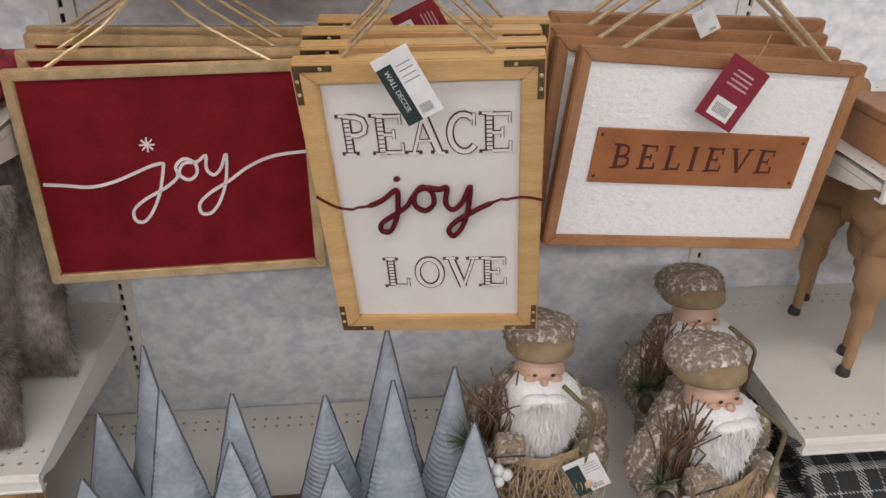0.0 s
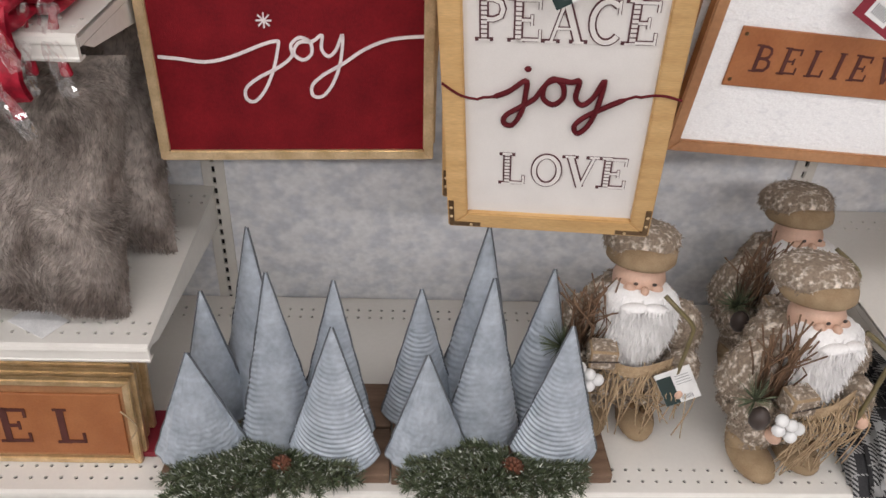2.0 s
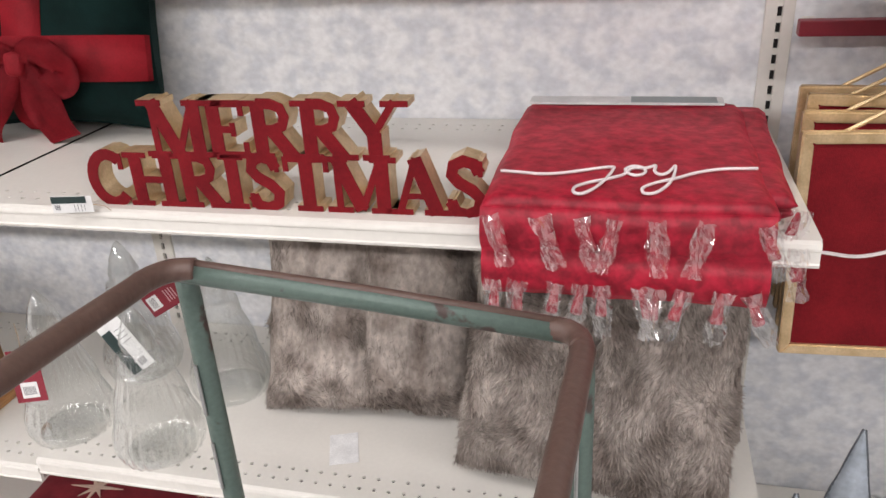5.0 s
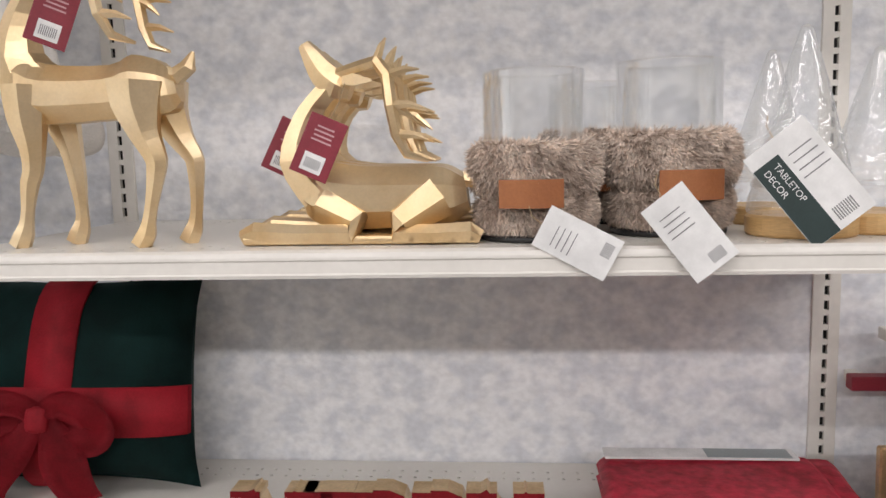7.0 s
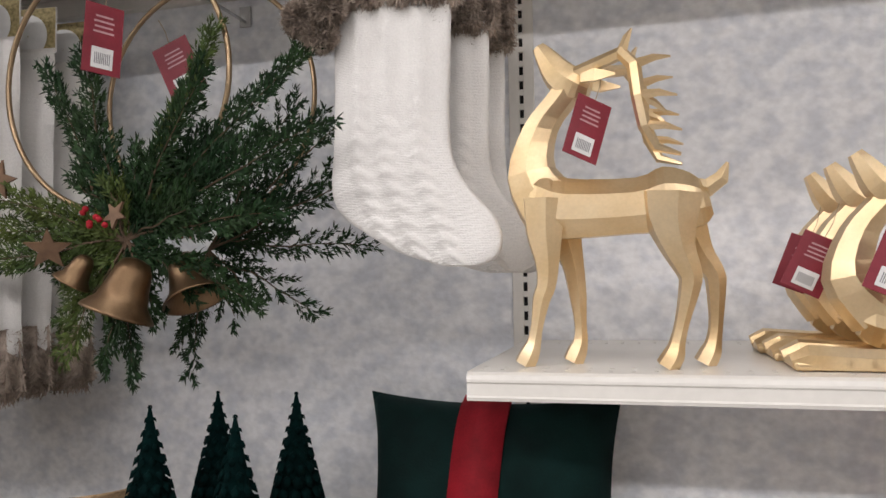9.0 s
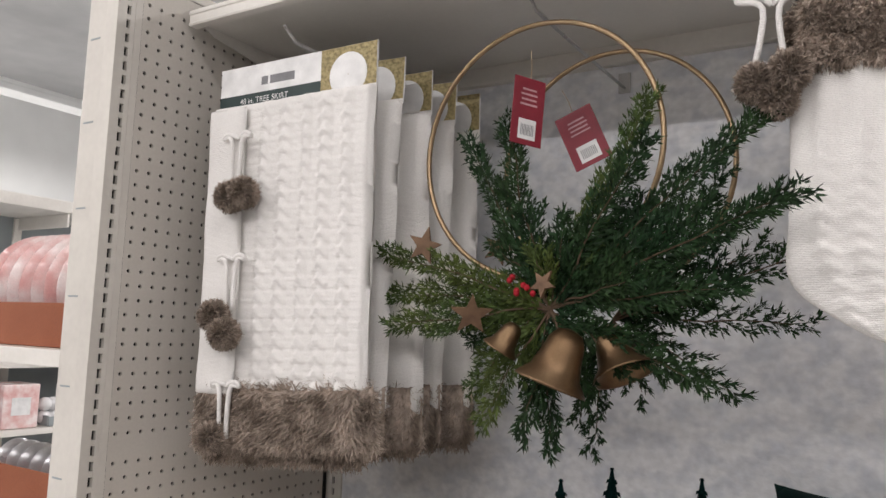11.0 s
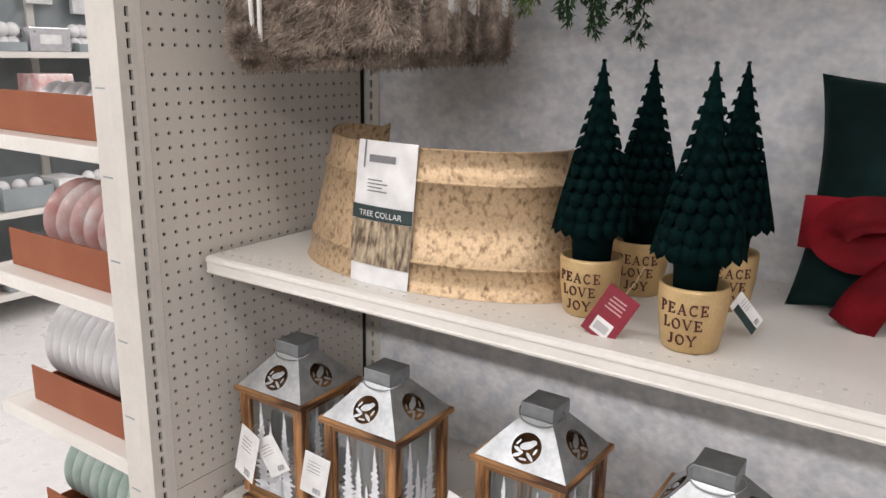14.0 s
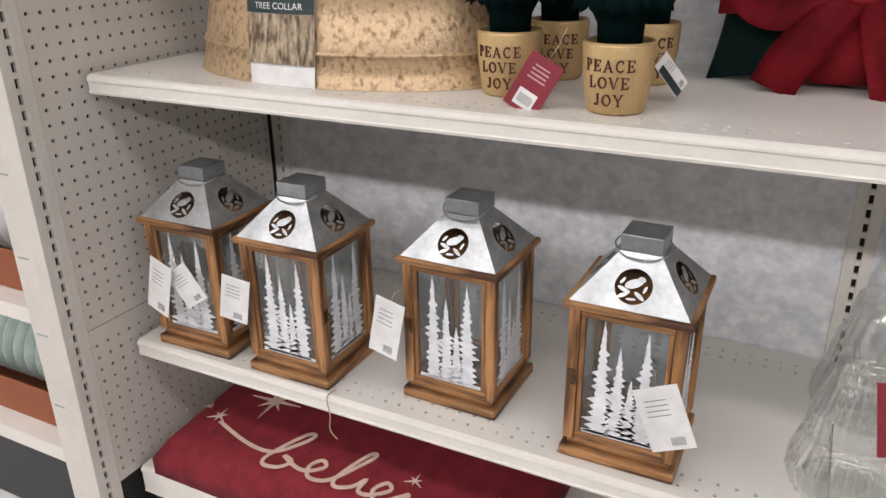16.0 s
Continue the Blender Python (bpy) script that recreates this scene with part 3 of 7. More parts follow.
def shelf(x, z, depth=.482, label="cream perforated steel shelf", lip=.033, n=48):
    e = thing("shelf", label, "shelf", pose(x, 0, z), "gondola shelves")
    rows = [(.012, 0), (.0254, 1), (.0254, 1), (depth - .012 - 4 * .0254 - .03, 0), (.0254, 1), (.0254, 1), (.03, 0)]
    ob = part("top_sheet", plate(n, rows, r=.0036), CREAM, e)
    ob.matrix_basis = pose(0, -depth, 0)
    # solid black slab puts shade behind the sheet's holes
    part("shadow_gap", B(.01, n * .0254 - .01, -depth + .01, -.01, -.007, -.0045), HOLE_SHADE, e)
    part("underside", B(.003, n * .0254 - .003, -depth + .008, -.005, -.02, -.0085, .001), CREAM, e)
    bm = bmesh.new()
    prof = [(-depth, 0), (-depth - .006, -.003), (-depth - .0075, -.008), (-depth - .0075, -.011), (-depth - .0055, -.013), (-depth - .0055, -lip + .006), (-depth - .0075, -lip + .004), (-depth - .006, -lip), (-depth + .012, -lip), (-depth + .012, -lip + .003), (-depth + .001, -lip + .004), (-depth + .001, -.002)]
    a = [bm.verts.new((.001, y, q)) for y, q in prof]
    b = [bm.verts.new((n * .0254 - .001, y, q)) for y, q in prof]
    for k in range(len(a)):
        j = (k + 1) % len(a)
        bm.faces.new((a[k], a[j], b[j], b[k]))
    bm.faces.new(a)
    bm.faces.new(b[::-1])
    part("front_lip", bm, CREAM_EDGE, e)
    for bx in (.004, n * .0254 - .007):
        bm = bmesh.new()
        pts = [(-depth + .02, -.021), (-.004, -.021), (-.004, -.095), (-.05, -.09), (-depth + .05, -.035)]
        va, vb = [bm.verts.new((bx, *p)) for p in pts], [bm.verts.new((bx + .003, *p)) for p in pts]
        bm.faces.new(va)
        bm.faces.new(vb[::-1])
        for k in range(5):
            bm.faces.new((va[k], vb[k], vb[(k + 1) % 5], va[(k + 1) % 5]))
        part("bracket", bm, CREAM_EDGE, e)
    return e


Z2, Z3, Z4, ZD, ZT = .460, .950, 1.396, .170, 2.118
Z2W, Z3W = .440, .953
for i, za, zb in ((0, Z2W, Z3W), (1, Z2, Z3)):
    shelf(i * W, za)
    shelf(i * W, zb)
    shelf(i * W, ZT, label="cream top shelf over the hanging goods")
shelf(W, Z4, .455)
shelf(3 * W, .436)
shelf(3 * W, .905)
shelf(3 * W, ZT)
shelf(2 * W, ZT)
for i in range(4):
    d = shelf(i * W, ZD, .53, "cream perforated base deck of the fixture", .062)
    part("kick_plate", B(.002, W - .002, -.515, -.5, -ZD, -.062), KICK, d, "black kick plate")

# ---- end panel of peg board ----
e = thing("peg_board_panel", "cream peg board end panel with steel edge post", "peg board", pose(-.012, 0, 0), kind="structure")
rows = [(.012, 0)] + [(.0254, 1)] * 31 + [(.012, 0)] + [(.012, 0)] + [(.0254, 1)] * 31 + [(.03, 0)]
ob = part("board", plate(22, rows, r=.0037), PEG, e)
ob.matrix_basis = Matrix(((0, 0, 1, 0), (-1, 0, 0, -.02), (0, 1, 0, .5), (0, 0, 0, 1)))
ob = part("lower_board", plate(22, [(.012, 0)] + [(.0254, 1)] * 12 + [(.023, 0)], r=.0037), PEG, e)
ob.matrix_basis = Matrix(((0, 0, 1, 0), (-1, 0, 0, -.02), (0, 1, 0, .159), (0, 0, 0, 1)))
# black sheet gives the peg holes their shade by colour
part("backing", B(-.02, -.0045, -.58, 0, 0, 2.1), HOLE_SHADE, e)
part("edge_strip", B(-.019, .0006, -.5935, -.5795, 0, 2.139), POSTM, e)
part("core", B(-.085, -.0205, -.59, .3, 0, 2.14, .002), POSTM, e)
part("edge_post", B(-.085, -.028, -.628, -.592, 0, 2.16, .004), POSTM, e)
bm = bmesh.new()
for k in range(14):
    box(bm, -.072, -.045, -.6287, -.6278, .35 + k * .152, .353 + k * .152)
part("notch_marks", bm, GREYP, e)
part("top_cap", B(-.09, 0, -.60, .3, 2.142, 2.162, .003), POSTM, e)
u = upright(Matrix.Translation((-.014, -.606, 0)) @ pose(0, 0, 0, 0, 0, 90), .05, 2.14, "cream steel edge post with black slots", POSTM)

# ---- repeated small things ----


def bars(bm, x0, x1, z, n, step, h, y, rnd, mi):
    """Unreadable print as short bars."""
    for k in range(n):
        w = (x1 - x0) * rnd.uniform(.6, 1)
        c = (x0 + x1) / 2
        box(bm, c - w / 2, c + w / 2, y - .0002, y, z - k * step - h, z - k * step, mi=mi)


def wine_tag(m, w=.07, h=.09, label="wine-red hang tag with a white barcode box"):
    w, h = w * .86, h * .9
    e = thing("hang_tag", label, "tag", m, "hang tags")
    part("card", B(-w / 2, w / 2, -.0006, .0006, -h, 0, .0004), TAGR, e)
    bm = bmesh.new()
    bars(bm, -w * .32, w * .32, -h * .16, 4, h * .075, h * .028, -.0008, random.Random(3), 0)
    part("print", bm, TAGP, e)
    part("barcode_box", B(-w * .28, w * .28, -.0012, -.0007, -h * .92, -h * .62, .0003), TAGW, e)
    bm = bmesh.new()
    for k in range(9):
        box(bm, -w * .2 + k * w * .047, -w * .2 + k * w * .047 + w * .022, -.0015, -.0013, -h * .86, -h * .7)
    part("barcode", bm, TAGB, e)
    part("string", tube(bmesh.new(), [(0, 0, -.004), (.002, .002, .02), (-.001, .004, .045)], .0006, 5), TWINE, e)
    return e


def white_tag(m, w=.055, h=.085, label="white hang tag with grey print", dark=False, words=()):
    e = thing("hang_tag", label, "tag", m, "white hang tags")
    part("card", B(-w / 2, w / 2, -.0006, .0006, -h, 0, .0004), TAGW, e)
    bm = bmesh.new()
    bars(bm, -w * .02 if dark else -w * .36, w * .42 if dark else w * .2, -h * .2, 4, h * .08, h * .012, -.0008, random.Random(5), 0)
    for k in range(9):
        box(bm, w * .0 + k * w * .036, w * .0 + k * w * .036 + w * .017, -.0009, -.0007, -h * .93, -h * .8)
    part("print", bm, TAGB, e)
    if dark:
        part("band", B(-w / 2 + .0005, -w * .08, -.0011, -.0007, -h + .0005, -h * .14), TAGG, e, "dark green printed band")
        if words:
            bm = bmesh.new()
            turn = pose(0, 0, 0, 0, 90, 0)
            for k, t in enumerate(words):
                q = Matrix.Translation((-w * (.40 if len(words) > 1 else .33) + k * w * .16, -.0014, -h * .2)) @ turn
                plain_word(bm, t, 0, 0, w * (.095 if len(words) > 1 else .13), 0, m=q)
            part("lettering", bm, TAGW, e)
    part("string", tube(bmesh.new(), [(0, 0, -.004), (.004, .002, .015), (.012, .004, .022)], .0006, 5), TWINE, e)
    return e


JOY = [(-.245, -.016), (-.21, -.019), (-.165, -.024), (-.12, -.016), (-.06, .005), (-.036, .010), (-.034, .003), (-.046, -.036), (-.064, -.070), (-.084, -.090), (-.099, -.086), (-.098, -.068), (-.074, -.050), (-.036, -.032), (-.012, -.014), (-.012, .004), (.004, .016), (.022, .008), (.023, -.010), (.008, -.020), (-.008, -.010),
       (.002, .008), (.026, .010), (.043, .020), (.041, -.002), (.052, -.014), (.066, -.004), (.079, .021), (.074, -.020), (.060, -.056), (.040, -.080), (.022, -.081), (.020, -.064), (.040, -.046), (.078, -.026), (.118, -.002), (.165, .014), (.225, .019)]
BRUSH_JOY = [(-.163, .011), (-.135, -.008), (-.100, -.012), (-.072, -.002), (-.049, .016), (-.048, -.004), (-.053, -.034), (-.065, -.056), (-.077, -.054), (-.075, -.041), (-.055, -.026), (-.036, -.012), (-.026, .004), (-.013, .020), (.001, .012), (.003, -.008), (-.010, -.020), (-.024, -.010), (-.022, .010), (-.008, .019),
             (.012, .016), (.023, .018), (.020, -.008), (.030, -.019), (.044, -.006), (.056, .020), (.051, -.022), (.041, -.052), (.028, -.066), (.022, -.055), (.033, -.040), (.054, -.026), (.082, -.010), (.112, .002), (.135, .004), (.160, -.002)]


def joy_line(s=1.0, n=5):
    return [(p.x, p.y) for p in smoothpts([(x * s, z * s, 0) for x, z in JOY], n)]


def star8(bm, cx, cz, r, y0, y1, k=.28, n=8, mi=0):
    pts = []
    for i in range(2 * n):
        a = math.pi * i / n + math.pi / 2
        q = r * ((1 if (i // 2) % 2 == 0 else .6) if i % 2 == 0 else k * .6)
        pts.append((cx + q * math.cos(a), cz + q * math.sin(a)))
    poly(bm, pts, y0, y1, mi)


def picture_frame(e, w, h, t, d, mat, mat2=None, bev=.002):
    """Four mitred rails; front at y = 0, centre at x = 0, top at z = 0."""
    mat2 = mat2 or mat
    for a, b, c, dd in (((-w / 2, 0), (w / 2, 0), (w / 2 - t, -t), (-w / 2 + t, -t)), ((-w / 2 + t, -h + t), (w / 2 - t, -h + t), (w / 2, -h), (-w / 2, -h)), ((-w / 2, 0), (-w / 2 + t, -t), (-w / 2 + t, -h + t), (-w / 2, -h)), ((w / 2 - t, -t), (w / 2, 0), (w / 2, -h), (w / 2 - t, -h + t))):
        bm = bmesh.new()
        poly(bm, [a, b, c, dd], 0, d)
        bmesh.ops.bevel(bm, geom=list(bm.edges), offset=bev, segments=2, affect="EDGES")
        horiz = abs(a[1] - b[1]) < 1e-6
        part("rail", bm, mat2 if horiz else mat, e)


def cord(e, pts, r=.002, mat=None):
    part("cord", tube(bmesh.new(), smoothpts(pts, 6), r, 6), mat or TWINE, e)


def joy_sign(m, front, top=True):
    e = thing("wall_sign", "gold-framed red velvet sign with white script joy" if front else "gold-framed red velvet sign hung behind another", "wall sign", m, "red joy signs")
    w, h = .425, .335
    picture_frame(e, w, h, .016, .016, GOLDF)
    part("velvet", B(-w / 2 + .015, w / 2 - .015, .006, .012, -h + .015, -.015), REDV, e)
    if front:
        bm = bmesh.new()
        ribbon(bm, [(x * .83 + .012, z * .92 - .156) for x, z in joy_line()], .0046, .0035, .0058)
        part("lettering", bm, CORDW, e, "raised white cord script")
        bm = bmesh.new()
        for k in range(4):
            a = math.pi * k / 4
            ribbon(bm, [(-.034 - .011 * math.cos(a), -.117 - .011 * math.sin(a)), (-.034 + .011 * math.cos(a), -.117 + .011 * math.sin(a))], .0022, .0034 + k * .0003, .0058)
        part("star", bm, CORDW, e, "small stitched white star")
    cord(e, [(-w / 2 + .05, .014, -.006), (-.07, .012, .05), (0, .012, .10), (.07, .012, .05), (w / 2 - .05, .014, -.006)], .003, GOLDF)
    return e


def peace_sign(m, front):
    e = thing("wall_sign", "pale wood framed white sign reading PEACE joy LOVE" if front else "pale wood framed white sign hung behind another", "wall sign", m, "peace joy love signs")
    w, h = .304, .465
    picture_frame(e, w, h, .03, .022, PINE, PINEH)
    part("canvas", B(-w / 2 + .029, w / 2 - .029, .009, .014, -h + .029, -.029), CANVAS, e)
    for sx in (-1, 1):
        for sz in (-.006, -h + .006):
            bm = bmesh.new()
            up = 1 if sz < -.1 else -1
            box(bm, sx * w / 2 - sx * .006 - .004, sx * w / 2 - sx * .006 + .004, -.0016, .0005, min(sz, sz + up * .05), max(sz, sz + up * .05), .0006)
            xa, xb = sorted((sx * w / 2 - sx * .002, sx * w / 2 - sx * .05))
            box(bm, xa, xb, -.0013, .0005, sz - .004 + up * .002, sz + .004 + up * .002, .0006)
            part("corner_brace", bm, BRASS, e, "small brass corner brace")
            bm = bmesh.new()
            for px, pz in ((sx * (w / 2 - .006), sz + up * .036), (sx * (w / 2 - .006), sz + up * .018), (sx * (w / 2 - .036), sz + up * .002)):
                lathe(bm, [(.0028, 0), (.002, .0012), (0, .0014)], 8, m=Matrix.Translation((px, -.0016, pz)) @ pose(0, 0, 0, 90))
            part("nail", bm, GOLDF, e)
    if front:
        for txt, x0, z0, hh, gap in (("PEACE", -.107, -.137, .060, .001), ("LOVE", -.074, -.376, .058, .004)):
            bm = bmesh.new()
            serif_word(bm, txt, x0, z0, hh, .0118, .0078, .0088, .90, gap)
            part("lettering", bm, INK, e, "brown outlined capitals")
            bm = bmesh.new()
            serif_word(bm, txt, x0, z0, hh, .0072, .0070, .0076, .90, gap)
            part("letter_fill", bm, CANVAS, e)
            bm = bmesh.new()
            for k in range(9):
                zz = z0 + hh * (k + .7) / 9.5
                x = x0
                for c in txt:
                    sx = x + .2 * hh * .90
                    if c not in "OCAV":
                        box(bm, sx - .0036, sx + .0036, .0064, .0068, zz - .0007, zz + .0007)
                    x += GLYPH[c][0] * hh * .90 + gap
            part("letter_hatching", bm, INK, e)
        bm = bmesh.new()
        pts = [(p.x * .95 + .004, p.y - .208) for p in smoothpts([(x, z, 0) for x, z in BRUSH_JOY], 5)]
        tube(bm, [(x, -.001 if abs(x) > .10 else .004, z) for x, z in pts], [.0018 if abs(x) > .085 else .0037 for x, z in pts], 8)
        lathe(bm, [(0, -.004), (.004, -.002), (.005, 0), (.004, .002), (0, .004)], 8, m=Matrix.Translation((-.040, .004, -.174)))
        part("script", bm, WINE, e, "wine-red wire script", smooth=True)
    cord(e, [(-.09, .012, 0), (-.04, .01, .05), (0, .01, .09), (.04, .01, .05), (.09, .012, 0)], .0025)
    return e


def believe_sign(m, front):
    e = thing("wall_sign", "brown wood framed white tweed sign reading BELIEVE" if front else "brown wood framed tweed sign hung behind another", "wall sign", m, "believe signs")
    w, h = .425, .30
    picture_frame(e, w, h, .018, .02, BROWNW)
    part("tweed", B(-w / 2 + .017, w / 2 - .017, .006, .012, -h + .017, -.017), TWEED, e)
    if front:
        p = part("leather_patch", B(-.164, .164, .002, .0058, -.194, -.110, .0015), LEATHER, e, "tan leather patch")
        bm = bmesh.new()
        serif_word(bm, "BELIEVE", -.136, -.170, .0375, .0054, .0013, .0019, 1.02, .0095)
        part("lettering", bm, LETTER, p)
        for sx in (-1, 1):
            for z in (-.12, -.184):
                part("rivet", lathe(bmesh.new(), [(.003, 0), (.002, .0015), (0, .002)], 8, m=Matrix.Translation((sx * .156, .002, z)) @ pose(0, 0, 0, 90)), BRASS, p)
    cord(e, [(-w / 2 + .06, .014, -.004), (-.07, .012, .06), (0, .012, .10), (.07, .012, .06), (w / 2 - .05, .014, -.004)], .004)
    return e


# ---- bay of hanging signs ----
def lean(x, y, z, tilt=0, turn=0, roll=0):
    return pose(x, y, z, tilt, roll, turn)


joy_sign(lean(2.652, -.283, 1.024, -3, 1.5, -1.2), True)
for k, (dx, dy, dz, r) in enumerate(((.004, .022, .008, -.6), (.012, .045, .02, 1.2), (.006, .075, .028, 0))):
    joy_sign(lean(2.655 + dx, -.27 + dy, 1.03 + dz, -2, -1.5, r), False)


def hung(local, at, rx, ry, rz):
    """A pose that puts the local point at a place, with the given turns."""
    q = pose(0, 0, 0, rx, ry, rz)
    return Matrix.Translation(Vector(at) - q @ Vector(local)) @ q


peace_sign(hung((-.152, 0, -.465), (2.897, -.380, .624), 13, -3.5, -9), True)
for k, (dx, dy, dz) in enumerate(((.004, .03, .004), (-.004, .06, .012), (.006, .09, .018))):
    peace_sign(hung((-.152, 0, -.465), (2.892 + dx, -.380 + dy, .628 + dz), 12 - k, -2.6 + k * .9, -8 + k), False)
believe_sign(lean(3.437, -.405, 1.06, 2.5, 3, 4.8), True)
for k, (dx, dy, dz) in enumerate(((-.012, .028, .008), (-.02, .056, .02), (-.008, .09, .032))):
    believe_sign(lean(3.425 + dx, -.40 + dy, 1.062 + dz, 1, 3, 3.4 - k * .6), False)
for hx, hz in ((2.655, 1.135), (3.03, 1.155), (3.42, 1.18)):
    e = thing("peg_hook", "long steel peg hook carrying signs", "hook", pose(hx, 0, hz), "peg hooks")
    part("wire", tube(bmesh.new(), [(0, .0, 0), (0, -.2, 0), (0, -.40, .004), (0, -.43, .02)], .003, 6), STEEL, e)
white_tag(Matrix.Translation((2.968, -.535, 1.102)) @ pose(0, 0, 0, 4, -30, -8), .047, .088, "white and dark green wall decor tag", True, ("WALL DECOR",))
wine_tag(Matrix.Translation((3.46, -.424, 1.055)) @ pose(0, 0, 0, -4, 30, 0), .075, .10)
wine_tag(Matrix.Translation((3.045, -.40, 1.115)) @ pose(0, 0, 0, 20, 60, 10), .065, .07)
white_tag(Matrix.Translation((3.40, -.37, 1.115)) @ pose(0, 0, 0, -4, -30, 0), .03, .035, "small blank white price tag")
e = thing("back_bar", "dark red back bar with steel wire above the signs", "rail", pose(2.46, 0, 1.115))
part("bar", B(0, 1.17, -.06, -.035, -.012, .012, .002), TAGR, e)
for bx in (.01, 1.14):
    part("bracket", B(bx, bx + .02, -.036, -.003, -.01, .01, .002), CREAM_EDGE, e)
e = thing("small_shelf", "white wire-backed shelf end above the signs", "shelf", pose(2.50, -.05, 1.19))
part("tray", B(0, .5, -.30, .0, 0, .02, .003), CREAM, e)
part("lip", B(0, .5, -.306, -.301, 0, .04, .002), CREAM_EDGE, e)


# ---- galvanised tree sets ----
def zinc_tree(e, x, y, h, r, style, turn=0, z=.026):
    """A curved sheet-metal tree: a half cone with pressed ribs and rolled rim."""
    n, k = 34, 150
    V, F = [], []
    for j in range(k + 1):
        t = j / k
        rad = r * (1 - t) + .002
        for i in range(n + 1):
            a = radians(-72 + 144 * i / n)
            zz = h * t + (.030 * r / .06) * (1 - t) * (1 - math.cos(a)) * .8
            q = 1.0
            if style == 0:
                q += .020 * math.sin(j * 1.25)
            elif style == 1:
                q += .022 * math.sin(i * 1.5 + .6 * math.sin(j * .21)) + .006 * math.sin(j * .9)
            else:
                q += .026 * math.sin(j * 1.25 + abs(i - n / 2) * .75) * (abs(i - n / 2) / (n / 2)) ** 1.3 - .03 * (abs((i % 12) - 6) / 6)
            V.append((rad * q * math.sin(a), -rad * q * math.cos(a) * .72, zz))
    for j in range(k):
        for i in range(n):
            s = j * (n + 1) + i
            F.append((s, s + 1, s + n + 2, s + n + 1))
    nb = len(V)
    V += [(vx * .97, vy * .95 + .0012, vz) for vx, vy, vz in V]
    F += [tuple(q + nb for q in f[::-1]) for f in F]
    for j in range(k):
        for i, s in ((0, 1), (n, -1)):
            a, b = j * (n + 1) + i, (j + 1) * (n + 1) + i
            F.append((a, b, b + nb, a + nb))
    ob = part("metal_tree", (V, [], F), ZINC, e, m=pose(x, y, z, 0, 0, turn), smooth=True)
    tube_pts = [V[i] for i in range(n + 1)]
    part("rim", tube(bmesh.new(), tube_pts, .0014, 5), ZINCD, ob)
    for i in (0, n):
        part("side_seam", tube(bmesh.new(), [V[j * (n + 1) + i] for j in range(0, k + 1, 6)], .0019, 5), ZINCE, ob, "dark folded edge")
    return ob


def sprig(c, d, L, n, seed, r=.028, up=(0, 0, 1)):
    """Needles round a drooping stem. Gives needle points and directions."""
    rng = np.random.default_rng(seed)
    c, d = np.array(c, float), np.array(d, float)
    d /= np.linalg.norm(d)
    t = rng.random(n)
    sag = np.array([0, 0, -.25 * L])
    P = c + d * (t * L)[:, None] + sag * (t ** 2)[:, None]
    side = np.cross(d, rng.normal(0, 1, (n, 3)))
    side /= np.linalg.norm(side, axis=1)[:, None]
    return P, side * .85 + d * .75


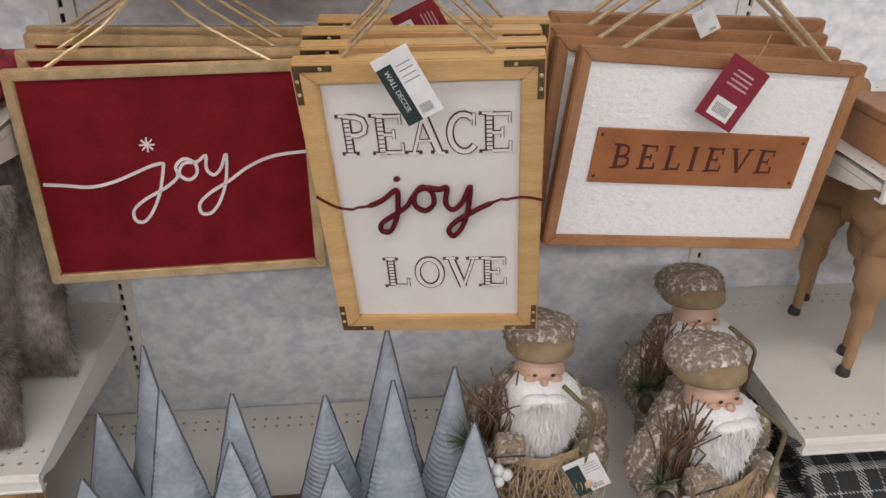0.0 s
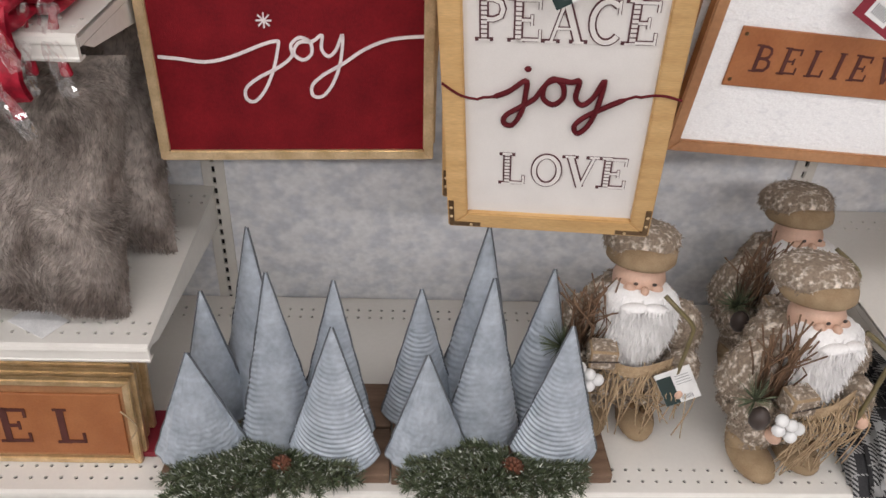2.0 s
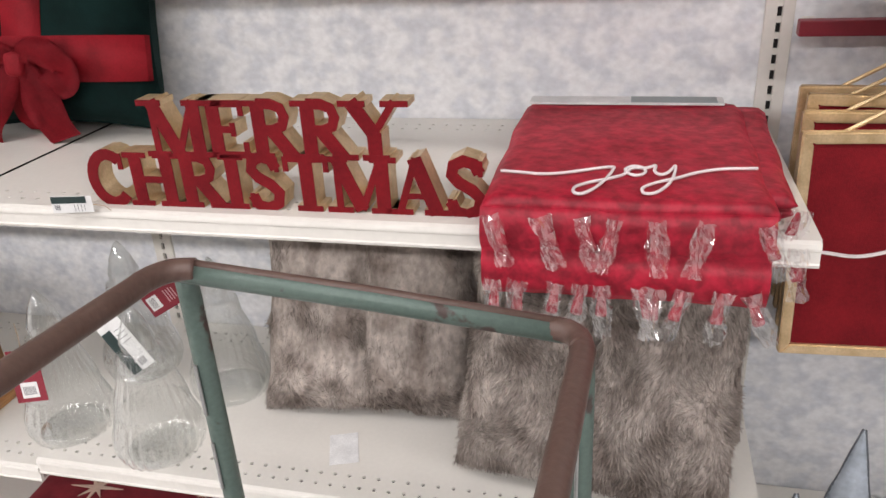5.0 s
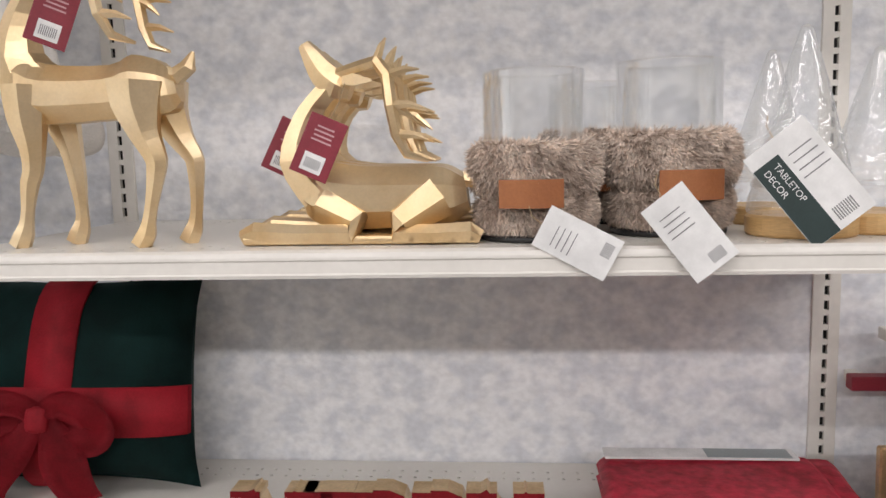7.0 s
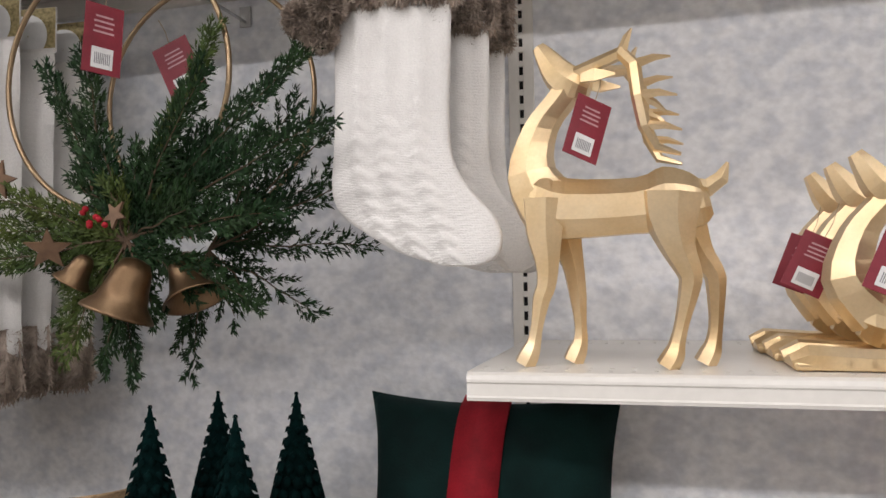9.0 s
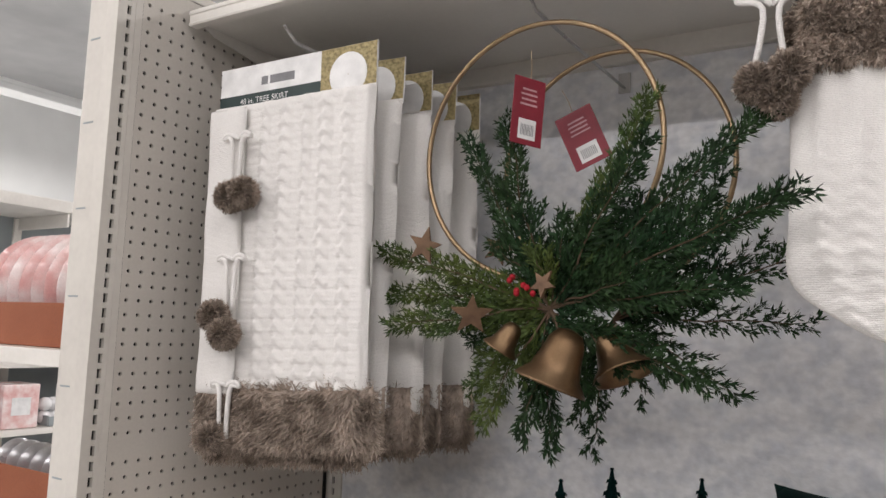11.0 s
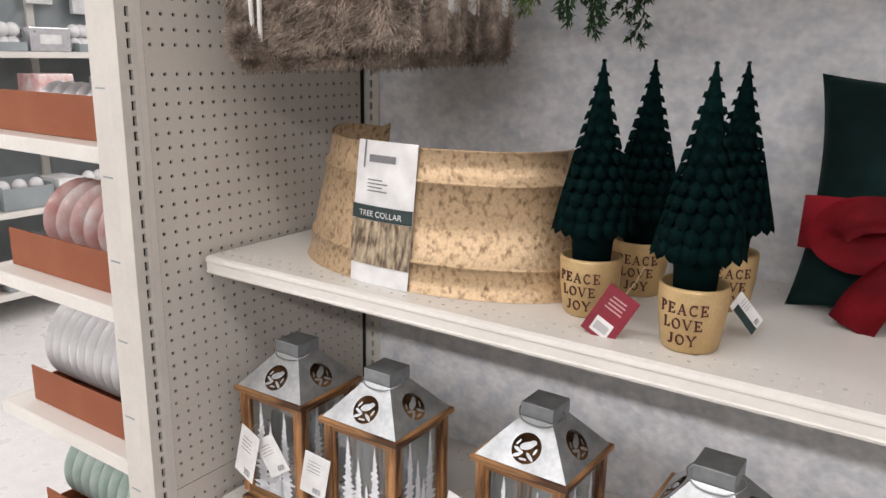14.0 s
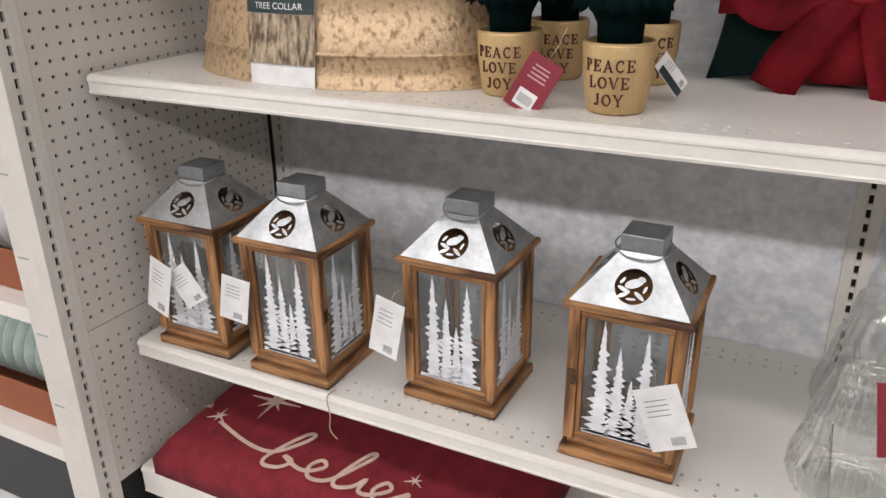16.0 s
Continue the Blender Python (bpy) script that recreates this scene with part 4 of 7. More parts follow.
def zinc_set(m, label, trees, seed):
    e = thing("metal_tree_decor", label, "christmas decor", m, "galvanised tree sets")
    part("plank", B(-.195, .195, -.11, -.005, 0, .024, .003), BOARDW, e)
    part("plank", B(-.193, .194, .0, .11, .001, .025, .003), BOARDW, e)
    for t in trees:
        zinc_tree(e, *t)
    A, Bq = [], []
    rng = random.Random(seed)
    stems = bmesh.new()
    for i, (ang, L) in enumerate(((176, .15), (192, .175), (207, .17), (222, .185), (240, .175), (254, .15), (272, .09), (292, .10), (318, .12), (333, .125), (346, .10), (150, .10))):
        L *= 1.14
        a = radians(ang + rng.uniform(-5, 5))
        d = Vector((math.cos(a), math.sin(a) * .62, .10 + .12 * rng.random()))
        c = Vector((.012, -.082, .036 + .012 * rng.random()))
        tips = [(c, d, L)]
        for s in (-1, 1):
            for f in (.35, .6):
                d2 = Vector((math.cos(a + s * .6), math.sin(a + s * .6) * .62, .12 + .15 * rng.random()))
                tips.append((c + d.normalized() * L * f + Vector((0, 0, -.25 * L * f * f)), d2, L * (.62 - f * .4)))
        for c2, d2, L2 in tips:
            P, D = sprig(c2, d2, L2, int(3300 * L2), seed * 50 + i)
            A.append(P)
            Bq.append(D)
            tube(stems, [c2, c2 + d2.normalized() * L2 * .55 - Vector((0, 0, .075 * L2)), c2 + d2.normalized() * L2 * .95 - Vector((0, 0, .225 * L2))], .0013, 5)
    for i, (px, py) in enumerate(((-.07, .06), (.03, .05), (.1, .07), (-.02, .0), (.06, 0))):
        P, D = sprig((px, py, .03), (rng.uniform(-1, 1), rng.uniform(-.4, .4), .5), .08, 240, seed * 70 + i)
        A.append(P)
        Bq.append(D)
    P, D = np.concatenate(A), np.concatenate(Bq)
    part("greenery", blades(P, D, .0175, .0010, .3, seed, jit=.2), NEEDLE, e)
    keep = np.random.default_rng(seed).random(len(P)) < .14
    part("frosting", blades(P[keep] + D[keep] * .009, D[keep], .009, .0011, .3, seed + 1, jit=.4), FROST, e)
    part("stem_work", stems, BRANCH, e)
    bm = bmesh.new()
    for j in range(7):
        for i in range(8):
            a = 2 * math.pi * (i + .5 * (j % 2)) / 8
            r = .016 * math.sin(math.pi * (j + 1.2) / 9)
            lathe(bm, [(0, 0), (.0055, .003), (.0045, .006), (0, .0065)], 5, m=Matrix.Translation((.012 + r * math.cos(a), -.10 - j * .004, .048 + r * math.sin(a))) @ pose(0, 0, 0, 70, 0, math.degrees(a)))
    part("pine_cone", bm, CONE, e, "small red-brown pine cone")
    return e


SET_A = [(-.125, .04, .277, 0.064, 1, 8), (-.042, .066, .389, 0.084, 2, -25), (.10, .007, .33, 0.074, 0, -12), (-.134, -.05, .222, 0.079, 1, 10), (-.002, -.015, .36, 0.074, 2, 12), (.101, -.055, .285, 0.082, 0, -8)]
SET_B = [(-.147, .049, .285, 0.072, 0, 8), (-.039, .07, .398, 0.082, 2, -6), (.071, .035, .34, 0.074, 0, -8), (-.137, -.05, .226, 0.074, 1, 8), (-.035, -.01, .354, 0.074, 2, 4), (.093, -.05, .29, 0.079, 0, -4)]
zinc_set(pose(2.617, -.405, ZD + .0005), "galvanised metal tree trio set on a plank with frosted greenery", SET_A, 3)
zinc_set(pose(3.008, -.405, ZD + .0005, 0, 0, 1), "galvanised metal trees on a brown plank with pine sprigs", SET_B, 4)


# ---- gnome-like dolls, each one mesh ----
def doll(m, seed, label):
    rng = random.Random(seed)
    bm = bmesh.new()

    def blob(c, r, mi, n=14, k=8, m2=None):
        prof = [(math.sin(math.pi * j / k) + 1e-5, -math.cos(math.pi * j / k)) for j in range(k + 1)]
        lathe(bm, prof, n, mi=mi, m=Matrix.Translation(c) @ (m2 or Matrix()) @ Matrix.Diagonal((*r, 1)), cap=False)
    coat = [(.05, .098), (.088, .104), (.094, .13), (.090, .17), (.094, .22), (.096, .27), (.078, .32), (.03, .35)]
    lathe(bm, coat, 40, rib=lambda a, z: 1 + .06 * math.sin(7 * a + z * 20) + .03 * math.sin(13 * a), mi=0, m=Matrix.Diagonal((1, .86, 1, 1)))
    lathe(bm, [(.082, .100), (.098, .106), (.099, .120), (.088, .130)], 40, rib=lambda a, z: 1 + .06 * math.sin(7 * a + 1.8) + .03 * math.sin(17 * a), mi=0, m=Matrix.Diagonal((1, .86, 1, 1)))
    for sx in (-1, 1):
        blob((sx * .050, -.050, .030), (.040, .066, .032), 3, 18, 10)
        lathe(bm, [(.036, .03), (.040, .05), (.042, .072), (.038, .076)], 16, mi=3, m=Matrix.Translation((sx * .048, -.02, 0)))
        lathe(bm, [(.036, .035), (.042, .06), (.046, .125)], 16, rib=lambda a, z: 1 + .06 * math.sin(5 * a), mi=0, m=Matrix.Translation((sx * .044, -.02, 0)))
        blob((sx * .102, -.02, .25), (.042, .046, .082), 0, 18, 10, m2=pose(0, 0, 0, 18, sx * -14, 0))
        blob((sx * .106, -.07, .195), (.034, .042, .044), 0, 16, 9, m2=pose(0, 0, 0, 50, sx * 10, 0))
        lathe(bm, [(.02, -.012), (.034, -.01), (.035, .006), (.02, .01)], 14, mi=0, m=Matrix.Translation((sx * .098, -.100, .182)) @ pose(0, 0, 0, 70, 0, sx * 8))
        blob((sx * .092, -.118, .178), (.013, .020, .016), 2)
        blob((sx * .080, -.118, .186), (.006, .012, .007), 2)
    blob((0, -.02, .365), (.050, .048, .05), 2, 18, 10)
    for sx in (-1, 1):
        blob((sx * .017, -.067, .386), (.0045, .003, .003), 7, 8, 6)
        blob((sx * .024, -.06, .372), (.013, .010, .010), 2, 10, 6)
    blob((0, -.074, .376), (.008, .010, .008), 2, 10, 6)
    beard = [(0, .165), (.022, .185), (.048, .225), (.066, .275), (.074, .325), (.070, .362), (.052, .384)]
    lathe(bm, beard, 26, rib=lambda a, z: 1 + .07 * math.sin(9 * a + z * 60), mi=1, m=Matrix.Translation((0, -.056, -.012)) @ Matrix.Diagonal((1, .66, 1, 1)))
    for sx in (-1, 1):
        blob((sx * .020, -.102, .357), (.026, .013, .010), 1, 14, 8, m2=pose(0, 0, 0, 0, sx * 14, sx * 16))
    tilt = Matrix.Translation((0, -.004, .409)) @ pose(0, 0, 0, -14) @ Matrix.Diagonal((.84, .86, 1, 1)) @ Matrix.Translation((0, 0, -.416))
    lathe(bm, [(.05, .402), (.070, .403), (.077, .410), (.077, .426), (.071, .438), (.06, .442)], 28, rib=lambda a, z: 1 + .02 * math.sin(3 * a), mi=3, m=tilt)
    lathe(bm, [(.062, .416), (.077, .420), (.083, .434), (.081, .452), (.066, .466), (.04, .474), (0, .476)], 32, rib=lambda a, z: 1 + .05 * math.sin(5 * a + 1), mi=0, m=Matrix.Translation((0, .016, -.004)) @ tilt)
    # bag of twigs, sprig, berries, rope belt and cane
    box(bm, -.088, -.036, -.135, -.092, .232, .276, .004, mi=3)
    tube(bm, [(-.09, -.137, .252), (-.034, -.137, .256)], .0016, 5, mi=7)
    for k in range(44):
        x, y = -.095 + rng.uniform(-.03, .03), -.075 + rng.uniform(-.02, .02)
        tube(bm, [(x, y, .24), (x + rng.uniform(-.02, .02), y + rng.uniform(-.02, .01), .31), (x + rng.uniform(-.05, .04), y + rng.uniform(-.04, .02), .34 + rng.uniform(0, .07))], .0016, 4, mi=12)
    for c in ((-.085, -.142, .226), (-.105, -.138, .214), (-.083, -.146, .202), (-.103, -.136, .236), (-.068, -.142, .214)):
        blob(c, (.012, .012, .012), 9, 12, 8)
    blob((-.132, -.115, .225), (.019, .019, .024), 7, 9, 6)
    for k in range(70):
        a = rng.uniform(0, 6.28)
        c = (-.135, -.095, .25)
        tube(bm, [c, (c[0] + .035 * math.cos(a) - .01, c[1] + rng.uniform(-.03, .02), c[2] + .02 + .035 * math.sin(a))], [.0012, .0004], 3, mi=6)
    for k in range(60):
        x = rng.uniform(-.06, .09)
        tube(bm, smoothpts([(x, -.108, .215 + rng.uniform(-.03, .02)), (x + rng.uniform(-.04, .04), -.124 - rng.uniform(0, .012), .175), (x + rng.uniform(-.04, .04), -.116, .13 + rng.uniform(-.09, .03))], 4), .0014, 4, mi=10)
    for k in range(7):
        z = .215 + k * .004
        tube(bm, smoothpts([(-.075, -.096, z), (0, -.118, z - .012), (.075, -.10, z)], 5), .002, 4, mi=10)
    tube(bm, smoothpts([(.028, -.105, .392), (.055, -.122, .372), (.082, -.125, .345), (.086, -.126, .315), (.078, -.124, .18)], 5), .0045, 6, mi=11)
    for c in ((.03, -.106, .15), (.02, -.108, .12), (.045, -.104, .105)):
        blob(c, (.009, .009, .009), 8, 10, 6)
    P, nn = scatter_on(bm, 0, 17000, seed)
    Q, qn = scatter_on(bm, 1, 7000, seed + 1)
    hair = blades(P, nn * .5 + np.array([0, 0, -.7]), .008, .0008, .6, seed, jit=.3)
    beardh = blades(Q, nn[:len(Q)] * 0 + qn * .28 + np.array([0, -.05, -1.0]), .022, .0009, .4, seed, jit=.16)
    for (v, _, f), mi in ((hair, 0), (beardh, 1)):
        vs = [bm.verts.new(p) for p in v]
        for q in f:
            bm.faces.new([vs[i] for i in q]).material_index = mi
    me = bpy.data.meshes.new("santa_doll")
    bm.to_mesh(me)
    bm.free()
    for mt in (SPOT, BEARD, SKIN, BURLAP, BRANCH, CONE, NEEDLE, HOOF, BRASS, TAGW, TWINE, OLIVE, STARW):
        me.materials.append(mt)
    for p in me.polygons:
        p.use_smooth = True
    ob = new("santa_doll", me)
    ob.matrix_basis = m
    return tagged(ob, label, "doll", "santa dolls")


def scatter_on(bm, mi, n, seed):
    rng = np.random.default_rng(seed)
    bm.normal_update()
    T = []
    for f in bm.faces:
        if f.material_index == mi and len(f.verts) < 6:
            vs = [np.array(v.co) for v in f.verts]
            c = np.array(f.normal)
            for i in range(1, len(vs) - 1):
                T.append((vs[0], vs[i], vs[i + 1], c))
    A = np.array([np.linalg.norm(np.cross(b - a, c - a)) for a, b, c, _ in T]) + 1e-12
    pick = rng.choice(len(T), n, p=A / A.sum())
    u, v = rng.random(n), rng.random(n)
    fl = u + v > 1
    u[fl], v[fl] = 1 - u[fl], 1 - v[fl]
    a, b, c, nn = (np.array([T[i][k] for i in pick]) for k in range(4))
    return a + (b - a) * u[:, None] + (c - a) * v[:, None], nn


doll(pose(3.232, -.325, ZD, 0, 0, -4) @ Matrix.Scale(.91, 4), 11, "woodland santa doll in spotted fur coat with white beard")
doll(pose(3.500, -.415, ZD, 0, 0, 12) @ Matrix.Scale(.91, 4), 12, "woodland santa doll with twig bundle and jute rope")
doll(pose(3.565, -.185, ZD, 0, 0, 6) @ Matrix.Scale(.91, 4), 13, "woodland santa doll standing behind the others")
white_tag(Matrix.Translation((3.285, -.445, .385)) @ pose(0, 0, 0, -6, -28, 0), .062, .075, "white and green hang tag on the doll", True)
white_tag(Matrix.Translation((3.60, -.42, .33)) @ pose(0, 0, 0, -6, -15, 70), .05, .08)


# ---- plaid throws, fawns ----
def plaid_throw(m, w, d, h, seed, label):
    e = thing("folded_throw", label, "throw blanket", m, "plaid throws")
    rng = random.Random(seed)
    for k in range(3):
        z0, z1 = k * h / 3, (k + 1) * h / 3 - .002
        o = rng.uniform(-.012, .012)
        bm = bmesh.new()
        nx, ny = 40, 20
        vv = {}
        for side in (0, 1):
            for i in range(nx + 1):
                for j in range(ny + 1):
                    x, y = -w / 2 + w * i / nx + o, -d / 2 + d * j / ny
                    ed = min(1, min(j, i, nx - i, ny - j) / 2.2)
                    zz = (z0 + z1) / 2 + (1 if side else -1) * (z1 - z0) / 2 * math.sqrt(ed * (2 - ed)) + .003 * noise.noise((x * 14, y * 14, k))
                    if j < 6:
                        zz -= .06 * (1 - j / 6) ** 2
                    vv[side, i, j] = bm.verts.new((x, y, zz))
        for side in (0, 1):
            for i in range(nx):
                for j in range(ny):
                    f = bm.faces.new((vv[side, i, j], vv[side, i + 1, j], vv[side, i + 1, j + 1], vv[side, i, j + 1]))
        for j in range(ny):
            for i in (0, nx):
                bm.faces.new((vv[0, i, j], vv[0, i, j + 1], vv[1, i, j + 1], vv[1, i, j]))
        for i in range(nx):
            for j in (0, ny):
                bm.faces.new((vv[0, i, j], vv[0, i + 1, j], vv[1, i + 1, j], vv[1, i, j]))
        part("fold", bm, PLAID, e, smooth=True)
    return e


for k, (x, y, z) in enumerate(((3.87, -.375, 0), (3.905, -.36, .058), (3.935, -.345, .116))):
    plaid_throw(pose(x, y, ZD + z, 0, 0, -3 + 2 * k), .46, .37, .056, 20 + k, "folded black and white plaid throw in a stack")
e = thing("label_band", "card belly band with plaid picture on the throw", "label", pose(3.96, -.40, ZD + .182, -8, 0, 0))
part("card", B(-.11, .11, -.06, .05, 0, .0012, .0004), TAGW, e)
part("picture", B(-.108, .108, .0, .048, .0014, .0018), PLAIDB, e)
bm = bmesh.new()
for k in range(3):
    box(bm, -.1, .02 + .02 * k, -.012 - k * .014, -.006 - k * .014, .0014, .0017)
part("print", bm, TAGB, e)


def fawn(m, label, flip=1):
    bm = bmesh.new()

    def limb(pts, rr, n=10, mi=0):
        tube(bm, smoothpts(pts, 4), [rr[min(int(i / 4), len(rr) - 1)] for i in range((len(pts) - 1) * 4 + 1)], n, mi=mi)
    limb([(-.13, 0, .26), (-.07, 0, .275), (.03, 0, .27), (.11, 0, .285), (.135, 0, .29)], [.03, .06, .06, .058, .03])
    limb([(.10, 0, .30), (.14, 0, .36), (.15, 0, .42)], [.045, .032, .03])
    limb([(.13, 0, .43), (.18, 0, .425), (.225, 0, .40)], [.036, .034, .018])
    for sx in (-1, 1):
        limb([(.14, sx * .02, .45), (.12, sx * .055, .49), (.115, sx * .07, .50)], [.012, .02, .006])
        for x, b in ((.095, 0), (-.105, -.02)):
            xx = x + sx * .015
            limb([(xx, sx * .032, .26), (xx + b, sx * .034, .17), (xx + b * .3, sx * .034, .09), (xx, sx * .034, .016)], [.034, .018, .010, .009])
            lathe(bm, [(.013, 0), (.012, .012), (.009, .018)], 10, mi=1, m=Matrix.Translation((xx + .003, sx * .034, 0)))
    limb([(-.13, 0, .28), (-.16, 0, .27), (-.165, 0, .24)], [.016, .016, .006])
    me = bpy.data.meshes.new("fawn_figurine")
    bm.to_mesh(me)
    bm.free()
    me.materials.append(FAWN)
    me.materials.append(HOOF)
    for p in me.polygons:
        p.use_smooth = True
    ob = new("fawn_figurine", me)
    ob.matrix_basis = m
    return tagged(ob, label, "figurine", "fawn figurines")


fawn(pose(3.955, -.115, .436, 0, 0, 160), "tan flocked fawn figurine on the shelf")
fawn(pose(3.94, -.30, .436, 0, 0, 172), "tan flocked fawn figurine nearer the shelf edge")
e = thing("gift_box", "small brown wooden box on the upper shelf", "box", pose(3.76, -.40, .905))
part("body", B(-.07, .14, -.05, .1, 0, .055, .003), BROWNW, e)
part("lid", B(-.073, .143, -.053, .103, .056, .072, .003), BROWNW, e)


# ---- fur cushions ----
def cushion_shell(w, h, t, n=22, pinch=.12, seed=1, wob=.006, seam=0.0):
    """A plump square cushion standing in the x-z plane, base at z = 0, as (verts, faces)."""
    V, F = [], []
    for s in (-1, 1):
        for i in range(n + 1):
            for j in range(n + 1):
                u, v = 2 * i / n - 1, 2 * j / n - 1
                ex = 1 - pinch * (1 - abs(v) ** 2.2) * abs(u) ** 3 * .6
                ez = 1 - pinch * (1 - abs(u) ** 2.2) * abs(v) ** 3 * .6
                x, z = w / 2 * u * ex, h / 2 + h / 2 * v * ez
                d = t / 2 * max(0, (1 - u ** 4) * (1 - v ** 4)) ** .55
                q = noise.noise((x * 9 + seed, z * 9, s * 3)) * wob + noise.noise((x * 22, z * 22 + seed, s)) * wob * .4
                d -= seam * math.exp(-(x / .011) ** 2) * (1 - v ** 4)
                V.append((x, s * (d + (q if 0 < i < n and 0 < j < n else 0)), z))
    m = (n + 1) ** 2
    for s in (0, 1):
        for i in range(n):
            for j in range(n):
                a = s * m + i * (n + 1) + j
                q = (a, a + n + 1, a + n + 2, a + 1)
                F.append(q if s == 0 else q[::-1])
    rim = [(i, 0) for i in range(n)] + [(n, j) for j in range(n)] + [(n - i, n) for i in range(n)] + [(0, n - j) for j in range(n)]
    ids = [i * (n + 1) + j for i, j in rim]
    for k, a in enumerate(ids):
        b = ids[(k + 1) % len(ids)]
        F.append((a, b, b + m, a + m))
    return V, [], F


def fur_cushion(m, w, h, t, label, seed, count=75000):
    e = thing("fur_cushion", label, "cushion", m, "fur cushions")
    sh = cushion_shell(w, h, t, 40, .10, seed=seed, wob=.016, seam=.03)
    part("cover", sh, FUR, e, smooth=True)
    bm = bmesh.new()
    vs = [bm.verts.new(p) for p in sh[0]]
    for f in sh[2]:
        bm.faces.new([vs[i] for i in f])
    bmesh.ops.recalc_face_normals(bm, faces=bm.faces)
    P, nn = scatter(bm, count, seed)
    bm.free()
    flow = np.array([[1.7 * noise.noise((p[0] * 15, seed, p[2] * 15)), 0, -.75 + 1.3 * noise.noise((p[0] * 18, seed + 7, p[2] * 18))] for p in P])
    part("fur", blades(P, nn * .36 + flow * .9, .0130, .0009, .8, seed, jit=.14), FUR, e)
    return e


fur_cushion(Matrix.Translation((1.775, -.265, Z2 + .004)) @ pose(0, 0, 0, -22, 0, 4), .41, .42, .16, "grey-brown faux fur cushion leaning on the back panel", 3)
fur_cushion(Matrix.Translation((2.175, -.40, Z2 + .008)) @ pose(0, 0, 0, -20, 2, -5), .43, .41, .18, "grey-brown faux fur cushion leaning with a slumped corner", 5)
fur_cushion(Matrix.Translation((2.21, -.235, Z2 + .004)) @ pose(0, 0, 0, -14, 0, -2), .43, .42, .12, "grey-brown faux fur cushion stacked behind another", 8, 26000)
for x, y, r in ((1.755, -.36, 20), (2.245, -.428, 60)):
    e = thing("care_label", "white sewn-in care label lying on the shelf", "label", pose(x, y, Z2 + .001, 0, 0, r), "care labels")
    part("strip", B(-.025, .025, -.05, .03, 0, .0012, .0004), PAPER, e)

# ---- red velvet throws with wrapped tassels ----


def red_throw(m, w, label, front):
    e = thing("velvet_throw", label, "throw blanket", m, "red joy throws")
    layers = [(.0, .024, -.492, 0), (.025, .052, -.505, 0)] if front else [(0, .02, -.44, 0), (.021, .042, -.46, 0)]
    for z0, z1, yf, drop in layers:
        prof = []
        rr = (z1 - z0) / 2
        for k in range(9):
            a = radians(-90 + 180 * k / 8)
            prof.append((yf - rr * math.cos(a) * .9, (z0 + z1) / 2 + rr * math.sin(a)))
        bm = bmesh.new()
        nx = 26
        back = -.11
        grid = []
        ys = [back + (yf - back) * k / 14 for k in range(15)]
        ring = [(y, z0) for y in ys] + prof[1:-1] + [(y, z1) for y in ys[::-1]]
        for i in range(nx + 1):
            x = -w / 2 + w * i / nx
            row = []
            for y, z in ring:
                ed = min(1, min(i, nx - i) / 1.5)
                zz = (z0 + z1) / 2 + (z - (z0 + z1) / 2) * math.sqrt(max(.08, ed * (2 - ed)))
                sl = (y - back) / (yf - back)
                row.append(bm.verts.new((x + .006 * noise.noise((y * 9, z * 30, 2)), y + .004 * noise.noise((x * 11, z * 40, 1)), zz + .008 * (1 - sl) + .005 * noise.noise((x * 10, y * 10, z * 30)))))
            grid.append(row)
        for A, C in zip(grid, grid[1:]):
            for k in range(len(ring)):
                j = (k + 1) % len(ring)
                bm.faces.new((A[k], A[j], C[j], C[k]))
        bm.faces.new(grid[0][::-1])
        bm.faces.new(grid[-1])
        part("fold", bm, REDV2, e, smooth=True)
    top = layers[-1][1]
    if front:
        bm = bmesh.new()
        pts = [(x * .665 + .008, .0, z) for x, z in joy_line()]
        tube(bm, [(x, -.425 + z * .9, top + .0045 + .008 * (.395 - .425 + z + .11) / .39) for x, _, z in pts], .0021, 6)
        part("script", bm, CORDW, e, "white cord script joy", smooth=True)
        # flap that hangs over the shelf edge
        bm = bmesh.new()
        n = 20
        g = [[bm.verts.new((-w / 2 + w * i / n, -.508 - .006 * noise.noise((i * .5, j * .4, 0)) - .009 * abs(math.sin(math.pi * j / 6)) ** .5 - s * .01, .040 - j * .0095)) for j in range(13)] for s in (0, 1) for i in range(n + 1)]
        for s in (0, 1):
            for i in range(n):
                for j in range(12):
                    A, C = g[s * (n + 1) + i], g[s * (n + 1) + i + 1]
                    bm.faces.new((A[j], C[j], C[j + 1], A[j + 1]))
        for i in range(n):
            for j in (0, 12):
                bm.faces.new((g[i][j], g[i + 1][j], g[n + 2 + i][j], g[n + 1 + i][j]))
        part("hanging_flap", bm, REDV2, e, smooth=True)
    rng = random.Random(4 if front else 5)
    rowsT = [(.036, -.53, 7), (-.048, -.532, 10)] if front else [(.03, -.475, 4), (-.012, -.49, 3)]
    for z0, y0, cnt in rowsT:
        for k in range(cnt):
            x = -w / 2 + w * (k + .5) / cnt + rng.uniform(-.012, .012)
            if not front:
                x = w / 2 + .004 - .034 * k
            tip = rng.uniform(-24, 24)
            t = part("tassel", lathe(bmesh.new(), [(.002, 0), (.004, -.006), (.0055, -.02), (.007, -.036), (.005, -.039)], 10, rib=lambda a, z: 1 + .2 * math.sin(7 * a), m=Matrix.Translation((x, y0, z0 - .004)) @ pose(0, 0, 0, 0, tip, 0)), REDV2, e, "red tassel in clear film")
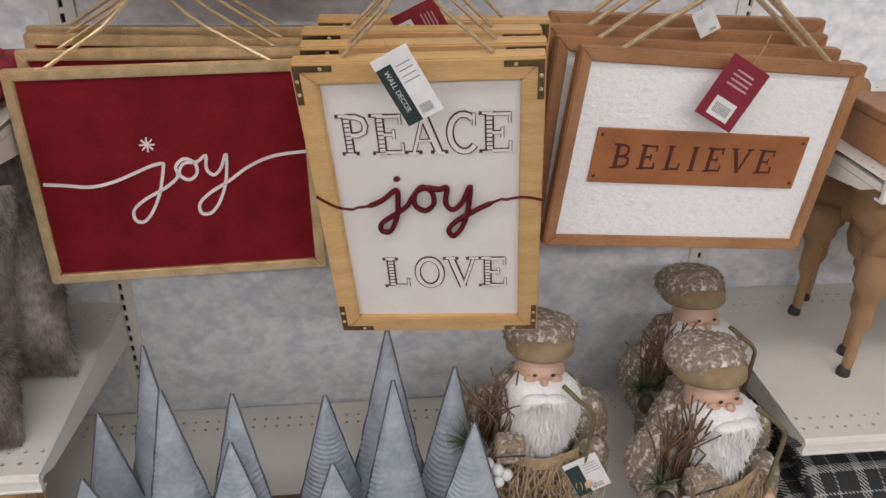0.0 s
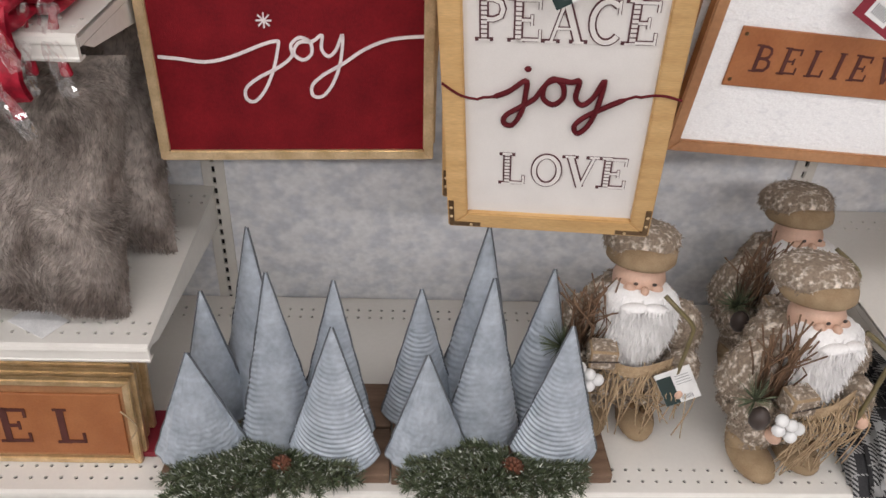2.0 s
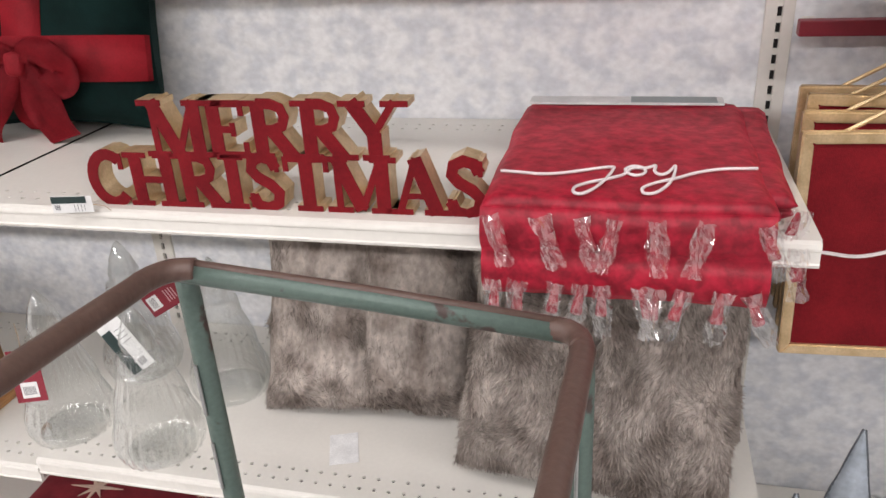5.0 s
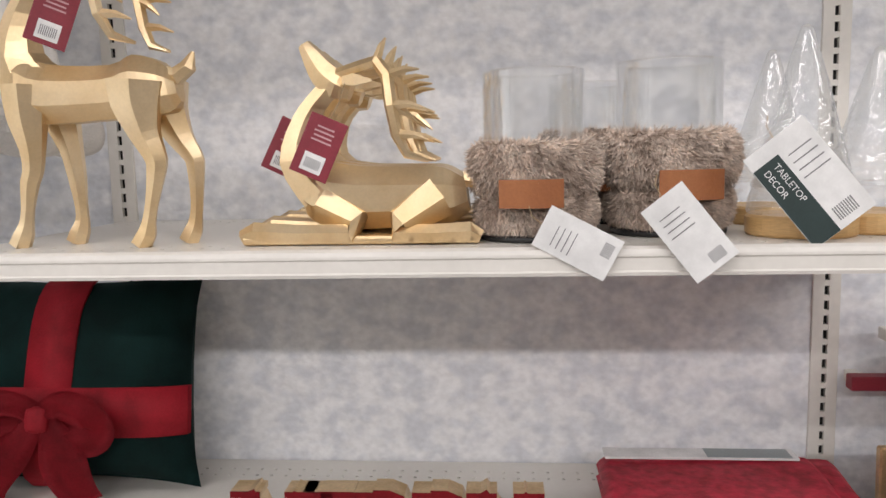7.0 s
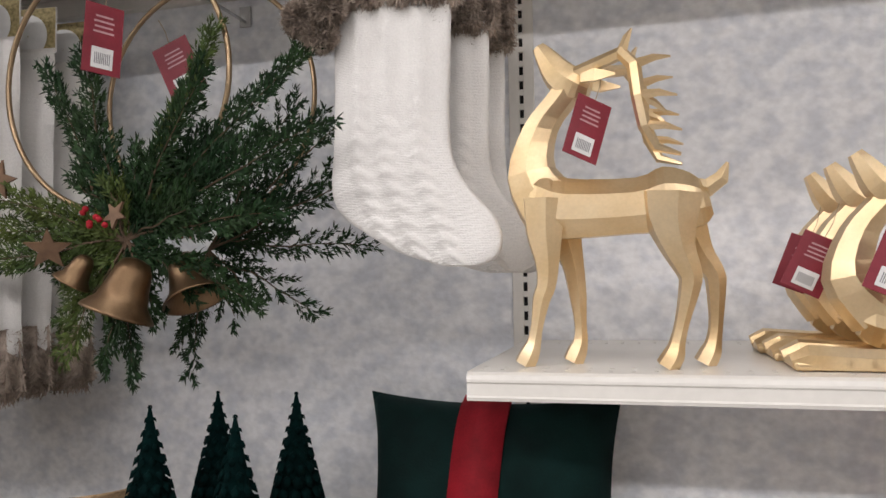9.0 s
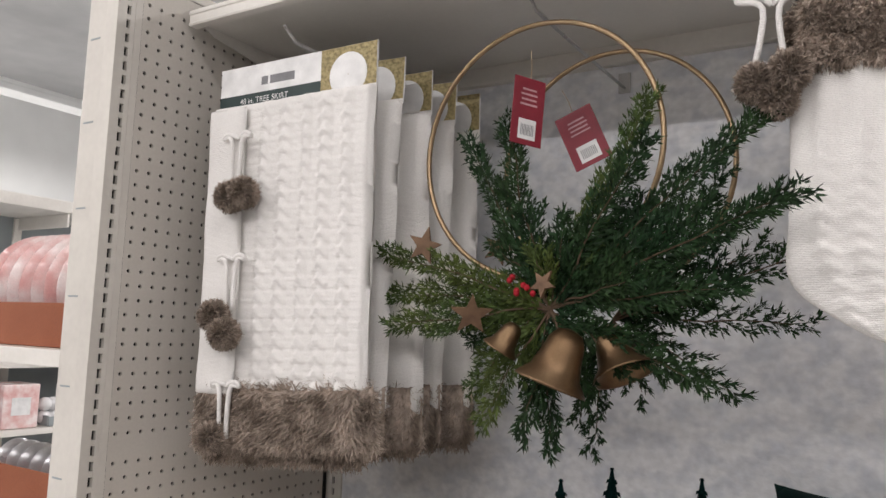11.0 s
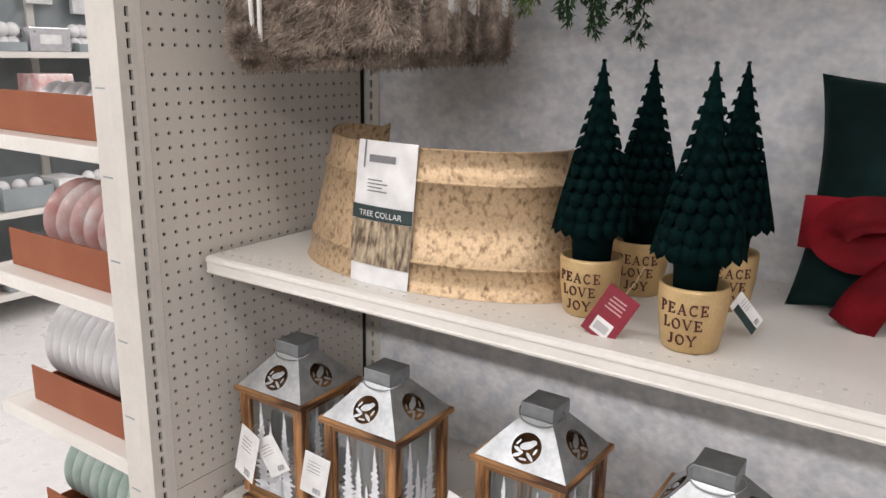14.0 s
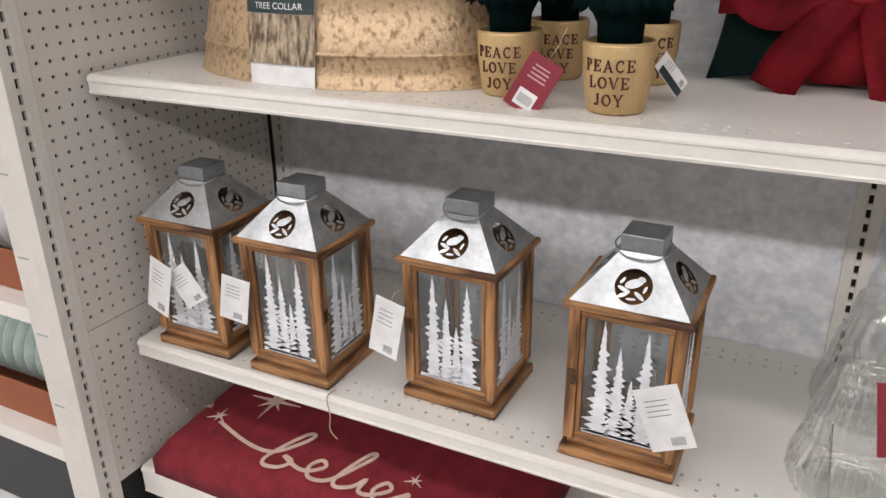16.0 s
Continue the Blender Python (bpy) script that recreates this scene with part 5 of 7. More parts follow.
            bm = bmesh.new()
            n1, n2 = 7, 9
            w0 = rng.uniform(.0105, .0140)
            gg = [[bm.verts.new(((i / n1 - .5) * 2 * w0 * (.86 + .14 * math.sin(j * .9 + k)) + rng.uniform(-.0012, .0012), -.012 + rng.uniform(-.0035, .0035) - .004 * math.cos(3.14 * (i / n1 - .5)), .006 - j * .0078)) for j in range(n2 + 1)] for i in range(n1 + 1)]
            for A, C in zip(gg, gg[1:]):
                for j in range(n2):
                    bm.faces.new((A[j], A[j + 1], C[j + 1], C[j]))
            f = part("film_sleeve", bm, FILM, t, "crinkled clear film sleeve")
            f.matrix_basis = Matrix.Translation((x, y0 - .002, z0)) @ pose(0, 0, 0, 0, tip + rng.uniform(-5, 5), 0)
            f.visible_shadow = False
    return e


red_throw(pose(2.213, 0, Z3 + .001, 0, 0, 0), .335, "folded red velvet throw with white script joy and film-wrapped tassels", True)
red_throw(pose(2.29, .012, Z3 + .0012, 0, 0, -1.5), .26, "folded red velvet throw beneath another at the shelf end", False)
e = thing("label_band", "clear plastic sleeve with grey printed band on the throws", "label", pose(2.205, -.115, Z3 + .066))
part("sleeve", B(-.15, .15, -.02, .02, -.002, .002, .001), PAPER, e)
part("print", B(.01, .14, -.018, .018, .0022, .0026), GREYP, e)

# ---- MERRY CHRISTMAS block sign ----
e = thing("letter_sign", "red MERRY CHRISTMAS letter sign with gold sides", "sign", pose(1.462, -.465, Z3 + .0005, 0, 0, 1.0))
for txt, x, z, h, sq in (("CHRISTMAS", .0, 0, .078, 1.075), ("MERRY", .113, .074, .078, 1.09)):
    for k, c in enumerate(txt):
        bm = bmesh.new()
        nx = serif_word(bm, c, x, z, h, .0195, .0, .032, sq)
        l = part("letter", bm, GOLDF, e, "thick gold-sided letter")
        bm = bmesh.new()
        serif_word(bm, c, x, z, h, .0191, -.0022, -.0009, sq)
        part("red_face", bm, REDV, l, "red flocked face")
        x = nx - .004
white_tag(Matrix.Translation((1.485, -.496, Z3 + .012)) @ pose(0, 0, 0, -10, 90, 0), .025, .06, "small white price tag on the shelf edge", True)


# ---- clear glass trees ----
def glass_tree(m, label, h=.295, r=.085):
    e = thing("glass_tree", label, "glass decor", m, "clear glass trees")
    tiers = [(0, .78), (.025, .90), (.10, .99), (.17, .97), (.31, .80), (.318, .74), (.33, .80), (.44, .72), (.60, .52), (.608, .47), (.62, .53), (.70, .47), (.72, .36), (.78, .39), (.90, .24), (.97, .10), (1.0, .02)]
    prof = []
    for (z0, r0), (z1, r1) in zip(tiers, tiers[1:]):
        for k in range(4):
            t = k / 4
            prof.append(((r0 + (r1 - r0) * t) * r, (z0 + (z1 - z0) * t) * h))
    prof.append((.001, h))
    part("bowl", lathe(bmesh.new(), prof, 104, rib=lambda a, z: 1 + .06 * (abs(math.sin(13 * a)) if z < .72 * h else 0), cap=False), TREEGLASS, e, smooth=True)
    part("base", lathe(bmesh.new(), [(0.0005, .002), (r * .5, .001), (r * .78, .0), (r * .8, .008), (r * .5, .011), (.0005, .012)], 40, cap=False), TREEGLASS, e, smooth=True)
    for o in e.children:
        o.visible_shadow = False
    return e


for x, y, s in ((1.236, -.395, 1), (1.436, -.42, 1), (1.478, -.235, 1), (1.255, -.19, 1)):
    glass_tree(pose(x, y, Z2 + .0005, 0, 0, x * 77), "clear ribbed glass tree jar on the shelf", .292 * s, .076)
wine_tag(Matrix.Translation((1.262, -.485, .690)) @ pose(0, 0, 0, -14, -8, 8), .065, .10)
wine_tag(Matrix.Translation((1.445, -.29, .715)) @ pose(0, 0, 0, -10, 60, 0), .055, .085)
white_tag(Matrix.Translation((1.385, -.42, .715)) @ pose(0, 0, 0, -10, -35, 10), .05, .10, "white and dark green printed hang tag", True)


# ---- NOEL frames ----
def noel_frame(m, front):
    e = thing("wall_sign", "gold-framed leather panel reading NOEL" if front else "gold-edged frame stacked behind another", "wall sign", m, "noel signs")
    w, h = .585, .180
    picture_frame(e, w, h, .012, .014, GOLDF)
    part("backing", B(-w / 2 + .011, w / 2 - .011, .009, .012, -h + .011, -.011), BROWNW, e)
    if front:
        p = part("leather_panel", B(-w / 2 + .025, w / 2 - .02, .003, .0085, -h + .02, -.03, .002), LEATHER, e, "tan leather panel")
        bm = bmesh.new()
        serif_word(bm, "N", -.175, -.135, .074, .012, .0014, .0028, 1.0)
        serif_word(bm, "EL", .06, -.135, .074, .012, .0014, .0028, 1.0, .035)
        for k in range(6):
            a = math.pi * k / 3
            c = Vector((-.03, -.098))
            d = Vector((math.cos(a), math.sin(a)))
            ribbon(bm, [c, c + d * .040], .005, .0014 + .0001 * k, .0028)
            for s in (-1, 1):
                d2 = Vector((math.cos(a + s * .7), math.sin(a + s * .7)))
                ribbon(bm, [c + d * .03, c + d * .03 + d2 * .02], .004, .0013 + .0001 * k, .0028)
        part("lettering", bm, LETTER, p)
        cord(e, [(w / 2 - .02, -.002, -.06), (w / 2 + .004, -.004, -.09), (w / 2 - .01, -.003, -.12)], .0015)
    return e


for k in range(5):
    noel_frame(lean(2.085 + .006 * math.sin(k * 2), -.452 + .017 * k, ZD + .180 + .004 * k, -7, -.6, 0), k == 0)
e = thing("gift_card_box", "small red card under the frames", "card", pose(2.40, -.40, ZD + .001))
part("card", B(-.03, .035, -.06, .04, 0, .012, .001), TAGR, e)


# ---- believe mats ----
def believe_mat(m, label):
    e = thing("floor_mat", label, "mat", m, "red believe mats")
    w, d = .76, .45

    def top(x, y):
        return .075 + .018 * math.sin(math.pi * min(1, max(0, (x + w / 2) / w))) + .03 * (y + d / 2) / d
    bm = bmesh.new()
    nx, ny = 30, 16
    g = [[[None] * (ny + 1) for _ in range(nx + 1)] for _ in (0, 1)]
    for s in (0, 1):
        for i in range(nx + 1):
            for j in range(ny + 1):
                x, y = -w / 2 + w * i / nx, -d / 2 + d * j / ny
                ed = min(1, min(i, j, nx - i, ny - j) / 1.6)
                zt = top(x, y)
                g[s][i][j] = bm.verts.new((x, y, zt * (.5 + .5 * math.sqrt(ed * (2 - ed))) if s else 0))
    for s in (0, 1):
        for i in range(nx):
            for j in range(ny):
                bm.faces.new((g[s][i][j], g[s][i + 1][j], g[s][i + 1][j + 1], g[s][i][j + 1]))
    for i in range(nx):
        for j in (0, ny):
            bm.faces.new((g[0][i][j], g[0][i + 1][j], g[1][i + 1][j], g[1][i][j]))
    for j in range(ny):
        for i in (0, nx):
            bm.faces.new((g[0][i][j], g[0][i][j + 1], g[1][i][j + 1], g[1][i][j]))
    part("woven_body", bm, MATR, e, smooth=True)

    def lay(bm2):
        for v in bm2.verts:
            x, y, dz = v.co.x, v.co.z, -v.co.y
            v.co = Vector((x, y, top(x, y) + .002 + dz))
        return bm2
    rng = random.Random(2)
    for k, (cx, cy, r) in enumerate(((-.217, -.03, .062), (-.345, -.09, .014), (-.30, -.11, .026), (-.29, .03, .015), (-.1, .0, .012), (.0, .10, .018), (.02, -.02, .012), (.11, .03, .02), (.2, .1, .012), (.26, .0, .014), (.16, -.12, .02), (.31, -.1, .014), (-.05, .13, .014), (.12, .14, .018))):
        bm = bmesh.new()
        star8(bm, cx, cy, r, -.001, .001, .3, 6 if k else 8)
        part("star", lay(bm), MATC, e, "cream woven star")
    bm = bmesh.new()
    B1 = [(-.30, .035), (-.2, -.005), (-.13, -.01), (-.09, .035), (-.075, .07), (-.095, .065), (-.13, -.02), (-.125, -.05), (-.09, -.045), (-.075, -.02), (-.1, -.01), (-.06, -.03), (-.03, -.03), (-.005, -.005), (-.02, .01), (-.035, -.015), (-.02, -.045), (.02, -.035), (.055, .03), (.07, .07), (.055, .065), (.03, -.02), (.04, -.045), (.07, -.03), (.085, 0), (.085, -.035), (.11, -.035), (.14, -.005), (.125, .01), (.11, -.02), (.13, -.045), (.165, -.01), (.175, 0), (.185, -.04), (.215, .0), (.23, -.01), (.25, -.02), (.27, 0), (.255, .012), (.245, -.02), (.265, -.045), (.36, .02)]
    ribbon(bm, [(p.x, p.y) for p in smoothpts([(x * .95, z * .85 - .155, 0) for x, z in B1], 4)], .0075, -.0012, .001)
    part("lettering", lay(bm), MATC, e, "cream woven script")
    return e


believe_mat(pose(.425, -.315, ZD + .001), "red woven mats with cream stars and script believe")
believe_mat(pose(1.415, -.325, ZD + .001), "red woven mat stack with cream script believe")
e = thing("label_band", "white printed sticker on the mats", "label", pose(1.66, -.50, ZD + .1, 12, 0, 4))
part("card", B(-.05, .05, -.02, .03, 0, .0012, .0003), TAGW, e)
part("print", B(-.045, .045, -.018, .0, .0014, .0018), TAGB, e)


# ---- gold faceted deer ----
def facet(bm, rings, n=6):
    """A hull skinned over rings of (centre, rx, rz, tilt) along x; few sides, flat faces."""
    R = []
    for p in smoothpts([(*c, a, b, q) for c, a, b, q in rings], 3 if len(rings) > 3 else 1):
        c, a, b, q = p[:3], p[3], p[4], p[5]
        R.append([bm.verts.new(Vector(c) + pose(0, 0, 0, 0, q, 0) @ Vector((0, a * math.cos(t), b * math.sin(t)))) for t in (2 * math.pi * (k + .5) / n for k in range(n))])
    for A, C in zip(R, R[1:]):
        for k in range(n):
            bm.faces.new((A[k], A[(k + 1) % n], C[(k + 1) % n], C[k]))
    bm.faces.new(R[0][::-1])
    bm.faces.new(R[-1])


def antler(bm, base, s, side):
    P = [(0, 0, 0), (.03, side * .012, .006), (.056, side * .028, .010), (.070, side * .038, -.008), (.074, side * .042, -.045), (.080, side * .04, -.08), (.092, side * .035, -.105), (.118, side * .03, -.114)]
    P = [tuple(Vector(base) + Vector(p) * s) for p in P]
    tube(bm, P, [.007 * s, .008 * s, .0085 * s, .0085 * s, .008 * s, .0075 * s, .006 * s, .002 * s], 6)
    for i, d in ((2, (.012, 0, .028)), (3, (.04, 0, .006)), (4, (.042, side * .004, -.004)), (5, (.04, 0, -.008)), (4, (.032, -side * .01, -.022))):
        q = Vector(P[i])
        v = Vector(d) * s
        tube(bm, [q, q + v * .55 + Vector((0, 0, .003)), q + v], [.0065 * s, .0045 * s, .0012 * s], 5)


def head(e, hx, hz, s):
    """A raised head whose muzzle points up and back along -x, with ears and antlers."""
    bm = bmesh.new()
    facet(bm, [((hx + .026 * s, 0, hz - .006 * s), .014 * s, .014 * s, 20), ((hx + .010 * s, 0, hz + .002 * s), .023 * s, .023 * s, 30), ((hx - .010 * s, 0, hz + .018 * s), .021 * s, .021 * s, 50), ((hx - .026 * s, 0, hz + .042 * s), .0145 * s, .014 * s, 56), ((hx - .034 * s, 0, hz + .055 * s), .010 * s, .009 * s, 58)], 7)
    h = part("head", bm, GOLDD, e)
    for sd in (-1, 1):
        bm = bmesh.new()
        facet(bm, [((hx + .018 * s, sd * .018 * s, hz + .006 * s), .005 * s, .007 * s, 0), ((hx + .036 * s, sd * .03 * s, hz + .006 * s), .004 * s, .011 * s, 0), ((hx + .06 * s, sd * .034 * s, hz + .004 * s), .001 * s, .002 * s, 0)], 4)
        part("ear", bm, GOLDD, h)
        bm = bmesh.new()
        antler(bm, (hx + .012 * s, sd * .012 * s, hz + .016 * s), s, sd)
        part("antler", bm, GOLDD, h)


def standing_deer(m):
    e = thing("deer_figurine", "faceted gold standing deer with swept-back antlers", "figurine", m)
    bm = bmesh.new()
    facet(bm, [((-.072, 0, .215), .022, .030, 10), ((-.055, 0, .203), .036, .046, 8), ((-.02, 0, .193), .040, .040, 0), ((.06, 0, .193), .036, .036, 0), ((.095, 0, .199), .038, .042, -6), ((.128, 0, .198), .028, .034, -12), ((.142, 0, .196), .012, .018, -12)], 8)
    facet(bm, [((-.040, 0, .195), .036, .044, 50), ((-.066, 0, .240), .028, .032, 78), ((-.054, 0, .295), .0195, .023, 100), ((-.026, 0, .332), .018, .02, 108), ((-.014, 0, .350), .017, .018, 110)], 7)
    part("body", bm, GOLDD, e)
    head(e, -.018, .345, 1.0)
    # each leg: points (x, z, radius) from shoulder or hip to the hoof
    legs = [(-.022, [(-.046, .205, .028), (-.047, .165, .024), (-.044, .125, .0155), (-.046, .098, .0125), (-.052, .082, .0115), (-.058, .05, .0082), (-.062, .03, .0092), (-.067, .016, .0125), (-.074, .002, .0135)]),
            (.022, [(-.036, .205, .028), (-.03, .165, .023), (-.02, .125, .015), (-.016, .098, .0125), (-.014, .08, .011), (-.012, .05, .0082), (-.012, .03, .0092), (-.016, .016, .0125), (-.022, .002, .0135)]),
            (-.024, [(.100, .205, .036), (.099, .175, .031), (.106, .14, .020), (.117, .112, .0145), (.117, .095, .0125), (.108, .055, .0085), (.102, .03, .0092), (.098, .016, .0125), (.090, .002, .0135)]),
            (.024, [(.108, .205, .034), (.112, .172, .028), (.128, .135, .018), (.143, .112, .0135), (.146, .097, .012), (.145, .055, .0085), (.142, .03, .0092), (.138, .016, .0125), (.131, .002, .0135)])]
    for y, pts in legs:
        bm = bmesh.new()
        q = smoothpts([(x, z, r) for x, z, r in pts], 3)
        tube(bm, [(p[0], y * (1 - .1 * k / len(q)), p[1]) for k, p in enumerate(q)], [p[2] for p in q], 6)
        part("leg", bm, GOLDD, e)
    bm = bmesh.new()
    tube(bm, [(.125, 0, .214), (.14, 0, .211), (.155, 0, .222), (.162, 0, .240)], [.011, .012, .010, .002], 6)
    part("tail", bm, GOLDD, e)
    return e


standing_deer(pose(1.355, -.375, Z4 + .0005, 0, 0, -3) @ Matrix.Diagonal((1.03, 1, 1, 1)))
wine_tag(Matrix.Translation((1.372, -.405, 1.717)) @ pose(0, 0, 0, -3, 20, 34), .055, .085)


def lying_deer(m, label):
    e = thing("deer_figurine", label, "figurine", m, "lying gold deer")
    bm = bmesh.new()
    facet(bm, [((-.07, 0, .065), .026, .03, 5), ((-.05, 0, .062), .036, .042, 5), ((0, 0, .056), .042, .042, 0), ((.07, 0, .056), .040, .04, 0), ((.105, 0, .056), .036, .038, -5), ((.13, 0, .058), .018, .022, -10)], 8)
    facet(bm, [((-.046, 0, .065), .036, .040, 50), ((-.078, 0, .105), .027, .031, 78), ((-.066, 0, .155), .0185, .022, 100), ((-.042, 0, .185), .017, .019, 108), ((-.032, 0, .198), .016, .017, 110)], 7)
    part("body", bm, GOLDD, e)
    head(e, -.036, .192, .95)
    for y in (-.034, .034):
        bm = bmesh.new()
        tube(bm, [(-.045, y * .6, .05), (.0, y * 1.0, .028), (-.01, y * 1.15, .014), (-.07, y * 1.1, .013), (-.13, y, .016), (-.148, y, .010)], [.024, .018, .013, .013, .014, .009], 6)
        part("foreleg", bm, GOLDD, e)
        bm = bmesh.new()
        tube(bm, [(.095, y * .55, .056), (.05, y * 1.05, .026), (.045, y * 1.1, .013), (.09, y * 1.2, .0125), (.135, y * 1.1, .014), (.148, y * 1.1, .008)], [.030, .020, .014, .013, .0135, .009], 6)
        part("hind_leg", bm, GOLDD, e)
    part("base", B(-.146, .146, -.044, .044, .0005, .012, .004), GOLDD, e)
    bm = bmesh.new()
    tube(bm, [(.125, 0, .075), (.14, 0, .072), (.153, 0, .078), (.156, 0, .088)], [.009, .009, .007, .002], 6)
    part("tail", bm, GOLDD, e)
    return e


for k, (x, y) in enumerate(((1.728, -.375), (1.722, -.275), (1.716, -.18))):
    lying_deer(pose(x, y, Z4 + .0005, 0, 0, -1), "faceted gold lying deer, one of a row")
wine_tag(Matrix.Translation((1.700, -.422, 1.548)) @ pose(0, 0, 0, -4, 24, 0), .055, .082)
wine_tag(Matrix.Translation((1.635, -.325, 1.548)) @ pose(0, 0, 0, -4, 26, 0), .055, .08)
wine_tag(Matrix.Translation((1.635, -.235, 1.55)) @ pose(0, 0, 0, -4, 22, 0), .055, .08)


# ---- fur-wrapped glass candle holders ----
def candle_holder(m, r, h, fh, label, seed):
    e = thing("candle_holder", label, "candle holder", m, "fur candle holders")
    g = part("glass_cylinder", lathe(bmesh.new(), [(.001, .004), (r * .9, .004), (r * .92, .010), (r * .92, .014), (r * .92, h * .5), (r * .92, h - .003), (r * .915, h), (r * .895, h), (r * .89, h - .003), (r * .89, h * .5), (r * .89, .018), (r * .87, .013), (.001, .013)], 48, cap=False), GLASS, e, smooth=True)
    g.visible_shadow = False
    part("base_ring", lathe(bmesh.new(), [(r * .93, 0), (r * 1.02, .0005), (r * 1.03, .006), (r * .94, .008)], 40, cap=False), BLACKP, e, "dark base ring", smooth=True)
    for z0, z1, q in ((.016, fh * .43, .62), (fh * .52, fh, 1.06)):
        h2 = (z1 - z0) / 2
        bm = lathe(bmesh.new(), [(r * .93 + (r * .2 * q) * math.sin(math.pi * k / 10) ** .6, (z0 + z1) / 2 - h2 * math.cos(math.pi * k / 10)) for k in range(11)], 36, rib=lambda a, z: 1 + .02 * math.sin(5 * a + z * 40), cap=False)
        P, nn = scatter(bm, 15000, seed)
        band = part("fur_band", bm, FURC, e, smooth=True)
        part("fur", blades(P, nn * .5 + np.array([.35, 0, -.5]), .0105, .0010, .8, seed, jit=.22), FURC, band)
    bm = bmesh.new()
    n = 10
    vs = []
    for q in (1.27, 1.30):
        vs.append([[bm.verts.new((r * q * math.cos(radians(-115 + 50 * i / n)), r * q * math.sin(radians(-115 + 50 * i / n)), z)) for z in (fh * .36, fh * .64)] for i in range(n + 1)])
    for i in range(n):
        for L in vs:
            bm.faces.new((L[i][0], L[i + 1][0], L[i + 1][1], L[i][1]))
        for z in (0, 1):
            bm.faces.new((vs[0][i][z], vs[0][i + 1][z], vs[1][i + 1][z], vs[1][i][z]))
    for i in (0, n):
        bm.faces.new((vs[0][i][0], vs[0][i][1], vs[1][i][1], vs[1][i][0]))
    part("leather_patch", bm, LEATHER, e, "tan leather strip")
    return e


candle_holder(pose(1.94, -.355, Z4 + .0005, 0, 0, -4), .068, .205, .118, "clear glass cylinder wrapped in brown faux fur", 31)
candle_holder(pose(2.112, -.315, Z4 + .0005, 0, 0, 8), .071, .215, .128, "taller glass cylinder wrapped in brown faux fur", 32)
candle_holder(pose(2.03, -.14, Z4 + .0005), .066, .205, .135, "fur-wrapped glass cylinder at the back of the shelf", 33)
white_tag(Matrix.Translation((1.945, -.462, Z4 + .026)) @ pose(0, 0, 0, -4, -62, 0), .05, .09, "white hang tag with grey print and barcode")
white_tag(Matrix.Translation((2.075, -.466, Z4 + .055)) @ pose(0, 0, 0, -4, -38, 0), .056, .10, "white hang tag with grey print and barcode")


# ---- pebbled glass cone trees ----
def cone_tree(m, h, label):
    e = thing("glass_tree", label, "glass decor", m, "pebbled glass trees")
    part("base", lathe(bmesh.new(), [(.001, 0), (.062, 0), (.064, .003), (.064, .022), (.06, .025), (.001, .025)], 36, cap=False), PINE, e, "round wooden base")
    prof = [(.060, .026), (.0615, .03), (.059, .045), (.056, .062)]
    s = part("ribbed_skirt", lathe(bmesh.new(), prof, 96, rib=lambda a, z: 1 + .03 * abs(math.sin(16 * a)), cap=False), GLASS, e, "clear ribbed glass skirt", smooth=True)
    s.visible_shadow = False
    prof = [(.051 * (1 - t) ** .92 + .0065, .058 + (h - .058) * t) for t in (k / 54 for k in range(55))] + [(.004, h + .003), (.001, h + .004)]
    o = part("glass_cone", lathe(bmesh.new(), prof, 72, rib=lambda a, z: 1 + .05 * noise.noise((math.cos(a) * 7, math.sin(a) * 7, z * 190)), cap=False), FRGLASS, e, "pebbled glass cone", smooth=True)
    o.visible_shadow = False
    return e


cone_tree(pose(2.262, -.36, Z4 + .0005), .245, "pebbled clear glass tree on a wooden disc")
cone_tree(pose(2.275, -.20, Z4 + .0005), .235, "pebbled clear glass tree set further back")
cone_tree(pose(2.36, -.33, Z4 + .0005), .22, "shorter pebbled clear glass tree")
tg = white_tag(Matrix.Translation((2.20, -.44, 1.512)) @ pose(0, 0, 0, -6, -38, 0), .08, .125, "white and dark grey tabletop decor tag", True, ("DECOR", "TABLETOP"))

# ---- green velvet gift pillow ----
e = thing("gift_pillow", "green velvet pillow with red ribbon bow like a parcel", "pillow", Matrix.Translation((1.167, -.125, Z3 + .002)) @ pose(0, 0, 0, -11, 0, 0))
SH = cushion_shell(.43, .365, .15, 24, .16, 9, .004)
part("cover", SH, GREENV, e, smooth=True)


def pillow_front(x, z):
    """Front surface of the pillow."""
    u, v = x / .215, (z - .1825) / .1825
    return -.075 * max(0, (1 - min(1, abs(u)) ** 4) * (1 - min(1, abs(v)) ** 4)) ** .55 - .006


for nm, pts in (("ribbon", [(-.03 + .085 * z, z) for z in np.linspace(.004, .361, 20)]), ("ribbon", [(x, .135) for x in np.linspace(-.205, .205, 24)])):
    bm = bmesh.new()
    vert = abs(pts[0][0] - pts[-1][0]) < .1
    rows2 = []
    for x, z in pts:
        hw = .04
        q = [(x - hw, z), (x + hw, z)] if vert else [(x, z - hw), (x, z + hw)]
        rows2.append([bm.verts.new((a, pillow_front(a if vert else x, z if vert else b) - (.0 if vert else .0035), b)) for a, b in q] + [bm.verts.new((a, pillow_front(x, z) + .012, b)) for a, b in q])
    for A, C in zip(rows2, rows2[1:]):
        for i, j in ((0, 1), (1, 3), (3, 2), (2, 0)):
            bm.faces.new((A[i], A[j], C[j], C[i]))
    part("ribbon", bm, RIBV, e, "wide red velvet ribbon", smooth=True)


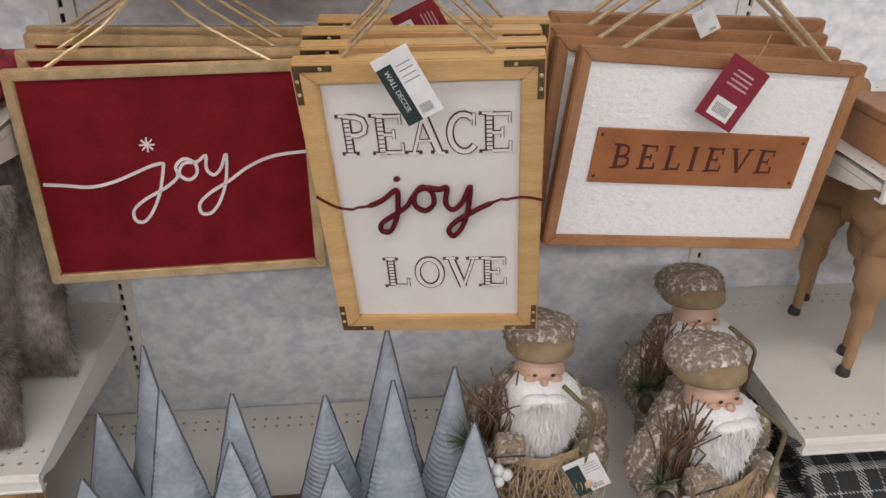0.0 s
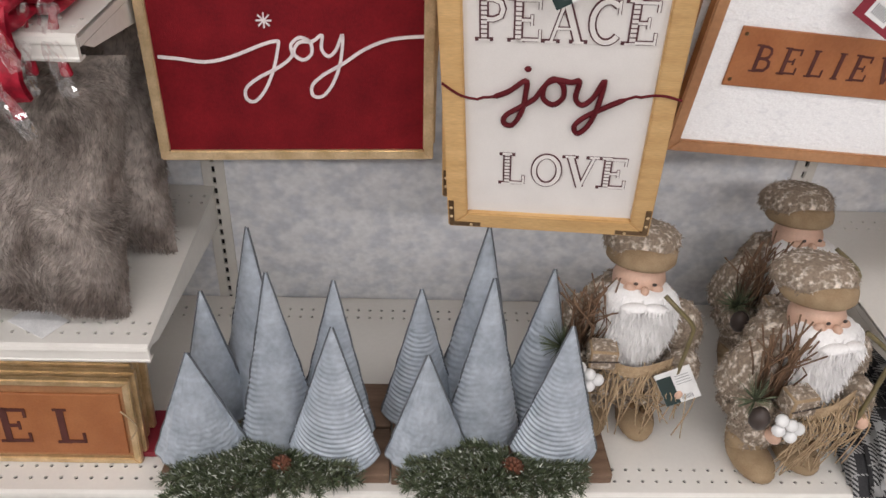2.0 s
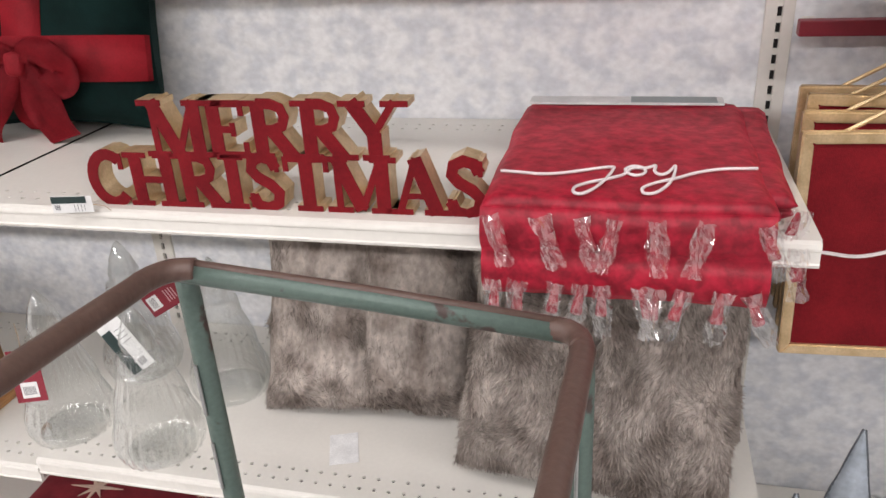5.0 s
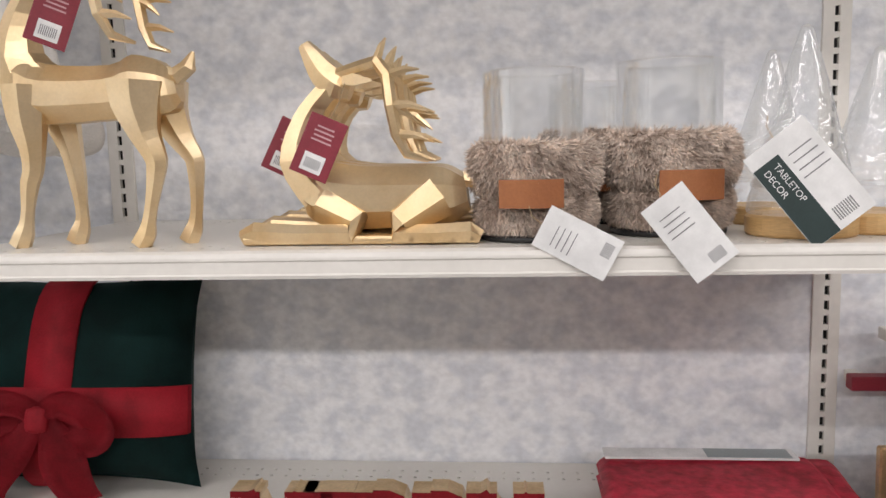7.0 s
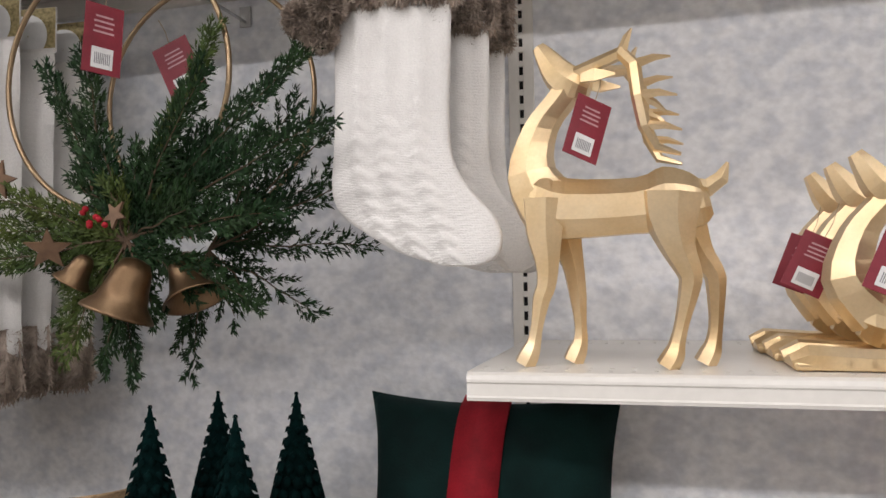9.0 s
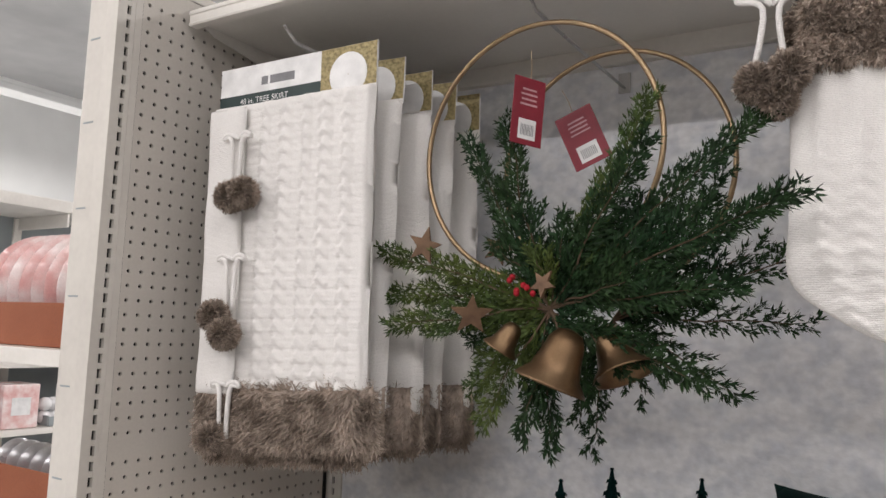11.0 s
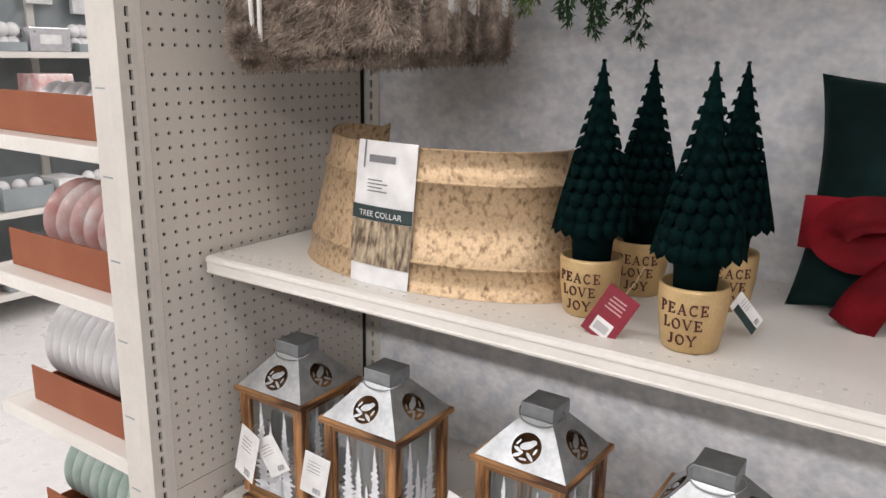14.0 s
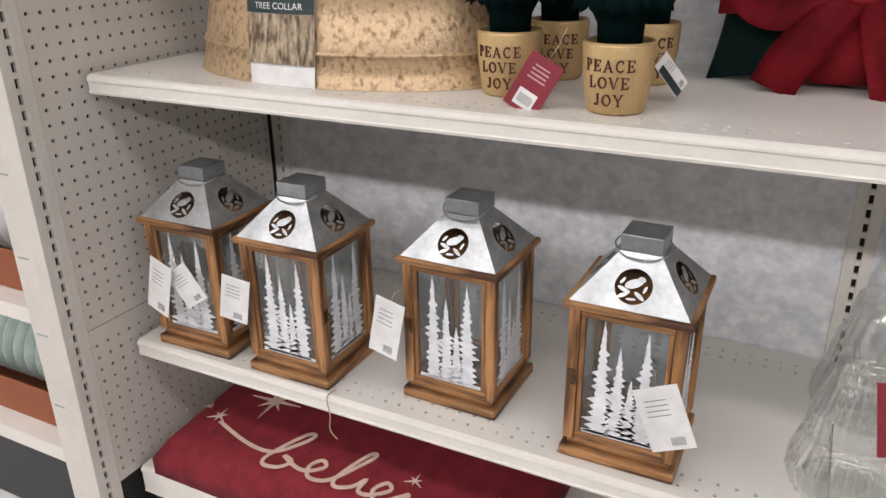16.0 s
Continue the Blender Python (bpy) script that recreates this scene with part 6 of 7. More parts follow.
def bow_leaf(pts, w0, w1):
    bm = bmesh.new()
    P = smoothpts(pts, 6)
    rows3 = []
    for k, p in enumerate(P):
        t = k / (len(P) - 1)
        w = (w0 + (w1 - w0) * math.sin(min(1, t * 1.6) * math.pi / 2)) / 2
        d = (P[min(k + 1, len(P) - 1)] - P[max(k - 1, 0)]).normalized()
        s = Vector((0, -1, 0)).cross(d).normalized()
        rows3.append([bm.verts.new(p + s * w * q + Vector((0, .008 * (abs(q) - .5) + .006 * math.sin(q * 5 + k * .4), 0))) for q in (-1, -.5, 0, .5, 1)])
    for A, C in zip(rows3, rows3[1:]):
        for i in range(4):
            bm.faces.new((A[i], A[i + 1], C[i + 1], C[i]))
    bmesh.ops.solidify(bm, geom=list(bm.faces), thickness=.004)
    return bm


BOW = (([(.0, -.095, .150), (-.045, -.118, .172), (-.105, -.122, .168), (-.138, -.108, .140), (-.105, -.098, .118), (-.04, -.094, .128), (0, -.095, .145)], .03, .062),
       ([(.0, -.095, .150), (.04, -.118, .170), (.085, -.120, .160), (.105, -.106, .132), (.08, -.098, .112), (.03, -.094, .126), (0, -.095, .145)], .03, .058),
       ([(-.005, -.098, .145), (-.035, -.104, .10), (-.075, -.098, .05), (-.095, -.082, .008)], .035, .065),
       ([(.01, -.098, .145), (.035, -.104, .10), (.055, -.098, .05), (.068, -.082, .010)], .035, .075))
for pts, a, b in BOW:
    part("bow_loop", bow_leaf([(px - .018, py, pz - .018) for px, py, pz in pts], a, b), RIBV, e, smooth=True)
part("bow_knot", B(-.036, .002, -.112, -.088, .105, .148, .010), RIBV, e, smooth=True)


# ---- flocked trees in gold pots ----
def potted_tree(m, label):
    e = thing("flocked_tree", label, "christmas decor", m, "green flocked trees")
    pot = part("pot", lathe(bmesh.new(), [(.001, 0), (.034, 0), (.038, .004), (.0445, .05), (.046, .085), (.0445, .09), (.041, .088), (.040, .078), (.001, .078)], 36, cap=False), POTG, e, "gold painted pot", smooth=True)
    for txt, z in (("PEACE", .056), ("LOVE", .035), ("JOY", .013)):
        bm = bmesh.new()
        h = .0145
        w = word_width(txt, h, .0022)
        serif_word(bm, txt, -w / 2, z, h, .0022, -.0006, .0006, 1, .0022)
        for v in bm.verts:
            rr = (.0375 + .0071 * v.co.z / .05 if v.co.z < .05 else .0445 + .0015 * (v.co.z - .05) / .035) + .0008
            a = v.co.x / rr
            v.co = Vector(((rr - v.co.y) * math.sin(a), -(rr - v.co.y) * math.cos(a), v.co.z))
        part("lettering", bm, LETTER, pot)
    bm = bmesh.new()
    tiers = 13
    lathe(bm, [(.028, .078), (.03, .11), (.046, .142), (.002, .37)], 14)
    for j in range(tiers):
        t = j / (tiers - 1)
        r = .060 * (1 - t) ** .95 + .0015
        z = .146 + .226 * t
        n = max(4, int(13 * (1 - t) + 4))
        for i in range(n):
            a = 2 * math.pi * (i + .5 * (j % 2)) / n
            s = (.020 * (1 - t) + .0035)
            mm = Matrix.Translation((r * .72 * math.cos(a), r * .72 * math.sin(a), z)) @ pose(0, 0, 0, 0, 0, math.degrees(a)) @ pose(0, 0, 0, 0, 28, 0)
            pts = [(-.4, 0, .35), (.35, -.62, .1), (.35, .62, .1), (.9, -.42, -.25), (.9, .42, -.25), (1.12, 0, -.42), (.3, 0, .5), (.3, 0, -.35)]
            v = [bm.verts.new(mm @ (Vector(p) * s)) for p in pts]
            for q in ((0, 1, 6), (0, 6, 2), (1, 3, 6), (2, 6, 4), (3, 5, 6), (4, 6, 5), (0, 7, 1), (0, 2, 7), (1, 7, 3), (2, 4, 7), (3, 7, 5), (4, 5, 7)):
                bm.faces.new([v[i] for i in q])
    part("foliage", bm, FLOCK, e, "dark green flocked tiers", smooth=True)
    return e


for x, y, r in ((.715, -.352, 0), (.738, -.205, 14), (.884, -.402, 0), (.874, -.195, 20)):
    potted_tree(pose(x, y, Z3W + .0005, 0, 0, r), "dark green flocked tree in gold PEACE LOVE JOY pot")
wine_tag(Matrix.Translation((.800, -.428, Z3W + .064)) @ pose(0, 0, 0, -10, 28, 0), .058, .085)
white_tag(Matrix.Translation((.925, -.345, Z3W + .06)) @ pose(0, 0, 0, -20, -35, 70), .03, .055, "white tag hanging by a pot", True)

# ---- gold tree collar ----
e = thing("tree_collar", "weathered gold metal tree collar with printed sleeve", "tree collar", pose(.392, -.262, Z3W + .0005))
bm = bmesh.new()
RB, RT, HC = (.298, .176), (.238, .138), .230
NC = 80
A0, A1 = radians(150), radians(372)


def collar_pt(a, t, off=0.0):
    return Vector(((RB[0] + (RT[0] - RB[0]) * t + off) * math.cos(a), (RB[1] + (RT[1] - RB[1]) * t + off) * math.sin(a), HC * t + (.012 * max(0, -math.cos(a)) ** 6 * t)))


levels = [(0, .003), (.012, .003), (.02, 0), (.2, 0), (.205, .004), (.225, .004), (.23, 0), (.76, 0), (.765, .004), (.785, .004), (.79, 0), (.985, 0), (.99, .003), (1, .003)]
for off in (0, -.0025):
    R = [[bm.verts.new(collar_pt(A0 + (A1 - A0) * k / NC, t, (o + off if off == 0 else off))) for k in range(NC + 1)] for t, o in levels]
    for A, C in zip(R, R[1:]):
        for k in range(NC):
            bm.faces.new((A[k], A[k + 1], C[k + 1], C[k]))
part("metal_wall", bm, COLLARG, e, smooth=True)
bm = bmesh.new()
for s0 in (0, -.003):
    g2 = [[bm.verts.new(collar_pt(A0 + .10 - .24 * i / 8, .02 + .96 * j / 6, .004 + s0 + .014 * (i / 8) ** 2) + Vector((0, 0, .012 * (i / 8) ** 2 * (j / 6)))) for j in range(7)] for i in range(9)]
    for A, C in zip(g2, g2[1:]):
        for j in range(6):
            bm.faces.new((A[j], A[j + 1], C[j + 1], C[j]))
part("curled_end", bm, COLLARG, e, "curled end of the metal band", smooth=True)


def lean_angle(u, t):
    """Angle on the collar at a fraction u across the slanted sleeve, at height t."""
    lo, hi = -1.83 - .12 * t, -1.42 + .01 * t
    return lo + (hi - lo) * u


def sleeve(t0, t1, off, mat, name, u0=0, u1=1):
    bm2 = bmesh.new()
    g = [[[bm2.verts.new(collar_pt(lean_angle(u0 + (u1 - u0) * i / 8, t0 + (t1 - t0) * j / 6), t0 + (t1 - t0) * j / 6, off + s)) for j in range(7)] for i in range(9)] for s in (0, .0012)]
    for s in (0, 1):
        for i in range(8):
            for j in range(6):
                bm2.faces.new((g[s][i][j], g[s][i + 1][j], g[s][i + 1][j + 1], g[s][i][j + 1]))
    return part(name, bm2, mat, e)


sl = sleeve(.0, 1.02, .004, TAGW, "card_sleeve")
sleeve(.46, .56, .0066, TAGG, "green_band")
sleeve(.14, .455, .0066, PHOTO, "picture")


def on_collar(bm2, a0, off):
    for v in bm2.verts:
        t = v.co.z / HC
        v.co = collar_pt(lean_angle(.5 + v.co.x / .118, t) + a0, t, off)
    return bm2


bm = bmesh.new()
plain_word(bm, "TREE COLLAR", -.042, .1115, .0095, 0)
part("lettering", on_collar(bm, 0, .0084), TAGW, e)
bm = bmesh.new()
for k in range(4):
    box(bm, -.03, .0 + .01 * (k % 2), 0, .0003, .17 - k * .006, .172 - k * .006)
box(bm, -.03, .022, 0, .0003, .2, .212)
box(bm, -.042, -.039, 0, .0003, .19, .235)
part("print", on_collar(bm, 0, .0068), TAGB, e)


# ---- wooden lanterns ----
def tree_print(bm, cx, z0, h, w, y0, y1, seed):
    """A frosted fir: a narrow jagged outline."""
    rng = random.Random(seed)
    L, R = [], []
    n = 17
    for k in range(n):
        t = k / (n - 1)
        q = w / 2 * (1 - t) ** .8
        z = z0 + h * t
        L += [(cx - q * rng.uniform(.55, 1.45) - .0008, z), (cx - q * .42 - .0006, z + h / n * .6)]
        R += [(cx + q * rng.uniform(.55, 1.45) + .0008, z), (cx + q * .42 + .0006, z + h / n * .6)]
    for a in range(len(L) - 1):
        poly(bm, [L[a], R[a], R[a + 1], L[a + 1]], y0, y1)


def lantern(m, label, seed):
    e = thing("lantern", label, "lantern", m, "wooden lanterns")
    w = .085
    part("base", B(-w, w, -w, w, 0, .018, .003), LWOODH, e)
    part("base_step", B(-w + .009, w - .009, -w + .009, w - .009, .0185, .030, .002), LWOODH, e)
    q = w - .012
    for sx in (-1, 1):
        for sy in (-1, 1):
            part("post", B(sx * q - .008 if sx > 0 else -q - .008, sx * q + .008 if sx > 0 else -q + .008, sy * q - .008, sy * q + .008, .0305, .2475, .002), LWOOD, e)
    for k in range(4):
        a = radians(90 * k)
        r = Matrix.Rotation(a, 4, "Z")
        for z0, z1 in ((.031, .043), (.2345, .247)):
            bm = B(-q + .0085, q - .0085, -q - .005, -q + .005, z0, z1, .001)
            bm.transform(r)
            part("rail", bm, LWOODH, e)
        for sx in (-1, 1):
            bm = B(sx * (q - .0125) - .0035, sx * (q - .0125) + .0035, -q - .004, -q + .004, .0435, .234, .001)
            bm.transform(r)
            part("stile", bm, LWOOD, e)
        g = B(-q + .016, q - .016, -q - .001, -q + .001, .0435, .234)
        g.transform(r)
        pane = part("pane", g, PANE, e)
        pane.visible_shadow = False
        bm = bmesh.new()
        for j, (cx, h, ww) in enumerate(((-.030, .172, .040), (-.006, .132, .036), (.031, .165, .042), (.012, .090, .032))):
            tree_print(bm, cx, .046, h * (1.05 + .05 * ((k + j) % 2)), ww, -q - .0017, -q - .0012, seed * 9 + j + k)
        box(bm, -q + .018, q - .018, -q - .0017, -q - .0012, .044, .05)
        bm.transform(r)
        part("frosted_print", bm, FROSTW, pane, "white frosted fir print")
    part("eave", B(-w - .004, w + .004, -w - .004, w + .004, .248, .2585, .003), LWOODH, e)
    t, z0, z1 = .0285, .259, .322
    b = w - .003
    for k in range(4):
        r = Matrix.Rotation(radians(90 * k), 4, "Z")
        bm = bmesh.new()
        # roof sheet with a round cut-out: ring of quads between a circle and the trapezium
        n = 32
        cz, cr = .42, .0255
        sl = Vector((0, b - t, z1 - z0))
        up = sl.normalized()

        def P(u, v):
            return Vector((u, -b, z0)) + up * v
        Ls = sl.length
        cvv = Ls * cz
        ring, outer = [], []
        for i in range(n):
            a = 2 * math.pi * i / n
            ring.append(P(cr * math.cos(a), cvv + cr * math.sin(a)))
            dx, dv = math.cos(a), math.sin(a)
            best = 9
            if dv < -1e-6:
                best = min(best, -cvv / dv)
            if dv > 1e-6:
                best = min(best, (Ls - cvv) / dv)
            for s in (-1, 1):
                # side: u = s*(b - (b-t) v/Ls)
                den = s * dx + (b - t) / Ls * dv
                if den > 1e-6:
                    best = min(best, (b - (b - t) * cvv / Ls) / den)
            outer.append(P(dx * best, cvv + dv * best))
        corners = [P(-b, 0), P(b, 0), P(t, Ls), P(-t, Ls)]
        for c in corners:
            j = min(range(n), key=lambda i: (outer[i] - c).length)
            outer[j] = c
        va, vo = [bm.verts.new(p) for p in ring], [bm.verts.new(p) for p in outer]
        for i in range(n):
            j = (i + 1) % n
            bm.faces.new((va[i], vo[i], vo[j], va[j]))
        # bird and leaves left standing in the opening
        for cu, cv, ru, rv, rot in ((0, .004, .013, .0065, 25), (.009, .011, .0055, .0045, 0), (-.012, -.006, .010, .003, -20), (-.012, -.014, .008, .003, 30), (.010, -.012, .009, .003, -35), (.0, -.018, .007, .002, 5), (-.016, .006, .006, .002, 60), (.016, -.002, .006, .002, 70)):
            pts = []
            for i in range(10):
                a = 2 * math.pi * i / 10
                x, y = ru * math.cos(a), rv * math.sin(a)
                c, s2 = math.cos(radians(rot)), math.sin(radians(rot))
                pts.append(bm.verts.new(P(cu + x * c - y * s2, cvv + cv + x * s2 + y * c)))
            bm.faces.new(pts)
        bm.transform(r)
        part("roof_panel", bm, ZINCL, e, "bright zinc roof sheet with bird cut-out")
    part("cap", B(-t - .001, t + .001, -t - .001, t + .001, z1 + .001, z1 + .025, .0015), ZINCD, e, "dark zinc chimney box")
    hp = [(-t - .003, 0, z1 + .014), (-t - .012, -.012, z1 + .004), (-.02, -.036, z1 - .004), (.02, -.036, z1 - .004), (t + .012, -.012, z1 + .004), (t + .003, 0, z1 + .014)]
    part("wire_handle", tube(bmesh.new(), smoothpts(hp, 6), .0013, 6), ZINCD, e)
    bm = box(bmesh.new(), -q - .006, -q + .008, -q - .0105, -q - .0075, .125, .150, .001)
    tube(bm, [(-q + .004, -q - .011, .145), (-q + .010, -q - .014, .134), (-q + .004, -q - .011, .128)], .002, 6)
    if seed < 5:
        bm.transform(Matrix.Rotation(radians(90), 4, "Z"))
    cl = part("clasp", bm, BRASS, e, "dark brass clasp")
    part("hole_floor", B(-q + .02, q - .02, -q + .02, q - .02, .0305, .034), LWOODH, e)
    return e


for k, (x, y, r) in enumerate(((.133, -.388, 1), (.358, -.392, 0), (.651, -.347, -1), (.937, -.380, 0))):
    lantern(pose(x, y, Z2W + .0005, 0, 0, r), "brown wood lantern with zinc roof and frosted fir panes", k + 3)
white_tag(Matrix.Translation((.122, -.505, .635)) @ pose(0, 0, 0, -3, 14, -8), .058, .105)
white_tag(Matrix.Translation((.145, -.498, .625)) @ pose(0, 0, 0, -3, -34, 10), .05, .075, "blank back of a white hang tag")
white_tag(Matrix.Translation((.280, -.492, .630)) @ pose(0, 0, 0, -3, 9, 6), .056, .082, "blank back of a white hang tag")
white_tag(Matrix.Translation((.572, -.470, .640)) @ pose(0, 0, 0, -3, 10, -5), .055, .100)
white_tag(Matrix.Translation((.988, -.500, .617)) @ pose(0, 0, 0, -3, -22, 6), .060, .095)
e = thing("loose_twine", "loose tan twine hanging over the shelf edge", "twine", pose(.452, -.488, Z2W))
part("strand", tube(bmesh.new(), smoothpts([(0, .02, .002), (.0, -.006, .002), (.008, -.012, -.03), (.004, -.01, -.06), (.018, -.011, -.075)], 5), .0012, 5), TWINE, e)


# ---- knit pieces: tree skirts and stockings ----
def knit_sheet(w, h, d, cables, seed, outline=None, step=.0035):
    """A soft knit slab in the x-z plane, top at z = 0, with raised cables in front."""
    nx, nz = int(w / step), int(h / (step * 1.1))
    V, F = [], []
    idx = {}
    for s in (0, 1):
        for i in range(nx + 1):
            for j in range(nz + 1):
                u, z = -w / 2 + w * i / nx, -h * j / nz
                ed = min(1, min(i, nx - i, j, nz - j) * step / .012)
                y = -d / 2 * math.sqrt(ed * (2 - ed))
                if s == 0:
                    for c, cw in cables:
                        t = abs(u - c) / cw
                        if t < 1:
                            y -= (.0062 * (1 - t * t) + .0030 * math.sin(z * 255 + t * 3.4)) * ed
                    y -= .0012 * math.sin(z * 900) * ed + .003 * noise.noise((u * 9 + seed, z * 9, 0))
                else:
                    y = -y
                idx[s, i, j] = len(V)
                V.append((u + .003 * noise.noise((z * 12, seed, s)), y, z))
    for s in (0, 1):
        for i in range(nx):
            for j in range(nz):
                F.append((idx[s, i, j], idx[s, i + 1, j], idx[s, i + 1, j + 1], idx[s, i, j + 1]))
    for i in range(nx):
        for j in (0, nz):
            F.append((idx[0, i, j], idx[0, i + 1, j], idx[1, i + 1, j], idx[1, i, j]))
    for j in range(nz):
        for i in (0, nx):
            F.append((idx[0, i, j], idx[0, i, j + 1], idx[1, i, j + 1], idx[1, i, j]))
    return V, [], F


def fur_roll(e, name, w, h, d, m, seed, n=9000, L=.0125):
    bm = box(bmesh.new(), -w / 2, w / 2, -d / 2, d / 2, -h, 0)
    bmesh.ops.bevel(bm, geom=list(bm.edges), offset=min(h, d) * .42, segments=3, affect="EDGES")
    P, nn = scatter(bm, n, seed)
    base = part(name, bm, FURB, e, "brown faux fur trim", smooth=True, m=m)
    flow = np.array([[.8 * noise.noise((p[0] * 20, seed, p[2] * 20)), 0, -.8 + noise.noise((p[0] * 18, 5, p[2] * 18))] for p in P])
    part("fur", blades(P, nn * .45 + flow * .7, L, .0010, .8, seed, jit=.25), FURB, base)
    return base


def pom(e, c, r, seed):
    bm = lathe(bmesh.new(), [(r * .8 * math.sin(math.pi * k / 6) + 1e-4, -r * .8 * math.cos(math.pi * k / 6)) for k in range(7)], 10, cap=False)
    P, nn = scatter(bm, 2600, seed)
    b = part("pompom", bm, FURDARK, e, "brown fur pompom", smooth=True, m=pose(*c))
    part("fur", blades(P, nn, r * .4, .0010, .6, seed, jit=.35), FURB, b)


def tree_skirt(m, front, seed):
    e = thing("tree_skirt", "packaged white cable-knit tree skirt with fur trim" if front else "white knit tree skirt package hung behind another", "tree skirt", m, "knit tree skirts")
    w = .345 if front else .33
    part("header_card", B(-w / 2, w / 2, -.004, -.001, -.085, -.005, .0008), TAGW, e)
    part("header_band", B(-w / 2 + .001, w * .17, -.0052, -.0043, -.083, -.058), TAGG, e)
    part("header_photo", B(w * .17, w / 2 - .001, -.0052, -.0043, -.084, -.006), GLITTER, e)
    part("photo_disc", lathe(bmesh.new(), [(.001, 0), (.038, 0), (.038, .0006), (.001, .0006)], 24, cap=False, m=Matrix.Translation((w * .335, -.0054, -.055)) @ pose(0, 0, 0, 90)), TAGW, e)
    if front:
        bm = bmesh.new()
        plain_word(bm, "48 in. TREE SKIRT", -w / 2 + .05, -.076, .0105, -.0056)
        part("lettering", bm, TAGW, e)
        bm = box(bmesh.new(), -.055, .0, -.0038, -.0043, -.045, -.03)
        box(bm, -.075, -.06, -.0038, -.0043, -.045, -.03)
        part("logo_bar", bm, TAGB, e)
    cab = [(-.045, .010), (.0, .015), (.045, .010), (.085, .015), (.13, .012)] if front else [(.1, .02)]
    part("knit", knit_sheet(w, .53, .03, cab, seed, step=.004 if front else .012), KNIT, e, smooth=True, m=pose(0, -.006, -.078))
    fur_roll(e, "fur_hem", w + .02 if front else w - .01, .13, .05 if front else .034, pose(.002, -.008, -.555, 0, -3), seed, 34000 if front else 8000, .017 if front else .0125)
    if front:
        fl = part("flap_edge", knit_sheet(.085, .5, .016, [], seed + 3, step=.006), KNIT, e, "folded knit edge", smooth=True, m=pose(-.125, -.028, -.09))
        for z in (-.15, -.36, -.57):
            for s in (-1, 1):
                part("tie", tube(bmesh.new(), smoothpts([(-.085, -.04, z), (-.085 + s * .02, -.046, z + .007), (-.085 + s * .03, -.044, z), (-.085 + s * .012, -.046, z - .006), (-.085 + s * .008, -.046, z - .085)], 5), .0042, 6), KNIT, e, smooth=True)
        for c, k in (((-.085, -.055, -.255), 1), ((-.055, -.056, -.25), 2), ((-.108, -.055, -.455), 3), ((-.08, -.058, -.485), 4), ((-.10, -.055, -.655), 5)):
            pom(e, c, .026, seed + k)
    return e


tree_skirt(Matrix.Translation((.250, -.455, 2.000)) @ pose(0, 0, 0, 0, -1.2, 3), True, 41)
for k in range(4):
    tree_skirt(Matrix.Translation((.262 + .006 * k, -.385 + .075 * k, 2.0 - .006 * (k % 2))) @ pose(0, 0, 0, 0, (-1) ** k * .8, 4), False, 50 + k)


